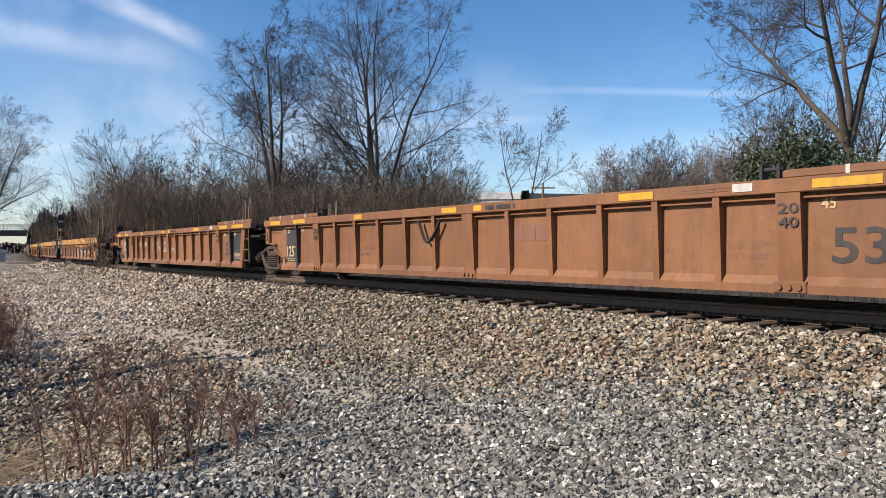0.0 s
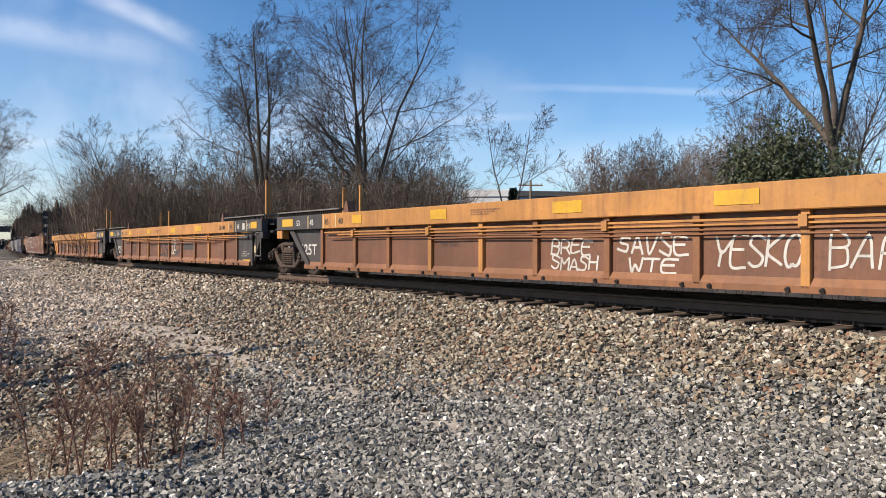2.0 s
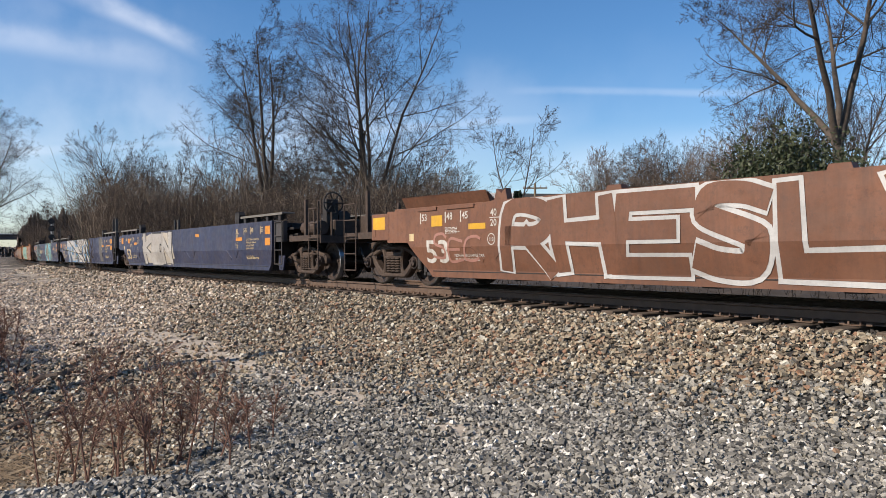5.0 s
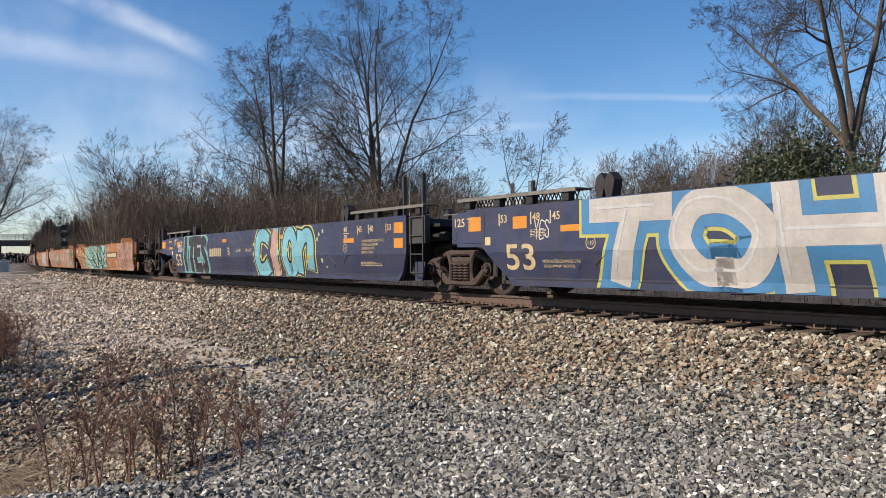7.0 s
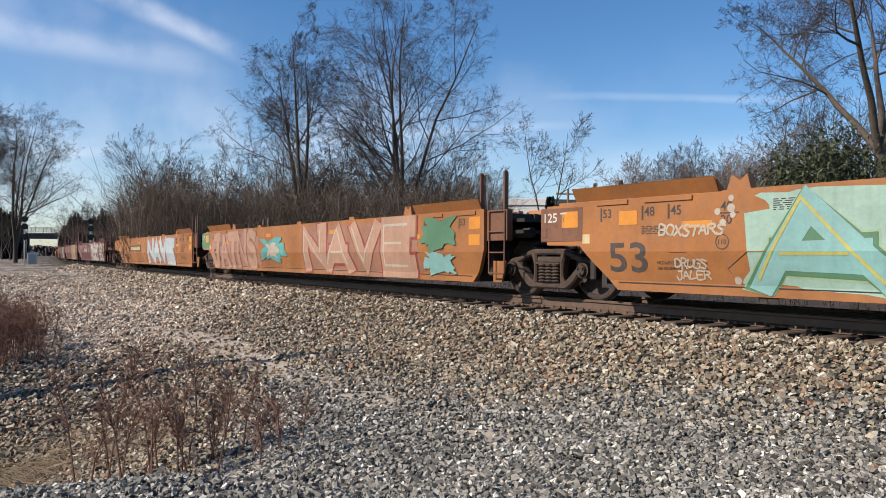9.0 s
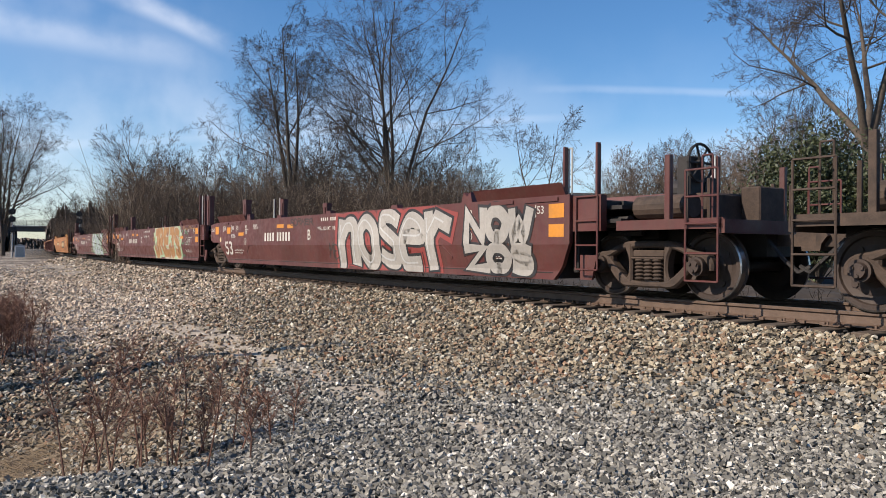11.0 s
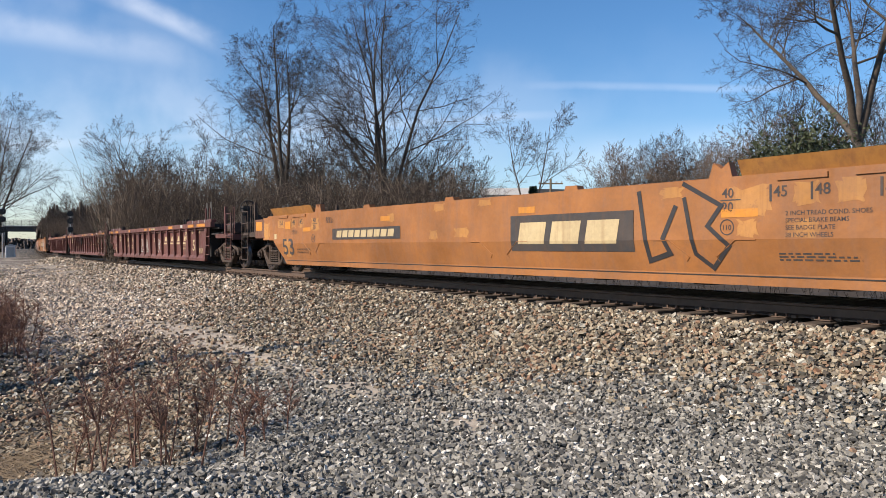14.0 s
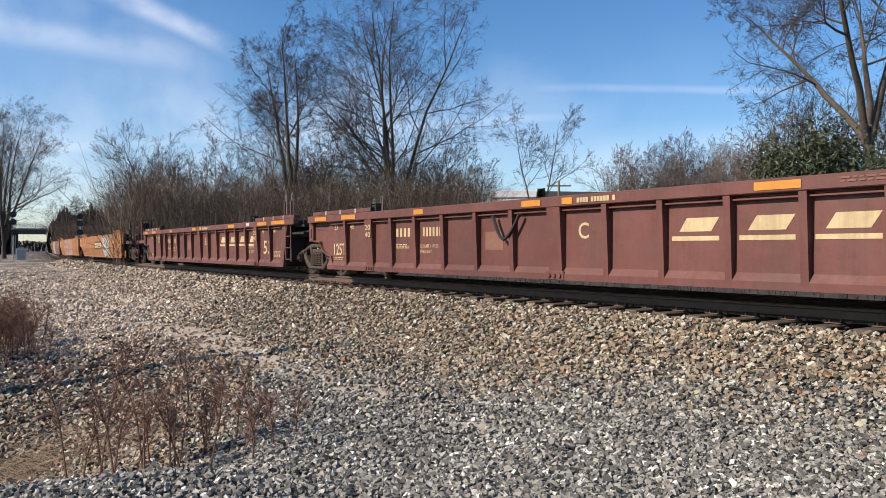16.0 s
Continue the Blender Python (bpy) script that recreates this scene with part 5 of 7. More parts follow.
    on_side("placard", car, "chord", [(rect(8.27, 8.42, 0.56, 0.75), QUAD, 0, 0)], M_CREAM, -0.095)
    words(car, "deep", ("CAR EQUIPPED WITH", "NON METALLIC C.P. LINER", "DO NOT LUBE C.P."), 7.3, 0.56, 0.035, M_WHITE, 0.018)
    words(car, "deep", ("LD LMT", "PER UNIT"), -2.4, 0.85, 0.09, M_INK)
    on_side("placard", car, "chord", [(rect(7.45, 7.95, 0.30, 0.36), QUAD, 0, 0)], M_YELLOW, -0.095)
    finish_car(car, trucks, ends, P_RUSTY, -1)
    return car


def M_CHAR(dark):
    return P_CHAR if dark else P_YELLOW


def finish_car(car, trucks, ends, paint, _):
    """Trucks at the given ends, couplers and brake gear on coupled ends, joint castings on shared trucks."""
    half_span, front, rear = trucks
    if rear:
        add_truck(car, -half_span, 0.885)
    if front:
        add_truck(car, half_span, 0.885)
    for end, kind in ((1, ends[0]), (-1, ends[1])):
        bm = bmesh.new()
        a, b = sorted((end * 8.30, end * 8.42))
        box(bm, a, b, -1.3, 1.3, 0.34, 1.5, 0.02)
        for y in (-0.9, -0.3, 0.3, 0.9):
            box(bm, a - 0.04, b + 0.04, y - 0.04, y + 0.04, 0.34, 1.5)
        part("end_bulkhead", bm, M_DARK, car)
        bm = bmesh.new()
        a, b = sorted((end * 8.42, end * 9.3))
        box(bm, a, b, -1.28, 1.28, 1.30, 1.36)
        box(bm, a, b, -0.5, 0.5, 0.7, 1.3, 0.03)
        for y in (-1.1, 1.1):
            rod(bm, (a, y, 1.12), (b, y, 1.12), 0.09, seg=10)
            rod(bm, (a + 0.2, y * 0.75, 0.95), (b, y * 0.75, 0.95), 0.04, seg=8)
        part("end_gear", bm, M_DARK, car, "grimy brake gear between the units")
        if kind == "coupled":
            bm = bmesh.new()
            a, b = sorted((end * 9.35, end * 10.3))
            box(bm, a, b, -0.62, 0.62, 1.10, 1.52, 0.03)
            rod(bm, (a, -0.95, 1.32), (b, -0.95, 1.32), 0.17, seg=14)
            rod(bm, (a, 0.95, 1.32), (b, 0.95, 1.32), 0.17, seg=14)
            for y in (-1.22, -0.75, 0.75, 1.22):
                rod(bm, (end * 10.4, y, 1.1), (end * 10.4, y, 1.7), 0.03, seg=6)
            box(bm, min(end * 10.3, end * 10.62), max(end * 10.3, end * 10.62), 0.1, 0.7, 1.1, 1.62, 0.02)
            part("air_reservoir", bm, M_CAST, car, "rusty air tanks and valves on the end platform")
            coupler(car, end, 11.35, M_DARK if paint in (P_BLUE, P_RUSTY) else paint)
        else:
            bm = bmesh.new()
            a, b = sorted((end * 9.2, end * 9.62))
            box(bm, a, b, -0.42, 0.42, 0.84, 1.12, 0.03)
            part("joint_casting", bm, M_CAST, car)
    if ends[0] == "coupled":
        hand_brake(car, 10.1, -0.55, 1.95, M_DARK)

# ---------------------------------------------------------------- the train
SPEED = 22.337
TRAIN = []     # (car, distance of its front truck and of its rear truck along the line at the start)


def add(car, a, b):
    TRAIN.append((car, a, b))
    return car


def span(a, b, front, rear):
    return ((b - a) / 2, front, rear)


C_TEAL, C_MINT, C_WHITE, C_SKY = spray((0.12, 0.46, 0.44)), spray((0.42, 0.66, 0.55)), spray((0.72, 0.72, 0.70)), spray((0.06, 0.28, 0.55))
C_CREAM, C_BLACK, C_RED, C_YEL = spray((0.62, 0.55, 0.44)), spray((0.02, 0.02, 0.024)), spray((0.38, 0.06, 0.05)), spray((0.66, 0.62, 0.16))
C_PINK, C_GREEN, C_PALE, C_BROWN = spray((0.50, 0.24, 0.18)), spray((0.10, 0.28, 0.15)), spray((0.54, 0.63, 0.65)), spray((0.42, 0.20, 0.12))
C_CHALK, C_AQUA, C_PEACH, C_STRAW = spray((0.66, 0.62, 0.56)), spray((0.30, 0.62, 0.60)), spray((0.56, 0.33, 0.22)), spray((0.70, 0.62, 0.30))
C_GREYW, C_LIME, C_OCHRE = spray((0.55, 0.52, 0.47)), spray((0.42, 0.62, 0.36)), spray((0.48, 0.24, 0.08))


def numbers(car, kind, x, z, high, width, n1, n2, mat, lift=0.004):
    """Reporting marks as blocks."""
    w = width / (n1 + n2 + 0.7)
    for k in range(n1 + n2):
        a = x + (k + (0.7 if k >= n1 else 0.0)) * w
        patch(car, kind, a, a + 0.58 * w, z, z + high, mat, "lettering_bar", lift)


def board(car, x0, x1, z0, z1, blocks, lean=True):
    """A black painted board with cream blocks for the owner's mark."""
    shapes = [(rect(x0, x1, z0, z1), QUAD, 0, 0)]
    w = (x1 - x0) * 0.86 / blocks
    for k in range(blocks):
        a = x0 + (x1 - x0) * 0.07 + k * w
        h = z1 - z0
        co = rect(a, a + w * 0.82, z0 + 0.2 * h, z1 - 0.2 * h)
        co[2:, 0] += 0.12 * h
        shapes.append((co, QUAD, 1, 0.003))
    on_side("name_board", car, "smooth", shapes, [M_INK, M_CREAM], 0.006, "black board with cream marks")


G1, G2, G3, G4 = "orange ribbed well-car set", "yellow-topped well-car set", "navy well-car set", "orange smooth-sided well-car set"
G5, G6 = "maroon well-car set", "red ribbed well-car set"

u = add(ribbed_car(P_ORANGE, span(-12.38, 6.87, True, True), ("joint", "joint"), "weathered orange-brown ribbed container well car on rails", G1, hose=True), -12.38, 6.87)
bars(u, "ribbed", 1.15, 0.86, 0.26, [0.24, 0.24, 0.24], M_FAINT, label="faded block marks")
u = add(ribbed_car(P_ORANGE, span(6.87, 26.17, False, True), ("joint", "coupled"), "weathered orange-brown ribbed well car with white scrawls", G1), 6.87, 26.17)
scrawl(u, "ribbed", "ROEK", -8.05, -7.25, 0.72, 1.12, M_WHITE, 0.045, 3, 0.009)
scrawl(u, "ribbed", "nZAC", -2.7, -1.15, 0.68, 1.05, M_WHITE, 0.03, 4)
on_side("graffiti", u, "ribbed", [(*ribbon(eased(np.array([(-1.5, 0.72), (-0.9, 0.69), (-0.3, 0.74), (0.1, 0.72), (0.55, 0.78), (0.6, 0.64)])), 0.035), 0, 0)], M_WHITE, 0.006)
scrawl(u, "ribbed", "O", -0.85, -0.6, 0.72, 1.1, M_WHITE, 0.03, 5)
numbers(u, "ribbed", -5.0, 0.92, 0.15, 1.3, 4, 6, M_CREAM)

u = add(deep_car(span(30.4, 49.68, True, True), ("coupled", "joint"), "rust-brown well car with yellow top chord and white scrawls", G2, False, True), 30.4, 49.68)
scrawl(u, "deep", "BREE", 0.46, 1.3, 0.6, 0.84, M_WHITE, 0.03, 21)
scrawl(u, "deep", "SMASH", 0.46, 1.42, 0.34, 0.58, M_WHITE, 0.03, 22)
scrawl(u, "deep", "SAVSE", 1.78, 2.95, 0.6, 0.9, M_WHITE, 0.035, 23)
scrawl(u, "deep", "WTE", 1.95, 2.8, 0.34, 0.6, M_WHITE, 0.035, 24)
scrawl(u, "deep", "YESKO", 3.32, 4.48, 0.45, 0.88, M_WHITE, 0.035, 25)
scrawl(u, "deep", "BARE", 4.75, 5.85, 0.42, 0.86, M_WHITE, 0.03, 26)
letters(u, "deep", "125T", -8.15, 0.52, 0.26, M_WHITE, 0.8)
u = add(deep_car(span(49.68, 69.08, False, True), ("joint", "joint"), "rust-brown well car with yellow top chord and charcoal ends", G2, True, True), 49.68, 69.08)
scrawl(u, "deep", "Ce", 0.46, 0.86, 0.55, 1.02, M_WHITE, 0.05, 31)
on_side("graffiti", u, "deep", [(*ribbon(np.array([(0.2, 0.5), (0.75, 0.47)]), 0.03), 0, 0)], M_WHITE, 0.006)
scrawl(u, "deep", "SS", -1.2, -0.15, 0.38, 1.0, M_INK, 0.09, 32)
scrawl(u, "deep", "D", 0.72, 1.35, 0.42, 0.98, M_INK, 0.14, 33, 0.004)
patch(u, "deep", 1.75, 3.0, 0.62, 0.84, M_INK, "painted_panel")
letters(u, "deep", "53", -5.4, 0.5, 0.42, M_INK, 0.62)
letters(u, "deep", "125T", -7.95, 0.45, 0.3, M_WHITE, 0.85)
scrawl(u, "deep", "DEO", -3.9, -2.0, 0.4, 0.95, M_FAINT, 0.08, 34)
u = add(deep_car(span(69.08, 88.38, False, True), ("joint", "coupled"), "rust-brown well car with yellow top chord and one charcoal end", G2, True, False), 69.08, 88.38)
letters(u, "deep", "53", 0.55, 0.45, 0.42, M_INK, 0.6)
letters(u, "deep", "121", -3.45, 0.55, 0.2, M_WHITE, 0.42)
patch(u, "deep", -5.45, -3.85, 0.52, 0.74, M_INK, "painted_panel")
words(u, "deep", ("LD. LMT.          PER UNIT",), -2.4, 0.6, 0.1, M_INK)
scrawl(u, "chord", "LIMOR", -3.3, -1.7, 1.18, 1.42, M_FAINT, 0.03, 36)
scrawl(u, "chord", "MAK", -5.9, -4.6, 1.18, 1.42, M_FAINT, 0.05, 35)

u = add(smooth_car(P_RUSTY, span(92.47, 111.75, True, True), ("coupled", "coupled"), "rust-brown smooth well car covered in white sprayed outlines", "", M_WHITE, M_YELLOW), 92.47, 111.75)
piece(u, "smooth", "RHESLV", -5.6, 1.6, 0.3, 1.5, None, P_RUSTY, C_WHITE, None, 40, "white sprayed letter outlines", None, 0.22)
piece(u, "smooth", "ONE", 2.0, 7.6, 0.26, 1.54, None, P_RUSTY, C_WHITE, None, 41, "large white sprayed letter outlines", None, 0.26)
scrawl(u, "smooth", "SEC", -7.6, -6.2, 0.5, 1.0, C_PINK, 0.05, 42)

u = add(smooth_car(P_BLUE, span(115.85, 135.1, True, True), ("coupled", "joint"), "grimy navy smooth well car with a cream sprayed piece", G3, M_CREAM, M_AMBER), 115.85, 135.1)
piece(u, "smooth", "KEN", -4.9, -1.0, 0.28, 1.5, C_CREAM, C_GREYW, C_BLACK, None, 51, "cream and grey sprayed letters")
u = add(smooth_car(P_BLUE, span(135.1, 154.4, False, True), ("joint", "joint"), "grimy navy smooth well car with a white and blue sprayed piece", G3, M_CREAM, M_AMBER, 2.35), 135.1, 154.4)
piece(u, "smooth", "TOHER", -6.0, 1.55, 0.24, 1.54, None, C_CHALK, C_SKY, None, 52, "large white and blue sprayed letters", C_YEL, 0.23, C_WHITE, 0.21, 0.16)
for k, word in enumerate(("ERBS", "YETI", "KANE")):
    scrawl(u, "smooth", word, 1.25, 1.95, 1.3 - 0.2 * k, 1.46 - 0.2 * k, C_YEL, 0.03, 53 + k)
patch(u, "smooth", 5.0, 5.75, 0.34, 1.52, P_GREY, "painted_panel", 0.003, "grey repainted panel")
patch(u, "smooth", 7.0, 7.9, 1.08, 1.14, M_AMBER)
scrawl(u, "smooth", "YES", -7.1, -6.75, 0.98, 1.3, M_WHITE, 0.02, 57)
u = add(smooth_car(P_BLUE, span(154.4, 173.67, False, True), ("joint", "coupled"), "grimy navy smooth well car with turquoise sprayed letters", G3, M_CREAM, M_AMBER, 2.35), 154.4, 173.67)
piece(u, "smooth", "ITES", -6.9, -4.1, 0.24, 1.54, None, C_BLACK, C_PALE, None, 54, "black sprayed letters with pale outlines on teal", C_TEAL, 0.44, None, 0.14, 0.035)
drops(u, "smooth", -6.5, -4.3, 0.26, 0.34, spray((0.75, 0.2, 0.06)), 5, 12)
scrawl(u, "smooth", "CULT", -7.5, -7.0, 1.0, 1.24, M_WHITE, 0.035, 58)
scrawl(u, "smooth", "HAMTY", -7.98, -7.5, 1.38, 1.5, M_WHITE, 0.012, 59)
patch(u, "smooth", -8.7, -8.2, 1.1, 1.18, M_AMBER)
patch(u, "smooth", -8.75, -8.35, 1.36, 1.42, M_AMBER)
numbers(u, "smooth", -4.0, 0.80, 0.26, 1.35, 0, 6, M_CREAM)
letters(u, "smooth", "B", -2.08, 0.83, 0.24, M_CREAM)
words(u, "smooth", ("LD LMT          PER UNIT",), -1.34, 0.92, 0.09, M_CREAM)
piece(u, "smooth", "CiOn", 0.35, 4.15, 0.25, 1.54, None, spray((0.22, 0.56, 0.66)), C_BLACK, C_YEL, 55, "turquoise sprayed letters outlined in black", C_YEL, 0.34, None, 0.1)
on_side("letter_fill", u, "smooth", [(*ribbon(np.array([(1.75, 0.25), (1.6, 0.9), (1.75, 1.3)]), 0.36), 0, 0)], spray((0.62, 0.36, 0.30)), 0.0185)
drops(u, "smooth", 0.05, 0.3, 0.3, 1.5, C_YEL, 4, 13)
drops(u, "smooth", 4.3, 4.9, 0.4, 1.5, C_LIME, 5, 14)
patch(u, "smooth", 3.45, 4.15, 1.36, 1.5, C_SKY, "painted_panel")

u = add(smooth_car(P_GOLD, span(177.97, 197.2, True, True), ("coupled", "joint"), "orange smooth well car with mint and red sprayed pieces", G4, M_INK, M_AMBER, 0.0, P_RUSTY), 177.97, 197.2)
piece(u, "smooth", "AEMK", -5.5, 1.5, 0.24, 1.54, C_MINT, C_AQUA, C_GREEN, None, 61, "mint and aqua sprayed letters with green edges", C_LIME, 0.19, C_YEL, 0.08)
board(u, 1.79, 4.72, 0.82, 1.12, 9)
scrawl(u, "smooth", "TBOL", 4.0, 4.8, 0.32, 0.7, C_CREAM, 0.05, 66)
scrawl(u, "smooth", "TOPAZ", 1.9, 2.6, 0.5, 0.66, C_CREAM, 0.022, 67)
scrawl(u, "smooth", "HOENSE", 1.75, 2.7, 1.2, 1.42, C_CREAM, 0.022, 68)
scrawl(u, "smooth", "BOXSTARS", -6.9, -5.85, 0.98, 1.14, C_CREAM, 0.03, 69)
scrawl(u, "smooth", "DRUGS", -6.65, -6.15, 0.55, 0.68, C_CREAM, 0.022, 70)
scrawl(u, "smooth", "JALER", -6.65, -6.1, 0.4, 0.53, C_CREAM, 0.022, 71)
drops(u, "smooth", -6.2, -5.7, 0.4, 1.45, C_CREAM, 7, 15)
piece(u, "smooth", "TMASB", 4.85, 8.3, 0.24, 1.54, None, C_PINK, C_CREAM, C_RED, 62, "pink sprayed letters with cream outlines", None, 0.26)
u = add(smooth_car(P_GOLD, span(197.2, 216.5, False, True), ("joint", "joint"), "orange smooth well car with brown block letters and green paint", G4, M_INK, M_AMBER, 2.2, C_GREEN), 197.2, 216.5)
piece(u, "smooth", "JATNS", -8.0, -3.4, 0.26, 1.5, C_PINK, C_PEACH, C_BROWN, None, 63, "brown sprayed block letters", None, 0.3)
piece(u, "smooth", "NAVE", 0.2, 6.1, 0.24, 1.53, C_BROWN, C_PEACH, C_RED, None, 64, "peach sprayed block letters on brown", None, 0.30, C_CREAM)
for k, (xa, xb, za, zb, mat) in enumerate(((6.2, 7.65, 0.78, 1.53, C_GREEN), (6.3, 7.6, 0.3, 0.8, C_AQUA), (-3.2, -0.9, 0.45, 1.3, C_TEAL), (-2.6, -1.5, 0.6, 1.1, C_CREAM))):
    on_side("paint_field", u, "smooth", [(*blob(random.Random(5 + k), xa, xb, za, zb, 30, 0.35, 0.5), 0, 0.003 * (k % 2))], mat, 0.019)
u = add(smooth_car(P_GOLD, span(216.5, 235.6, False, True), ("joint", "coupled"), "orange smooth well car with pale sprayed letters", G4, M_INK, M_AMBER, 2.2), 216.5, 235.6)
piece(u, "smooth", "NAVE", -0.2, 5.4, 0.3, 1.45, C_PINK, C_PALE, C_BROWN, None, 65, "pale sprayed block letters")
board(u, -4.75, -1.9, 0.86, 1.16, 9)

MAROON = dict(ink=M_CREAM, accent=M_AMBER)


def maroon_marks(car, x, letter, lx, big):
    numbers(car, "smooth", x, 0.90, big, 1.95, 4, 5, M_WHITE)
    letters(car, "smooth", letter, lx, 0.92, 0.26, M_WHITE)
    numbers(car, "smooth", lx + 0.8, 1.38, 0.08, 1.1, 4, 5, M_WHITE)
    words(car, "smooth", ("WELL LD LMT  118,000",), lx + 0.6, 1.14, 0.1, M_WHITE)
    patch(car, "smooth", lx - 2.1, lx - 1.6, 1.26, 1.36, M_AMBER)


def tall_frame(car, x, top=2.52):
    """A tall paired guide frame standing on the side."""
    for side in (-1, 1):
        bm = bmesh.new()
        slab(bm, x - 0.16, x - 0.02, side, 1.28, 1.46, 1.5, top - 0.02, 0.01)
        slab(bm, x + 0.06, x + 0.12, side, 1.28, 1.46, 1.5, top - 0.02, 0.01)
        slab(bm, x - 0.16, x + 0.14, side, 1.27, 1.47, top - 0.14, top)
        part("guide_frame", bm, P_MAROON, car)
        bm = bmesh.new()
        slab(bm, x - 0.13, x - 0.04, side, 1.46, 1.465, top - 0.12, top - 0.03)
        part("reflector", bm, M_YELLOW, car)


u = add(smooth_car(P_MAROON, span(239.5, 258.7, True, True), ("coupled", "joint"), "maroon smooth well car with a red and white sprayed piece", G5, M_WHITE, M_AMBER, 2.3), 239.5, 258.7)
maroon_marks(u, -4.28, "B", -1.25, 0.24)
piece(u, "smooth", "noSer", 0.6, 5.3, 0.24, 1.54, None, C_GREYW, C_BLACK, None, 71, "grey sprayed letters edged in black and red", C_RED, 0.33, C_WHITE, 0.15)
scrawl(u, "smooth", "SORMER", -2.4, -0.9, 1.3, 1.48, M_INK, 0.03, 77)
scrawl(u, "smooth", "MEX", 0.0, 0.7, 0.42, 0.85, M_INK, 0.03, 78)
piece(u, "smooth", "NOW", 5.7, 7.6, 0.8, 1.45, None, C_GREYW, C_BLACK, None, 75, "grey sprayed letters")
piece(u, "smooth", "ZOS", 5.7, 7.6, 0.28, 0.8, None, C_GREYW, C_BLACK, None, 76, "grey sprayed letters")
tall_frame(u, -9.85)
tall_frame(u, -6.15, 2.2)
u = add(smooth_car(P_MAROON, span(258.7, 278.0, False, True), ("joint", "joint"), "maroon smooth well car with a yellow and brown sprayed piece", G5, M_WHITE, M_AMBER, 2.6), 258.7, 278.0)
maroon_marks(u, -4.35, "C", -1.55, 0.2)
piece(u, "smooth", "JREJS", 1.35, 5.75, 0.26, 1.52, spray((0.50, 0.64, 0.40)), C_OCHRE, C_CREAM, C_BROWN, 72, "ochre sprayed letters on pale yellow-green", C_LIME, 0.33, None, 0.2)
drops(u, "smooth", 5.9, 6.9, 0.35, 1.45, C_GREEN, 12, 16)
scrawl(u, "smooth", "ENS", 1.05, 1.5, 1.0, 1.15, C_OCHRE, 0.025, 79)
scrawl(u, "smooth", "DUD", 5.2, 5.8, 0.95, 1.15, C_OCHRE, 0.03, 80)
scrawl(u, "smooth", "ENOEKOROEZ", 6.3, 8.0, 1.4, 1.52, C_OCHRE, 0.025, 81)
tall_frame(u, -9.1)
tall_frame(u, -4.2, 2.2)
u = add(smooth_car(P_MAROON, span(278.0, 297.0, False, True), ("joint", "coupled"), "maroon smooth well car with silver sprayed letters", G5, M_WHITE, M_AMBER, 2.5), 278.0, 297.0)
maroon_marks(u, -4.3, "A", -1.5, 0.2)
piece(u, "smooth", "ROUAZ", 1.95, 6.0, 0.25, 1.53, None, C_PALE, C_BLACK, None, 73, "silver sprayed letters with green halo", C_LIME, 0.31, C_WHITE, 0.17)
drops(u, "smooth", 1.7, 6.2, 1.3, 1.5, C_LIME, 9, 17)
drops(u, "smooth", 5.7, 6.2, 0.7, 1.4, C_LIME, 7, 18)
scrawl(u, "smooth", "ROVAS", 6.15, 7.4, 0.36, 0.52, C_LIME, 0.03, 74)
scrawl(u, "smooth", "IN THAT ORDER", 0.45, 1.6, 0.56, 0.68, C_LIME, 0.014, 75)
scrawl(u, "smooth", "PAINT EAT", 0.75, 1.9, 0.36, 0.5, C_LIME, 0.018, 76)
tall_frame(u, -8.45)
notice = words(u, "chord", ("S-2054-11 REEFER CLEARANCE",), -8.35, 1.6, 0.075, M_WHITE)
for v in notice.data.vertices:
    v.co.y = -(1.466 + 0.1 * (v.co.z - 1.545) / 0.195)

u = add(smooth_car(P_GOLD, span(301.2, 320.07, True, True), ("coupled", "coupled"), "golden orange smooth well car with black name boards", "", M_INK, M_AMBER, 2.2, P_RUSTY, P_YELLOW), 301.2, 320.07)
board(u, -4.85, -1.8, 0.86, 1.12, 9)
board(u, 1.7, 4.35, 0.62, 1.2, 3)
on_side("graffiti", u, "smooth", [(*ribbon(np.array([(4.45, 1.42), (4.6, 0.5), (4.95, 0.6), (4.85, 0.8), (5.05, 1.2)]), 0.07), 0, 0),
                                  (*ribbon(np.array([(5.2, 1.5), (5.75, 1.2), (5.55, 0.95), (5.85, 0.7), (5.6, 0.42), (5.35, 0.6), (5.2, 1.3)]), 0.06), 0, 0.001)], C_BLACK, 0.006, "black sprayed outline")
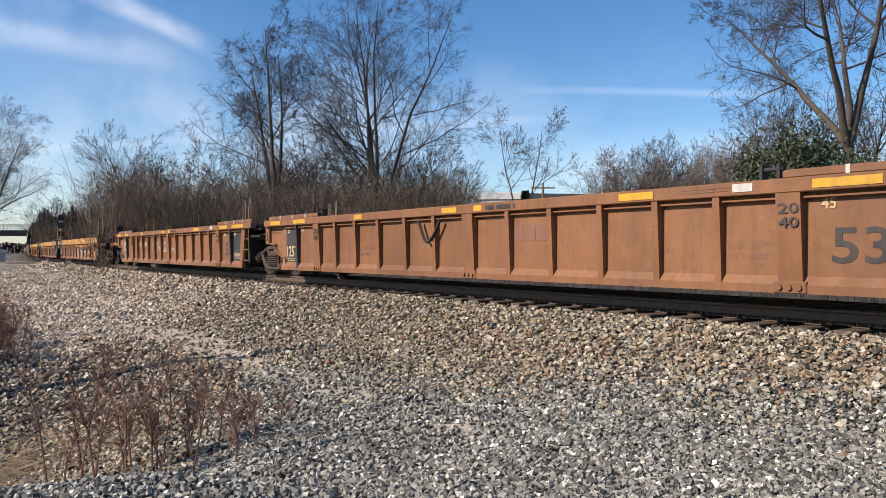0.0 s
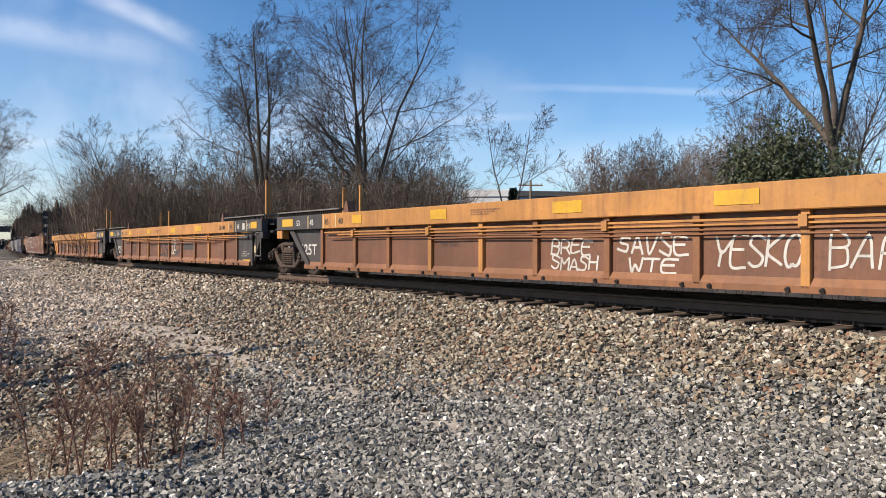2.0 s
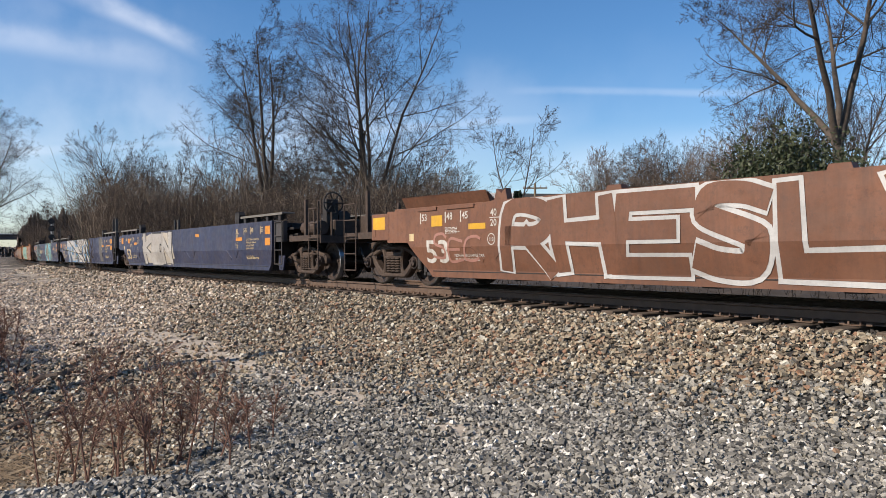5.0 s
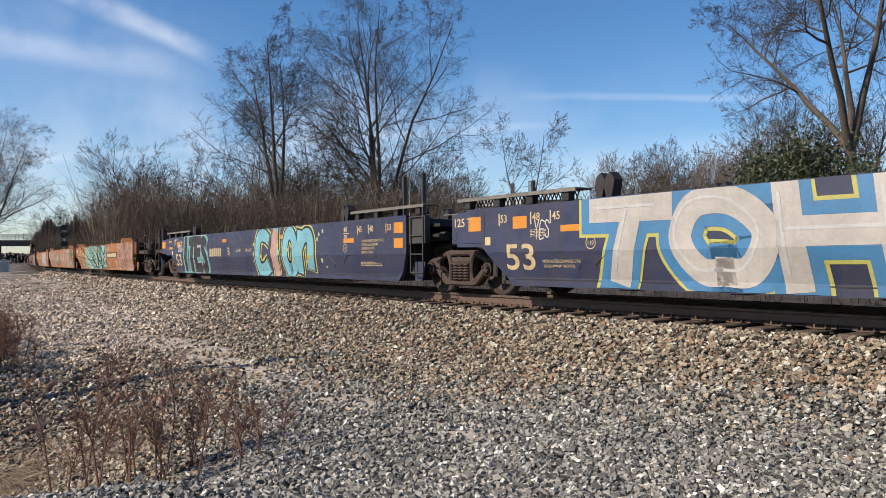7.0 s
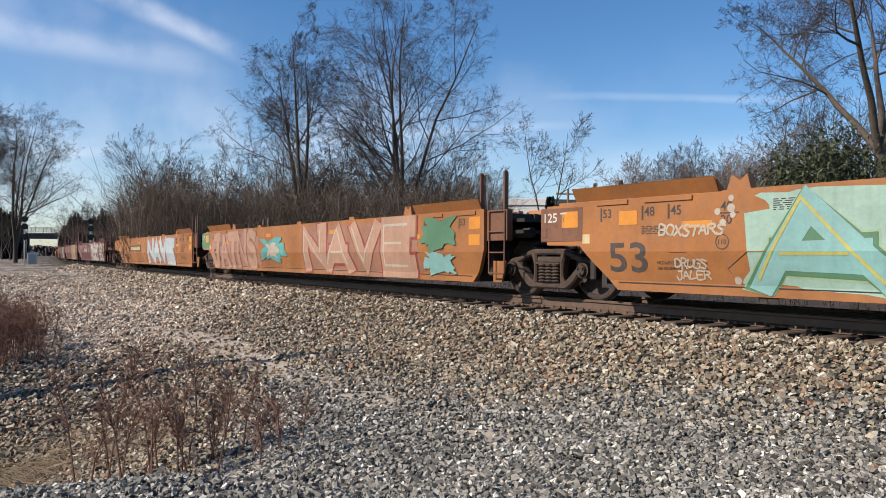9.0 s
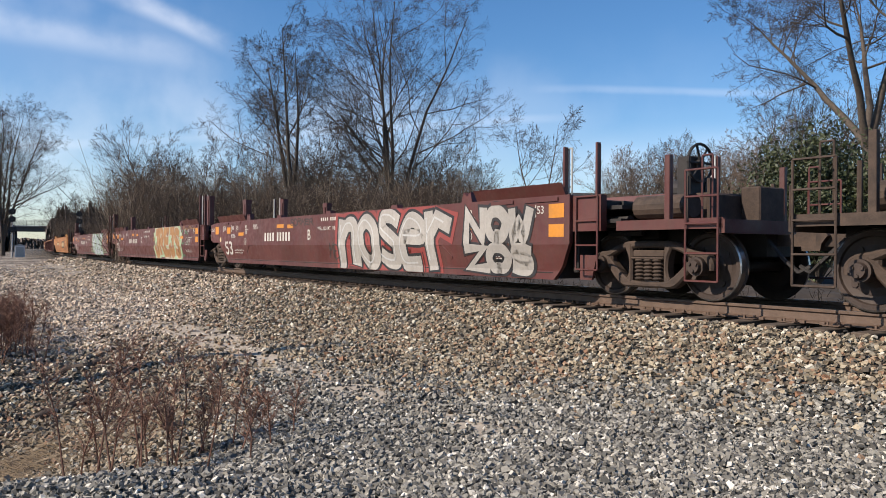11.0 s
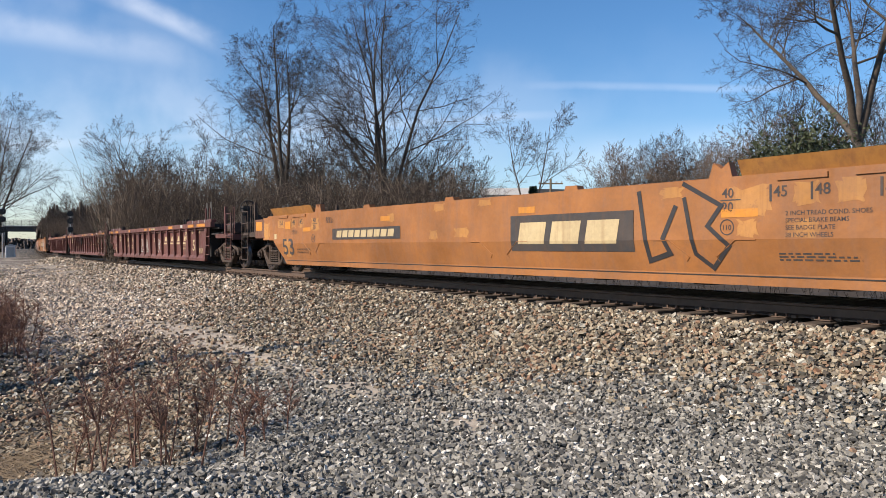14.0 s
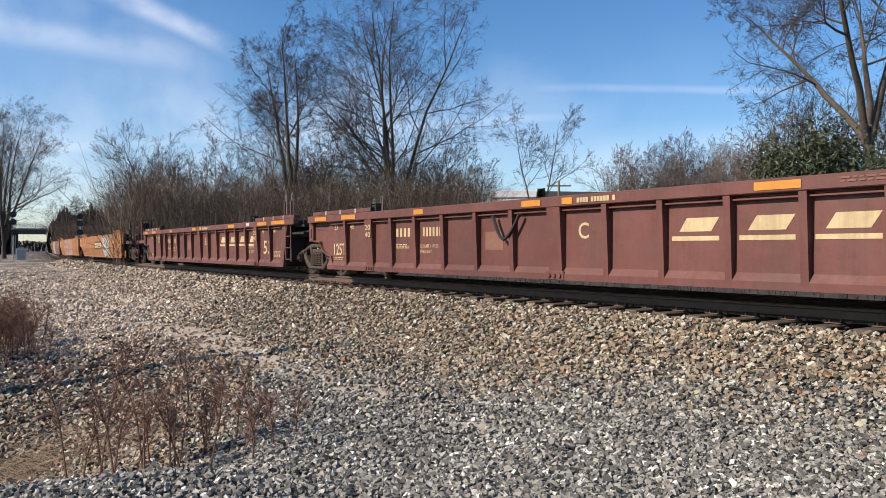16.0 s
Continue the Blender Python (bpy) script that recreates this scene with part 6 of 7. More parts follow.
for k, (x, z, w, h) in enumerate(((-8.9, 1.15, 0.5, 0.5), (-7.9, 1.3, 0.5, 0.25), (-7.1, 1.3, 0.35, 0.25), (-6.6, 1.3, 0.35, 0.25), (-5.8, 1.25, 0.5, 0.35), (-7.5, 0.68, 0.5, 0.55),
                                  (-2.2, 1.3, 0.3, 0.2), (-0.4, 1.44, 0.4, 0.16), (1.0, 1.46, 0.4, 0.12), (0.3, 0.95, 0.5, 0.2), (-0.6, 0.92, 0.3, 0.2), (6.15, 1.25, 0.6, 0.4), (6.85, 1.3, 0.35, 0.3),
                                  (7.35, 1.3, 0.35, 0.3), (6.1, 0.92, 0.3, 0.25), (6.8, 0.9, 0.45, 0.25), (5.0, 1.4, 0.4, 0.16), (7.9, 0.55, 0.4, 0.3))):
    on_side("touched_up_patch", u, "smooth", [(*blob(random.Random(k + 30), x - w / 2, x + w / 2, z - h / 2, z + h / 2, 22, 0.25), 0, 0)], P_YELLOW, 0.002)

for a, b, fr, rr, ends, ch in ((324.2, 343.2, True, True, ("coupled", "joint"), "A"), (343.2, 362.4, False, True, ("joint", "joint"), "C"),
                               (362.4, 381.6, False, True, ("joint", "coupled"), "B")):
    u = add(ribbed_car(P_RED, span(a, b, fr, rr), ends, "red-brown ribbed well car with cream lettering", G6, False, M_AMBER, ch == "C"), a, b)
    # owner's mark as leaning blocks with a rule under them
    for x in (2.35, 3.38, 4.36, 5.28):
        co = rect(x, x + 0.5, 0.92, 1.1)
        co[2:, 0] += 0.12
        on_side("owner_mark", u, "ribbed", [(co, QUAD, 0, 0), (rect(x - 0.12, x + 0.62, 0.80, 0.86), QUAD, 0, 0)], M_CREAM, 0.005)
    numbers(u, "ribbed", -5.0, 0.95, 0.18, 0.72, 4, 0, M_CREAM)
    numbers(u, "ribbed", -4.05, 0.95, 0.18, 0.8, 0, 6, M_CREAM)
    letters(u, "ribbed", ch, 0.45, 0.85, 0.25, M_CREAM)
    lines(u, "ribbed", -5.0, 0.78, 0.6, 3, M_CREAM)
    patch(u, "ribbed", -1.9, -1.4, 0.68, 1.0, M_FAINT, "placard")
    if ch == "A":
        for k, x in enumerate((-2.0, -0.95, 1.2)):
            scrawl(u, "ribbed", ("TES", "HOB", "SKY")[k], x, x + 0.7, 0.45, 1.05, M_WHITE, 0.03, 90 + k)

u = add(smooth_car(P_GOLD, span(385.7, 404.95, True, True), ("coupled", "joint"), "orange smooth well car with a grey sprayed piece", "tail well-car set", M_INK, M_AMBER), 385.7, 404.95)
board(u, -1.6, 1.4, 0.7, 1.2, 5)
piece(u, "smooth", "SK", 2.0, 4.0, 0.26, 1.5, C_PALE, C_GREYW, C_BLACK, None, 91, "faded sprayed letters")
u = add(smooth_car(P_GOLD, span(404.95, 424.2, False, True), ("joint", "joint"), "orange smooth well car with pale faded paint", "tail well-car set", M_INK, M_AMBER), 404.95, 424.2)
piece(u, "smooth", "OKAR", -4.0, 3.0, 0.26, 1.5, C_CREAM, C_PINK, C_CREAM, None, 92, "faded sprayed letters")
u = add(smooth_car(P_RUSTY, span(424.2, 443.4, False, True), ("joint", "coupled"), "rust-brown smooth well car at the tail of the train", "tail well-car set", M_CREAM, M_AMBER), 424.2, 443.4)
piece(u, "smooth", "TES", -3.0, 1.0, 0.26, 1.5, C_PALE, C_GREYW, C_BLACK, None, 93, "faded sprayed letters")

# ---------------------------------------------------------------- trees
def tubes(segs):
    """Branches as three- to six-sided tapered tubes: rows of start, end, two radii, sides."""
    verts, faces, n = [], [], 0
    for sides in sorted({s[4] for s in segs}):
        rows = [s for s in segs if s[4] == sides]
        a, b = np.array([r[0] for r in rows]), np.array([r[1] for r in rows])
        r0, r1 = np.array([r[2] for r in rows])[:, None, None], np.array([r[3] for r in rows])[:, None, None]
        d = b - a
        d /= np.linalg.norm(d, axis=1)[:, None] + 1e-9
        up = np.where(np.abs(d[:, 2:3]) > 0.9, np.array([[1.0, 0, 0]]), np.array([[0, 0, 1.0]]))
        e1 = np.cross(d, up)
        e1 /= np.linalg.norm(e1, axis=1)[:, None] + 1e-9
        e2 = np.cross(d, e1)
        w = 2 * np.pi * np.arange(sides) / sides
        ring = e1[:, None] * np.cos(w)[None, :, None] + e2[:, None] * np.sin(w)[None, :, None]
        v = np.concatenate([a[:, None] + ring * r0, b[:, None] + ring * r1], 1)
        k = np.arange(sides)
        q = np.stack([k, (k + 1) % sides, sides + (k + 1) % sides, sides + k], 1)
        faces.append((q[None] + (n + 2 * sides * np.arange(len(rows)))[:, None, None]).reshape(-1, 4))
        verts.append(v.reshape(-1, 3))
        n += 2 * sides * len(rows)
    return np.concatenate(verts), np.concatenate(faces)


def grow_tree(seed, height, trunk_r, forks=3, clear=0.22, spread_deg=38, levels=4, kids=(8, 7, 6, 4), droop=0.0, tilts=(0.12, 0.42)):
    """Segments of a bare tree, wood and twigs apart."""
    rng = np.random.default_rng(seed)
    wood, twig = [], []

    def side_way(d, deg):
        p = np.cross(d, rng.normal(0, 1, 3))
        p /= np.linalg.norm(p) + 1e-9
        t = radians(deg)
        v = d * math.cos(t) + p * math.sin(t)
        return v / np.linalg.norm(v)

    def branch(p, d, length, r, level):
        n = (9, 5, 3, 2, 1)[min(level, 4)]
        r_end = r * (0.12 if level == 0 else 0.25)
        pts = [p]
        ways = [d]
        for i in range(n):
            bend = rng.normal(0, (0.07, 0.13, 0.15, 0.16, 0.18)[min(level, 4)], 3)
            lift = np.array([0, 0, (0.02, 0.06, 0.06, 0.05 - droop, 0.03 - droop)[min(level, 4)]])
            d = d + bend + lift
            d = d / np.linalg.norm(d)
            q = p + d * length / n
            ra, rb = r + (r_end - r) * i / n, r + (r_end - r) * (i + 1) / n
            (wood if level < 2 else twig).append((p, q, max(ra, 0.0065), max(rb, 0.0045), (7, 5, 4, 3, 3)[min(level, 4)]))
            p = q
            pts.append(p)
            ways.append(d)
        if level >= levels:
            return
        start = clear if level == 0 else 0.18
        count = kids[level]
        for k in range(count):
            f = start + (1 - start) * (k + rng.uniform(0.1, 0.9)) / count
            i = min(int(f * n), n - 1)
            t = f * n - i
            at = pts[i] * (1 - t) + pts[i + 1] * t
            rr = (r + (r_end - r) * f) * rng.uniform(0.38, 0.6)
            ln = length * (1 - 0.6 * f) * rng.uniform(0.42, 0.72) * (1.08 if level > 1 else 1.0)
            branch(at, side_way(ways[i], rng.uniform(0.65, 1.25) * spread_deg), ln, rr, level + 1)

    if forks > 1:
        d0 = np.array([rng.normal(0, 0.04), rng.normal(0, 0.04), 1.0])
        base_h = height * clear * 0.8
        p1 = d0 * base_h
        wood.append((np.array([0, 0, -0.4]), np.array([0, 0, 0.25]), trunk_r * 1.45, trunk_r * 1.05, 8))
        wood.append((np.array([0, 0, 0.25]), p1, trunk_r * 1.05, trunk_r * 0.85, 8))
        for k in range(forks):
            a = 2 * math.pi * (k + rng.uniform(-0.2, 0.2)) / forks
            tilt = rng.uniform(*tilts)
            d = np.array([math.cos(a) * tilt, math.sin(a) * tilt, 1.0])
            branch(p1 - d0 * 0.1, d / np.linalg.norm(d), (height - base_h) * rng.uniform(0.85, 1.02), trunk_r * 0.62, 0)
    else:
        wood.append((np.array([0, 0, -0.4]), np.array([0, 0, 0.1]), trunk_r * 1.4, trunk_r * 1.02, 8))
        branch(np.array([0, 0, 0.05]), np.array([rng.normal(0, 0.03), rng.normal(0, 0.03), 1.0]), height, trunk_r, 0)
    return wood, twig


def build_tree(seed, height, trunk_r, label, twig_mat, **more):
    wood, twig = grow_tree(seed, height, trunk_r, **more)
    t = thing("tree", label, "tree")
    v, f = tubes(wood)
    mesh_arrays("trunk", v, f, M_BARK, t).data.shade_smooth()
    v, f = tubes(twig)
    mesh_arrays("crown", v, f, twig_mat, t, "bare crown of fine twigs")
    return t


def bearing(t_yaw_px, dist):
    """Place at a distance in the direction of a column of the first view."""
    a = math.atan((t_yaw_px - 784) / 1358.0)
    return dist * math.sin(a), dist * math.cos(a)


def stand(ob, x, y, turn=0, k=1.0, sink=0.05):
    ob.matrix_basis = pose(x, y, float(ground_z(x, y)[0]) - sink, 0, 0, turn) @ Matrix.Diagonal((k, k, k, 1))
    return ob


def plant(ob, x, y, turn, k):
    c = copy_thing(ob, pose(0, 0, 0))
    stand(c, x, y, turn, k)
    return c


big_a = build_tree(11, 17.5, 0.30, "tall bare deciduous tree rising over the treeline", M_TWIG, forks=3, clear=0.30, spread_deg=54, kids=(11, 9, 8, 5), tilts=(0.08, 0.26))
stand(big_a, *bearing(490, 58), 20)
big_b = build_tree(23, 19.0, 0.30, "tall many-stemmed bare tree above the treeline", M_TWIG, forks=5, clear=0.14, spread_deg=50, kids=(10, 9, 8, 5), tilts=(0.06, 0.30))
stand(big_b, *bearing(668, 58), 70)
big_r = build_tree(37, 17.0, 0.29, "large bare tree with heavy spreading limbs", M_TWIG, forks=4, clear=0.40, spread_deg=60, kids=(12, 10, 8, 5), tilts=(0.3, 0.75))
stand(big_r, *bearing(1508, 38), 130)
slim = build_tree(41, 9.5, 0.12, "slender bare tree standing clear of the thicket", M_TWIG, forks=2, clear=0.3, spread_deg=44, kids=(9, 7, 6, 3), tilts=(0.05, 0.25))
stand(slim, *bearing(925, 50), 0)
mid_a = build_tree(53, 9.0, 0.13, "bare deciduous tree in the thicket", M_TWIG, forks=3, clear=0.16, spread_deg=42, kids=(7, 5, 5, 3))
stand(mid_a, *bearing(350, 64), 30)
mid_b = build_tree(59, 8.5, 0.12, "bare tree with upswept twigs in the thicket", M_TWIG, forks=1, clear=0.2, spread_deg=40, kids=(18, 6, 5, 3))
stand(mid_b, *bearing(260, 66), 30)
pale = build_tree(61, 8.0, 0.11, "pale bare tree beyond the line", M_TWIG2, forks=3, clear=0.2, spread_deg=38, kids=(7, 5, 5, 3))
stand(pale, *bearing(1270, 60), 10)

rng = random.Random(8)
for k in range(120):
    px = 190 + 745 * (k + rng.random()) / 120
    if px > 812:
        continue
    d = rng.uniform(52, 82)
    plant((mid_a, mid_b, mid_a, pale)[k % 4], *bearing(px, d), rng.uniform(0, 360), rng.uniform(0.7, 1.25) * (0.82 if px < 430 else 0.98))
for px, d, k in ((1320, 44, 0.95), (1360, 47, 0.98), (1420, 52, 1.15), (1460, 50, 1.1), (1545, 50, 1.2), (1250, 64, 0.95), (1210, 66, 1.0), (1160, 68, 0.9), (1090, 58, 0.95), (1140, 62, 0.85), (1185, 60, 1.0), (1225, 56, 0.8), (1300, 58, 0.95), (1340, 52, 0.9), (1380, 50, 1.0), (1440, 46, 0.8), (1560, 46, 0.9), (1530, 60, 1.1), (1400, 64, 1.2)):
    plant(pale if k < 0.97 else mid_b, *bearing(px, d), rng.uniform(0, 360), k)
for k in range(34):
    plant((pale, mid_b, pale)[k % 3], *bearing(1052 + 275 * (k + rng.random()) / 34, rng.uniform(52, 72)), rng.uniform(0, 360), rng.uniform(0.68, 0.98))
# far left, by the road bridge, and outside the view on the open side
plant(big_b, *bearing(-30, 112), 200, 0.98)
plant(big_a, *bearing(-105, 100), 300, 1.1)
for px, d, k in ((68, 170, 1.2), (80, 170, 1.25), (95, 150, 1.1), (112, 130, 1.0), (130, 150, 1.15), (150, 140, 1.0), (175, 120, 0.95), (195, 110, 0.9), (215, 100, 0.85), (-40, 150, 1.1), (-70, 130, 1.0), (-55, 170, 1.3)):
    plant(mid_a if k > 1 else mid_b, *bearing(px, d), rng.uniform(0, 360), k)
for x, y, k in ((-24, 12, 0.8), (-33, 20, 0.9), (-40, 27, 0.9), (-22, -6, 0.8)):
    plant(mid_a, x, y, rng.uniform(0, 360), k * 1.5)


def conifer(x, y, height):
    t = thing("pine_tree", "dark green conifer among the bare trees", "tree")
    stand(t, x, y)
    wood = [(np.array([0, 0, -0.3]), np.array([0, 0, height]), 0.22, 0.02, 7)]
    v, f = tubes(wood)
    mesh_arrays("trunk", v, f, M_BARK, t)
    g = np.random.default_rng(5)
    segs = []
    for k in range(1500):
        h = g.uniform(0.12, 1.0)
        a = g.uniform(0, 2 * np.pi)
        reach = (1.02 - h) * height * 0.24 * g.uniform(0.4, 1.0)
        p = np.array([math.cos(a) * reach, math.sin(a) * reach, h * height - 0.25 * reach])
        d = np.array([math.cos(a + g.normal(0, 0.6)), math.sin(a + g.normal(0, 0.6)), g.uniform(-0.5, 0.3)])
        segs.append((p - d * 0.3, p + d * 0.35, 0.10, 0.02, 3))
    v, f = tubes(segs)
    mesh_arrays("crown", v, f, M_NEEDLE, t, "drooping dark needles")


conifer(*bearing(163, 118), 7.5)
conifer(*bearing(930, 66), 5.6)
conifer(*bearing(1160, 66), 5.2)


def thicket(name, count, place, tall, mat, label, seed, thick=0.02):
    """Undergrowth: countless leaning stems, each with a few side twigs."""
    g = np.random.default_rng(seed)
    segs = []
    xy = np.array([place(g) for _ in range(count)])
    zz = ground_z(xy[:, 0], xy[:, 1])
    for (x, y), z in zip(xy, zz):
        h = tall * g.uniform(0.45, 1.0)
        d = np.array([g.normal(0, 0.22), g.normal(0, 0.22), 1.0])
        p = np.array([x, y, z - 0.1])
        m = p + d * h * 0.55
        e = m + (d + np.array([g.normal(0, 0.25), g.normal(0, 0.25), 0])) * h * 0.45
        segs += [(p, m, thick, thick * 0.7, 3), (m, e, thick * 0.7, thick * 0.3, 3)]
        for _ in range(4):
            f = g.uniform(0.3, 1.0)
            q = p + (m - p) * f if f < 0.6 else m + (e - m) * (f - 0.3)
            w = np.array([g.normal(0, 0.7), g.normal(0, 0.7), g.uniform(0.1, 0.9)])
            segs.append((q, q + w * h * 0.28, thick * 0.5, thick * 0.2, 3))
    v, f = tubes(segs)
    return tagged(mesh_arrays(name, v, f, mat), label, "thicket", kind="stuff")


def band(lo, hi, near, far):
    return lambda g: bearing(g.uniform(lo, hi), g.uniform(near, far))


thicket("thicket", 5200, band(170, 825, 44, 68), 6.0, M_BRUSH, "dense brown leafless undergrowth along the line", 1, 0.016)
thicket("thicket", 1500, band(170, 825, 46, 72), 6.8, M_STEM, "pale leafless saplings among the undergrowth", 21, 0.02)
thicket("thicket", 700, band(1080, 1600, 44, 62), 5.0, M_STEM, "pale leafless saplings among the undergrowth", 22, 0.018)
thicket("thicket", 700, band(825, 1080, 44, 60), 2.6, M_BRUSH, "thin brown leafless undergrowth before the warehouse", 12, 0.014)
thicket("thicket", 2500, band(1080, 1600, 42, 60), 4.2, M_BRUSH, "dense brown leafless undergrowth along the line", 2, 0.02)
def far_verge(g):
    return on_track(g.uniform(-40, 70), g.uniform(-11, -4.2))


# weeds added to fill the gap below the cars with painted shade
thicket("dry_weeds", 2600, far_verge, 0.55, M_SHADE_WEED, "low dry weeds on the far side of the track, coloured dark as if shaded", 9, 0.012)
thicket("thicket", 900, band(66, 200, 118, 150), 6.0, M_BRUSH, "brown leafless undergrowth near the road bridge", 3, 0.03)


def woods(name, lo, hi, dist, tops, seed, step=2.0):
    """A far belt of bare woods: a ragged screen of crowns."""
    g = random.Random(seed)
    n = int((hi - lo) / step)
    rows = 7
    verts, faces, slow = [], [], 0.0
    for i in range(n + 1):
        px = lo + (hi - lo) * i / n
        slow = 0.6 * slow + 0.4 * g.uniform(-1, 1)
        top = np.interp(px, [t[0] for t in tops], [t[1] for t in tops]) * (0.95 + 0.16 * slow + g.uniform(-0.03, 0.03))
        for j in range(rows):
            d = dist + g.uniform(-3, 3) + j * 1.2
            x, y = bearing(px, d)
            verts.append((x, y, -1.0 + (top + 1.0) * j / (rows - 1)))
    for i in range(n):
        for j in range(rows - 1):
            a = i * rows + j
            faces.append((a, a + rows, a + rows + 1, a + 1))
    ob = mesh_arrays(name, np.array(verts), np.array(faces), M_WOODS)
    return tagged(ob, "distant belt of bare grey-brown woods", "woods", kind="structure")


woods("backdrop", 175, 1640, 84, [(175, 2.0), (250, 4.2), (380, 4.8), (600, 4.9), (850, 4.4), (1000, 3.2), (1080, 4.6), (1300, 5.2), (1640, 5.8)], 1)
woods("backdrop", -260, -4, 190, [(-260, 13), (-60, 12), (-25, 9), (-4, 5)], 2, 1.0)
woods("backdrop", 47, 215, 205, [(47, 6.0), (75, 11.5), (100, 9.5), (130, 12.0), (170, 11), (215, 12)], 3, 1.0)
woods("backdrop", -260, 260, 420, [(-260, 5), (260, 5)], 4, 2.0)


def evergreen_bush(x, y, width, high):
    """Broad-leaved evergreen: stems and many separate glossy leaves."""
    b = thing("evergreen_bush", "dense broad-leaved evergreen bush with glossy leaves", "bush")
    stand(b, x, y)
    g = np.random.default_rng(17)
    segs = []
    tips = []
    for k in range(70):
        d = np.array([g.normal(0, 0.45), g.normal(0, 0.45), 1.0])
        d /= np.linalg.norm(d)
        ln = high * g.uniform(0.6, 1.0)
        e = d * ln
        e[:2] *= width / high * 0.9
        segs.append((np.zeros(3), e, 0.03, 0.008, 3))
        tips.append(e)
    v, f = tubes(segs)
    mesh_arrays("stem_cluster", v, f, M_BARK, b)
    n = 24000
    c = np.array([tips[i] for i in g.integers(0, len(tips), n)]) * g.uniform(0.35, 1.03, (n, 1)) + g.normal(0, 0.28, (n, 3))
    c[:, 2] = np.maximum(c[:, 2], 0.1)
    a, t = g.normal(0, 1, (n, 3)), g.normal(0, 1, (n, 3))
    a /= np.linalg.norm(a, axis=1)[:, None]
    t = np.cross(a, t)
    t /= np.linalg.norm(t, axis=1)[:, None]
    ln, wd = g.uniform(0.07, 0.13, (n, 1)), g.uniform(0.028, 0.05, (n, 1))
    v = np.stack([c - a * ln, c + t * wd, c + a * ln, c - t * wd], 1).reshape(-1, 3)
    v[2::4] -= np.array([0, 0, 0.02])
    f = np.arange(4 * n).reshape(-1, 4)
    mesh_arrays("foliage", v, f, M_LEAF, b, "waxy dark green leaves")


evergreen_bush(*bearing(1415, 31), 4.3, 6.4)


# ---------------------------------------------------------------- buildings and railway furniture
def warehouse():
    h = thing("warehouse", "low white-walled building with a dark roof beyond the trees", "building")
    x, y = bearing(955, 76)
    h.matrix_basis = pose(x, y, 0.38, 0, 0, -8)
    bm = bmesh.new()
    box(bm, -6.5, 7.5, 0, 12, -1.5, 5.4, 0.05)
    part("wall", bm, M_WALL, h)
    bm = bmesh.new()
    box(bm, -6.6, -1.6, -0.1, 12.1, 5.4, 6.1, 0.03)
    part("parapet", bm, M_WALL, h, "white stepped parapet")
    bm = bmesh.new()
    prism(bm, [(-1.6, 5.4), (7.7, 5.4), (7.7, 5.75), (-1.6, 6.0)], -0.2, 12.2)
    part("roof", bm, M_ROOF, h, "dark sloping roof")
    for k in range(5):
        bm = bmesh.new()
        box(bm, -5.8 + k * 2.7, -4.4 + k * 2.7, -0.06, -0.004, 3.4, 4.6)
        part("window", bm, M_ROOF, h)


warehouse()


def utility_pole(x, y, high, label, arms=1):
    p = thing("utility_pole", label, "utility pole")
    stand(p, x, y)
    bm = bmesh.new()
    rod(bm, (0, 0, -0.3), (0, 0, high), 0.15, 0.10, 12)
    part("post", bm, M_DEAD, p)
    for k in range(arms):
        bm = bmesh.new()
        box(bm, -1.1, 1.1, -0.06, 0.06, high - 0.5 - k * 0.7, high - 0.38 - k * 0.7)
        part("crossarm", bm, M_DEAD, p)
        for d in (-1.0, -0.5, 0.5, 1.0):
            bm = bmesh.new()
            rod(bm, (d, 0, high - 0.38 - k * 0.7), (d, 0, high - 0.2 - k * 0.7), 0.05, 0.03, 8)
            part("insulator", bm, M_ALU, p)


utility_pole(*bearing(961, 70), 6.9, "wooden utility pole beyond the trees")
utility_pole(-13.2, 7.55, 8.9, "wooden utility pole that throws a long shadow over the verge", 0)


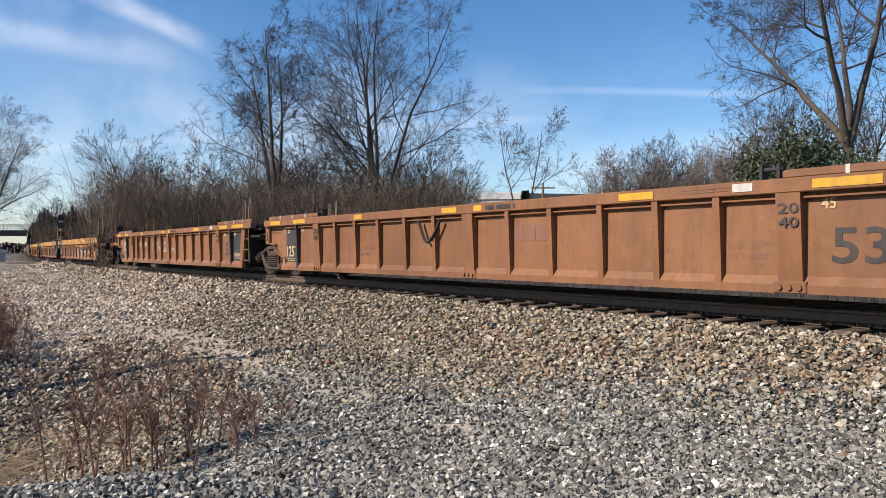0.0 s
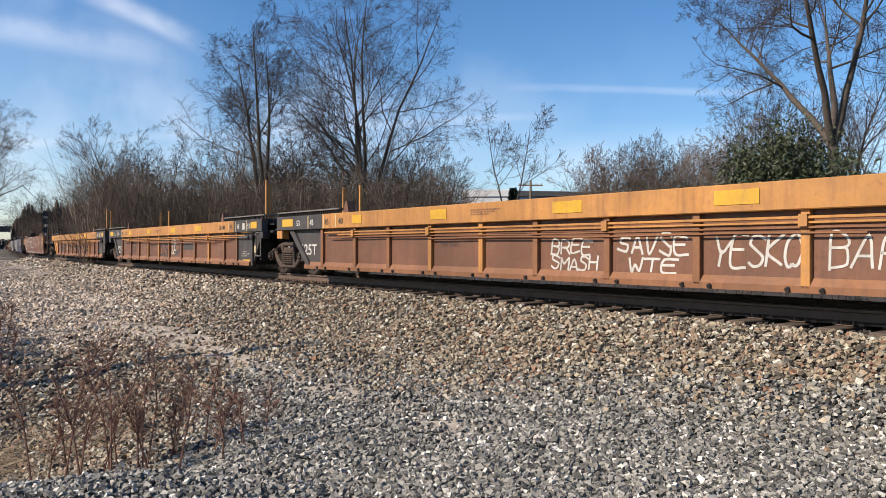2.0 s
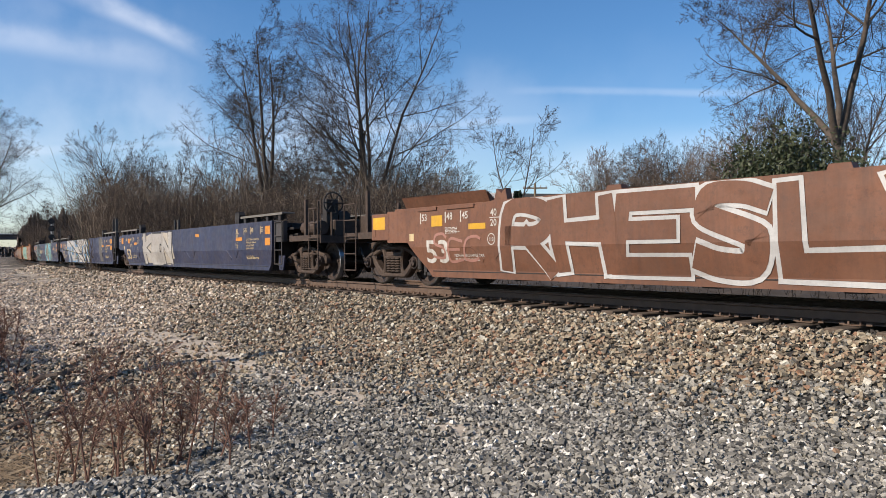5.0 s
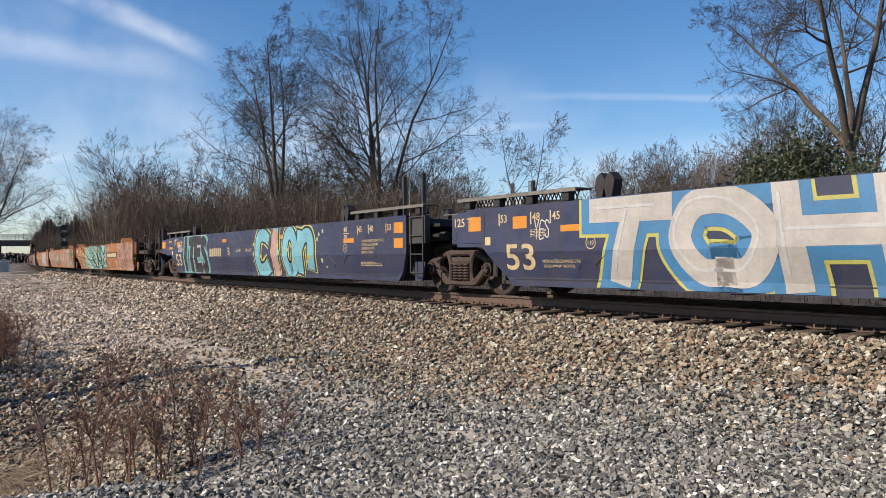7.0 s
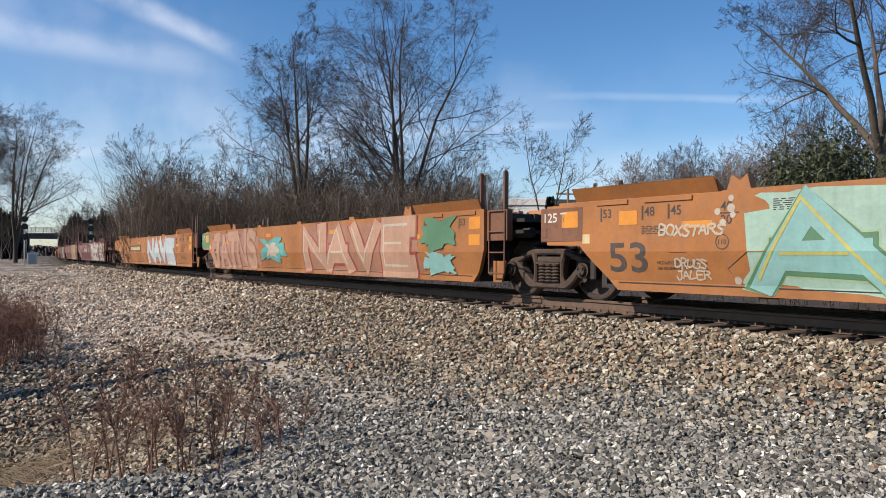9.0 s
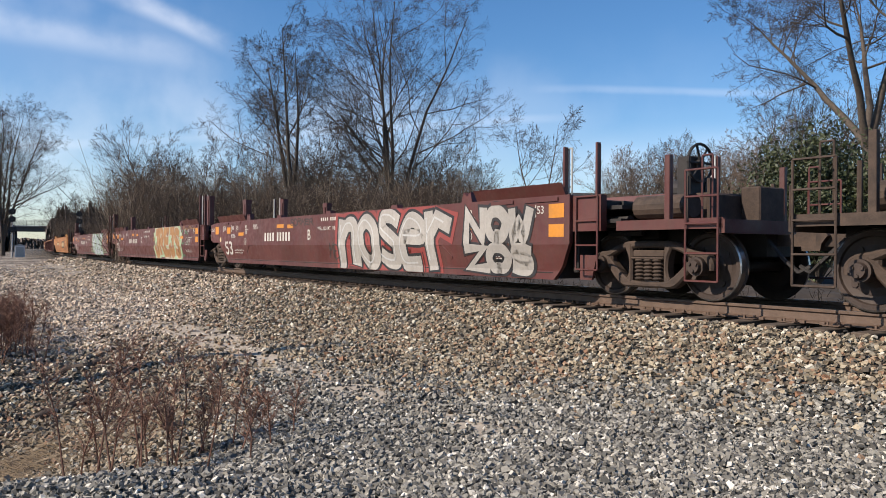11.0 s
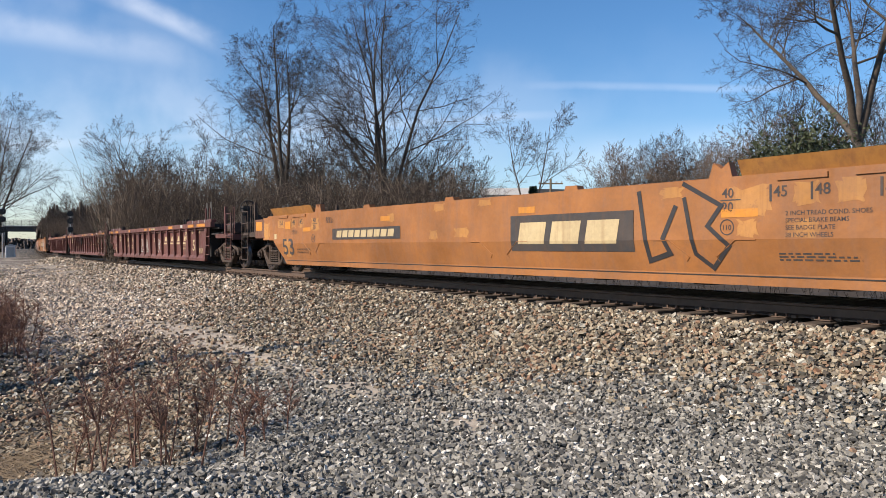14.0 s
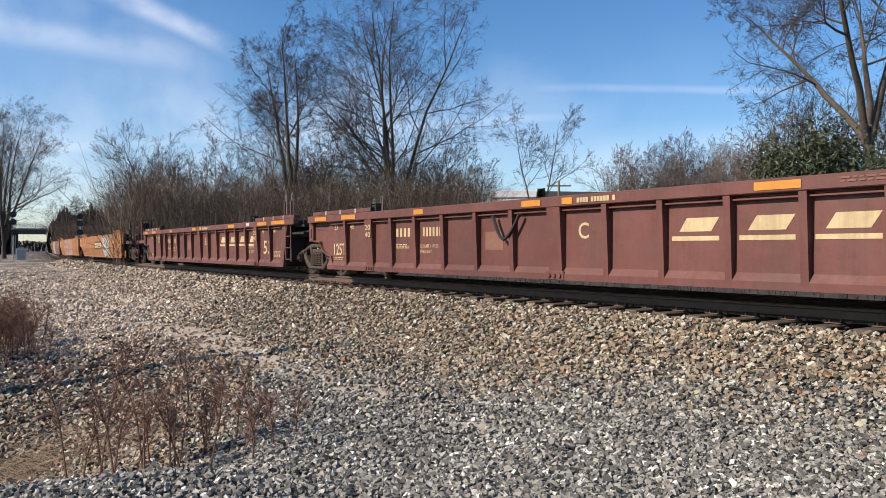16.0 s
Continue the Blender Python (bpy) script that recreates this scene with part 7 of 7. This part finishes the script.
def signal(px, dist, heads, label):
    """Colour-light signal mast: post, ladder, and a round backing with hooded lamp for each head."""
    s = thing("railway_signal", label, "railway signal", "signals by the bridge")
    x, y = bearing(px, dist)
    z0 = float(ground_z(x, y)[0])
    s.matrix_basis = pose(x, y, z0, 0, 0, math.degrees(math.atan2(-x, y)) - 4)
    top = max(heads) + 0.4 - z0
    bm = bmesh.new()
    rod(bm, (0, 0, 0), (0, 0, top), 0.085, 0.07, 10)
    box(bm, -0.25, 0.25, -0.25, 0.25, -0.3, 0.2, 0.02)
    part("mast", bm, M_ALU, s)
    bm = bmesh.new()
    for d in (-0.18, 0.18):
        rod(bm, (d, 0.35, 0), (d, 0.25, top - 0.4), 0.018, seg=6)
    for k in range(int(top / 0.3)):
        rod(bm, (-0.18, 0.33, 0.2 + k * 0.3), (0.18, 0.33, 0.2 + k * 0.3), 0.012, seg=5)
    part("ladder", bm, M_ALU, s)
    bm = bmesh.new()
    box(bm, -0.4, 0.4, 0.0, 0.5, top - 1.6, top - 1.55)
    part("service_platform", bm, M_SIGNAL, s)
    for h in heads:
        z = h - z0
        bm = bmesh.new()
        rod(bm, (0, -0.16, z), (0, -0.12, z), 0.36, seg=24)
        box(bm, -0.14, 0.14, -0.12, 0.12, z - 0.2, z + 0.2, 0.02)
        hd = part("signal_head", bm, M_SIGNAL, s, "black round signal backing")
        bm = bmesh.new()
        rod(bm, (0, -0.46, z + 0.03), (0, -0.16, z + 0.03), 0.13, 0.15, 14)
        part("hood", bm, M_SIGNAL, hd)


signal(108, 104, (4.75, 3.85, 2.8), "black three-headed colour-light signal on a mast behind the train")
signal(-13, 104, (4.85, 3.95, 2.7), "black three-headed colour-light signal on a mast beside the line")


def cabinet():
    c = thing("equipment_cabinet", "pale grey trackside equipment cabinet with a shallow roof", "cabinet")
    x, y = bearing(1, 100)
    stand(c, x, y, 28)
    bm = bmesh.new()
    box(bm, -0.5, 0.5, -0.5, 0.5, 0.0, 1.75, 0.02)
    part("housing", bm, M_WALL, c)
    bm = bmesh.new()
    prism(bm, [(-0.58, 1.75), (0.58, 1.75), (0.0, 1.98)], -0.58, 0.58)
    part("roof", bm, M_ALU, c)
    bm = bmesh.new()
    box(bm, -0.38, 0.38, -0.53, -0.504, 0.1, 1.6, 0.005)
    part("door", bm, M_ALU, c)


cabinet()


def road_bridge():
    b = thing("road_bridge", "dark steel girder road bridge over the railway", "bridge")
    x, y = bearing(38, 250)
    b.matrix_basis = pose(x, y, -0.5, 0, 0, 24)
    bm = bmesh.new()
    box(bm, -45, 34, -4, 4, 5.6, 6.8, 0.05)
    part("girder", bm, M_BRIDGE, b)
    bm = bmesh.new()
    box(bm, -46, 35, -4.6, 4.6, 6.8, 7.2, 0.03)
    part("deck", bm, M_CONCRETE, b)
    for side in (-4.5, 4.5):
        bm = bmesh.new()
        for z in (7.7, 8.2, 8.7):
            rod(bm, (-46, side, z), (35, side, z), 0.05, seg=6)
        for k in range(41):
            rod(bm, (-46 + k * 2.0, side, 7.2), (-46 + k * 2.0, side, 8.9), 0.05, seg=6)
        part("railing", bm, M_BRIDGE, b)
    for px in (-14, 13):
        bm = bmesh.new()
        box(bm, px - 0.7, px + 0.7, -4, 4, -1, 5.6, 0.08)
        part("pier", bm, M_CONCRETE, b)
    for px in (-46, 34):
        bm = bmesh.new()
        box(bm, px - 8, px + 8, -6, 6, -1, 5.5)
        part("abutment", bm, M_CONCRETE, b)


road_bridge()


# ---------------------------------------------------------------- weeds, stump and cut wood in the hollow
def weed_clump(x, y, stems, tall, seed, label):
    w = thing("dry_weeds", label, "weeds", "dry weed clumps")
    stand(w, x, y, 0, 1, 0.0)
    g = np.random.default_rng(seed)
    main, fine = [], []
    for _ in range(stems):
        p = np.array([g.normal(0, 0.35), g.normal(0, 0.3), -0.1])
        d = np.array([g.normal(0, 0.16), g.normal(0, 0.16), 1.0])
        h = tall * g.uniform(0.55, 1.0)
        q = p + d * h * 0.6
        d2 = d + np.array([g.normal(0, 0.15), g.normal(0, 0.15), 0])
        e = q + d2 * h * 0.4
        main += [(p, q, 0.010, 0.007, 5), (q, e, 0.007, 0.004, 4)]
        for k in range(30):
            f = g.uniform(0.3, 1.0) ** 0.6
            s0 = p + (q - p) * f / 0.6 if f < 0.6 else q + (e - q) * (f - 0.6) / 0.4
            v = np.array([g.normal(0, 0.5), g.normal(0, 0.5), g.uniform(0.3, 1.0)])
            ln = h * 0.20 * g.uniform(0.4, 1.0) * (1.3 - f * 0.6)
            m = s0 + v * ln
            fine.append((s0, m, 0.0035, 0.0025, 3))
            for _ in range(5):
                u = v + g.normal(0, 0.55, 3)
                fine.append((s0 + v * ln * g.uniform(0.4, 1), s0 + v * ln + u * ln * 0.5, 0.0018, 0.0012, 3))
    v, f = tubes(main)
    mesh_arrays("stems", v, f, M_WEED, w)
    v, f = tubes(fine)
    mesh_arrays("seed_heads", v, f, M_WEED, w, "feathery dry reddish-brown tops")


for i, (x, y, n, h) in enumerate(((-2.75, 6.55, 4, 1.25), (-2.5, 6.65, 5, 1.32), (-2.3, 6.4, 4, 1.12), (-2.05, 6.5, 3, 0.8), (-3.05, 6.9, 3, 0.9), (-2.0, 6.8, 3, 0.75), (-2.65, 6.9, 3, 1.05),
                                  (-6.95, 10.9, 14, 0.75), (-7.3, 11.5, 24, 0.9), (-7.75, 12.7, 30, 0.95), (-9.0, 14.6, 26, 1.0), (-7.35, 11.9, 30, 0.85), (-8.2, 13.3, 28, 0.95))):
    weed_clump(x, y, n, h, 100 + i, "clump of tall dry reddish-brown weeds")


def stump(x, y):
    s = thing("wooden_post_stub", "short weathered grey post stub standing in the hollow", "post")
    stand(s, x, y, 25)
    bm = bmesh.new()
    rod(bm, (0, 0, -0.2), (0.03, 0.02, 0.28), 0.085, 0.078, 9)
    rod(bm, (0.03, 0.02, 0.28), (0.05, 0.02, 0.32), 0.078, 0.04, 9)
    for v in bm.verts:
        v.co.x += random.uniform(-0.012, 0.012)
        v.co.y += random.uniform(-0.012, 0.012)
    part("post_body", bm, M_DEAD, s)


stump(-3.18, 8.28)


def log(x, y, turn, length, r, label, pitch=0.0):
    bm = bmesh.new()
    rings, seg = [], 9
    for k in range(9):
        rr = r * (1 + 0.14 * math.sin(k * 2.0)) * (0.75 if k in (0, 8) else 1.0)
        rings.append([bm.verts.new((-length / 2 + length * k / 8, 0.03 * math.sin(k) + rr * math.cos(2 * math.pi * j / seg),
                                    rr * (1 + 0.2 * math.sin(3.0 * j + k)) * math.sin(2 * math.pi * j / seg))) for j in range(seg)])
    for p, q in zip(rings, rings[1:]):
        for j in range(seg):
            bm.faces.new((p[j], p[(j + 1) % seg], q[(j + 1) % seg], q[j]))
    bm.faces.new(rings[0][::-1])
    bm.faces.new(rings[-1])
    ob = finish("log", bm, M_DEAD if "pale" in label else M_TIE)
    z = float(ground_z(x, y)[0])
    dz = math.degrees(math.atan2(float((ground_z(x + 0.4 * math.cos(radians(turn)), y + 0.4 * math.sin(radians(turn))) - z)[0]), 0.4))
    ob.matrix_basis = pose(x, y, z + r * 0.55, 0, -dz, turn)
    tagged(ob, label, "log")


log(-5.52, 11.2, 40, 0.55, 0.055, "dark rotten log half sunk in the stones")
log(-5.0, 9.75, 50, 0.8, 0.045, "dark rotten log half sunk in the stones")
log(-3.9, 8.6, 38, 0.35, 0.05, "dark short piece of rotten wood")
for x, y, a, l in ((-4.37, 8.3, 30, 0.5), (-4.73, 8.75, 15, 0.6), (-5.0, 9.1, 60, 0.5), (-4.2, 8.0, 35, 0.4), (-4.9, 8.5, 40, 0.6), (-3.9, 7.8, 50, 0.4)):
    log(x, y, a, l, 0.022, "pale split piece of dead wood on the ground")


def straw(count):
    g = np.random.default_rng(77)
    segs = []
    x, y = -4.6 + g.normal(0, 0.9, count), 8.3 + g.normal(0, 0.7, count)
    z = ground_z(x, y)
    for i in range(count):
        a, l = g.uniform(0, math.pi), g.uniform(0.08, 0.3)
        d = np.array([math.cos(a) * l, math.sin(a) * l, g.uniform(0, 0.05)])
        p = np.array([x[i], y[i], z[i] + 0.015])
        segs.append((p, p + d, 0.004, 0.002, 3))
    v, f = tubes(segs)
    tagged(mesh_arrays("straw", v, f, M_DEAD), "flattened dry stalks and litter in the hollow", "straw", kind="stuff")


straw(4200)


# ---------------------------------------------------------------- ties, last
def build_ties():
    track = thing("track_bed", "creosoted wooden ties with steel tie plates under the rails", "railway track", kind="structure")
    bm = bmesh.new()
    box(bm, -0.115, 0.115, -1.30, 1.30, -0.42, -0.185, 0.012)
    me = bpy.data.meshes.new("tie")
    bm.to_mesh(me)
    bm.free()
    me.materials.append(M_TIE)
    pb = bmesh.new()
    for q in (-0.7525, 0.7525):
        box(pb, -0.10, 0.10, q - 0.19, q + 0.19, -0.186, -0.172, 0.004)
        for dx, dq in ((-0.06, 0.10), (0.06, -0.10), (0.05, 0.15), (-0.05, -0.10)):
            box(pb, dx - 0.011, dx + 0.011, q + dq - 0.011, q + dq + 0.011, -0.175, -0.135)
        for dx in (-0.15, 0.15):
            box(pb, dx - 0.035, dx + 0.035, q - 0.10, q + 0.10, -0.19, -0.15, 0.006)
    pm = bpy.data.meshes.new("tie_plate")
    pb.to_mesh(pm)
    pb.free()
    pm.materials.append(M_RAIL)
    g = random.Random(4)
    for k in range(-26, 150):
        s = k * 0.55
        x, y = on_track(s)
        m = pose(x, y, 0, 0, 0, math.degrees(heading(s)) + 90)
        for name, data in (("tie", me), ("tie_plate", pm)):
            ob = new(name, data)
            ob.parent = track
            ob.matrix_basis = m @ (pose(0, g.uniform(-0.06, 0.06), g.uniform(-0.01, 0), 0, 0, g.uniform(-0.8, 0.8)) if name == "tie" else Matrix())
    bm = bmesh.new()
    for k in [*range(-730, -26), *range(150, 500)]:
        s = k * 0.55
        x, y = on_track(s)
        r = bmesh.ops.create_cube(bm, size=1, matrix=pose(x, y, -0.29, 0, 0, math.degrees(heading(s)) + 90) @ Matrix.Diagonal((0.23, 2.6, 0.22, 1)))
    tagged(finish("far_ties", bm, M_TIE), "distant creosoted wooden ties", "ties", kind="stuff")


build_ties()


# ---------------------------------------------------------------- what moves
def car_pose(front, rear):
    a, b = on_track(front), on_track(rear)
    return pose((a[0] + b[0]) / 2, (a[1] + b[1]) / 2, 0, 0, 0, math.degrees(math.atan2(a[1] - b[1], a[0] - b[0])))


def motions():
    for car, a, b in TRAIN:
        rows = []
        for k in range(33):
            t = k * 0.5
            rows.append((t, car_pose(a - SPEED * t, b - SPEED * t)))
        walk(car, rows)
    turn = math.degrees(SPEED / WHEEL_R)
    for car, a, b in TRAIN:
        for ob in car.children_recursive:
            if ob.name.startswith("wheelset"):
                at = ob.location.copy()
                walk(ob, [(k / 30.0, Matrix.Translation(at) @ Matrix.Rotation(radians(turn * k / 30.0), 4, "Y")) for k in range(481)])


motions()
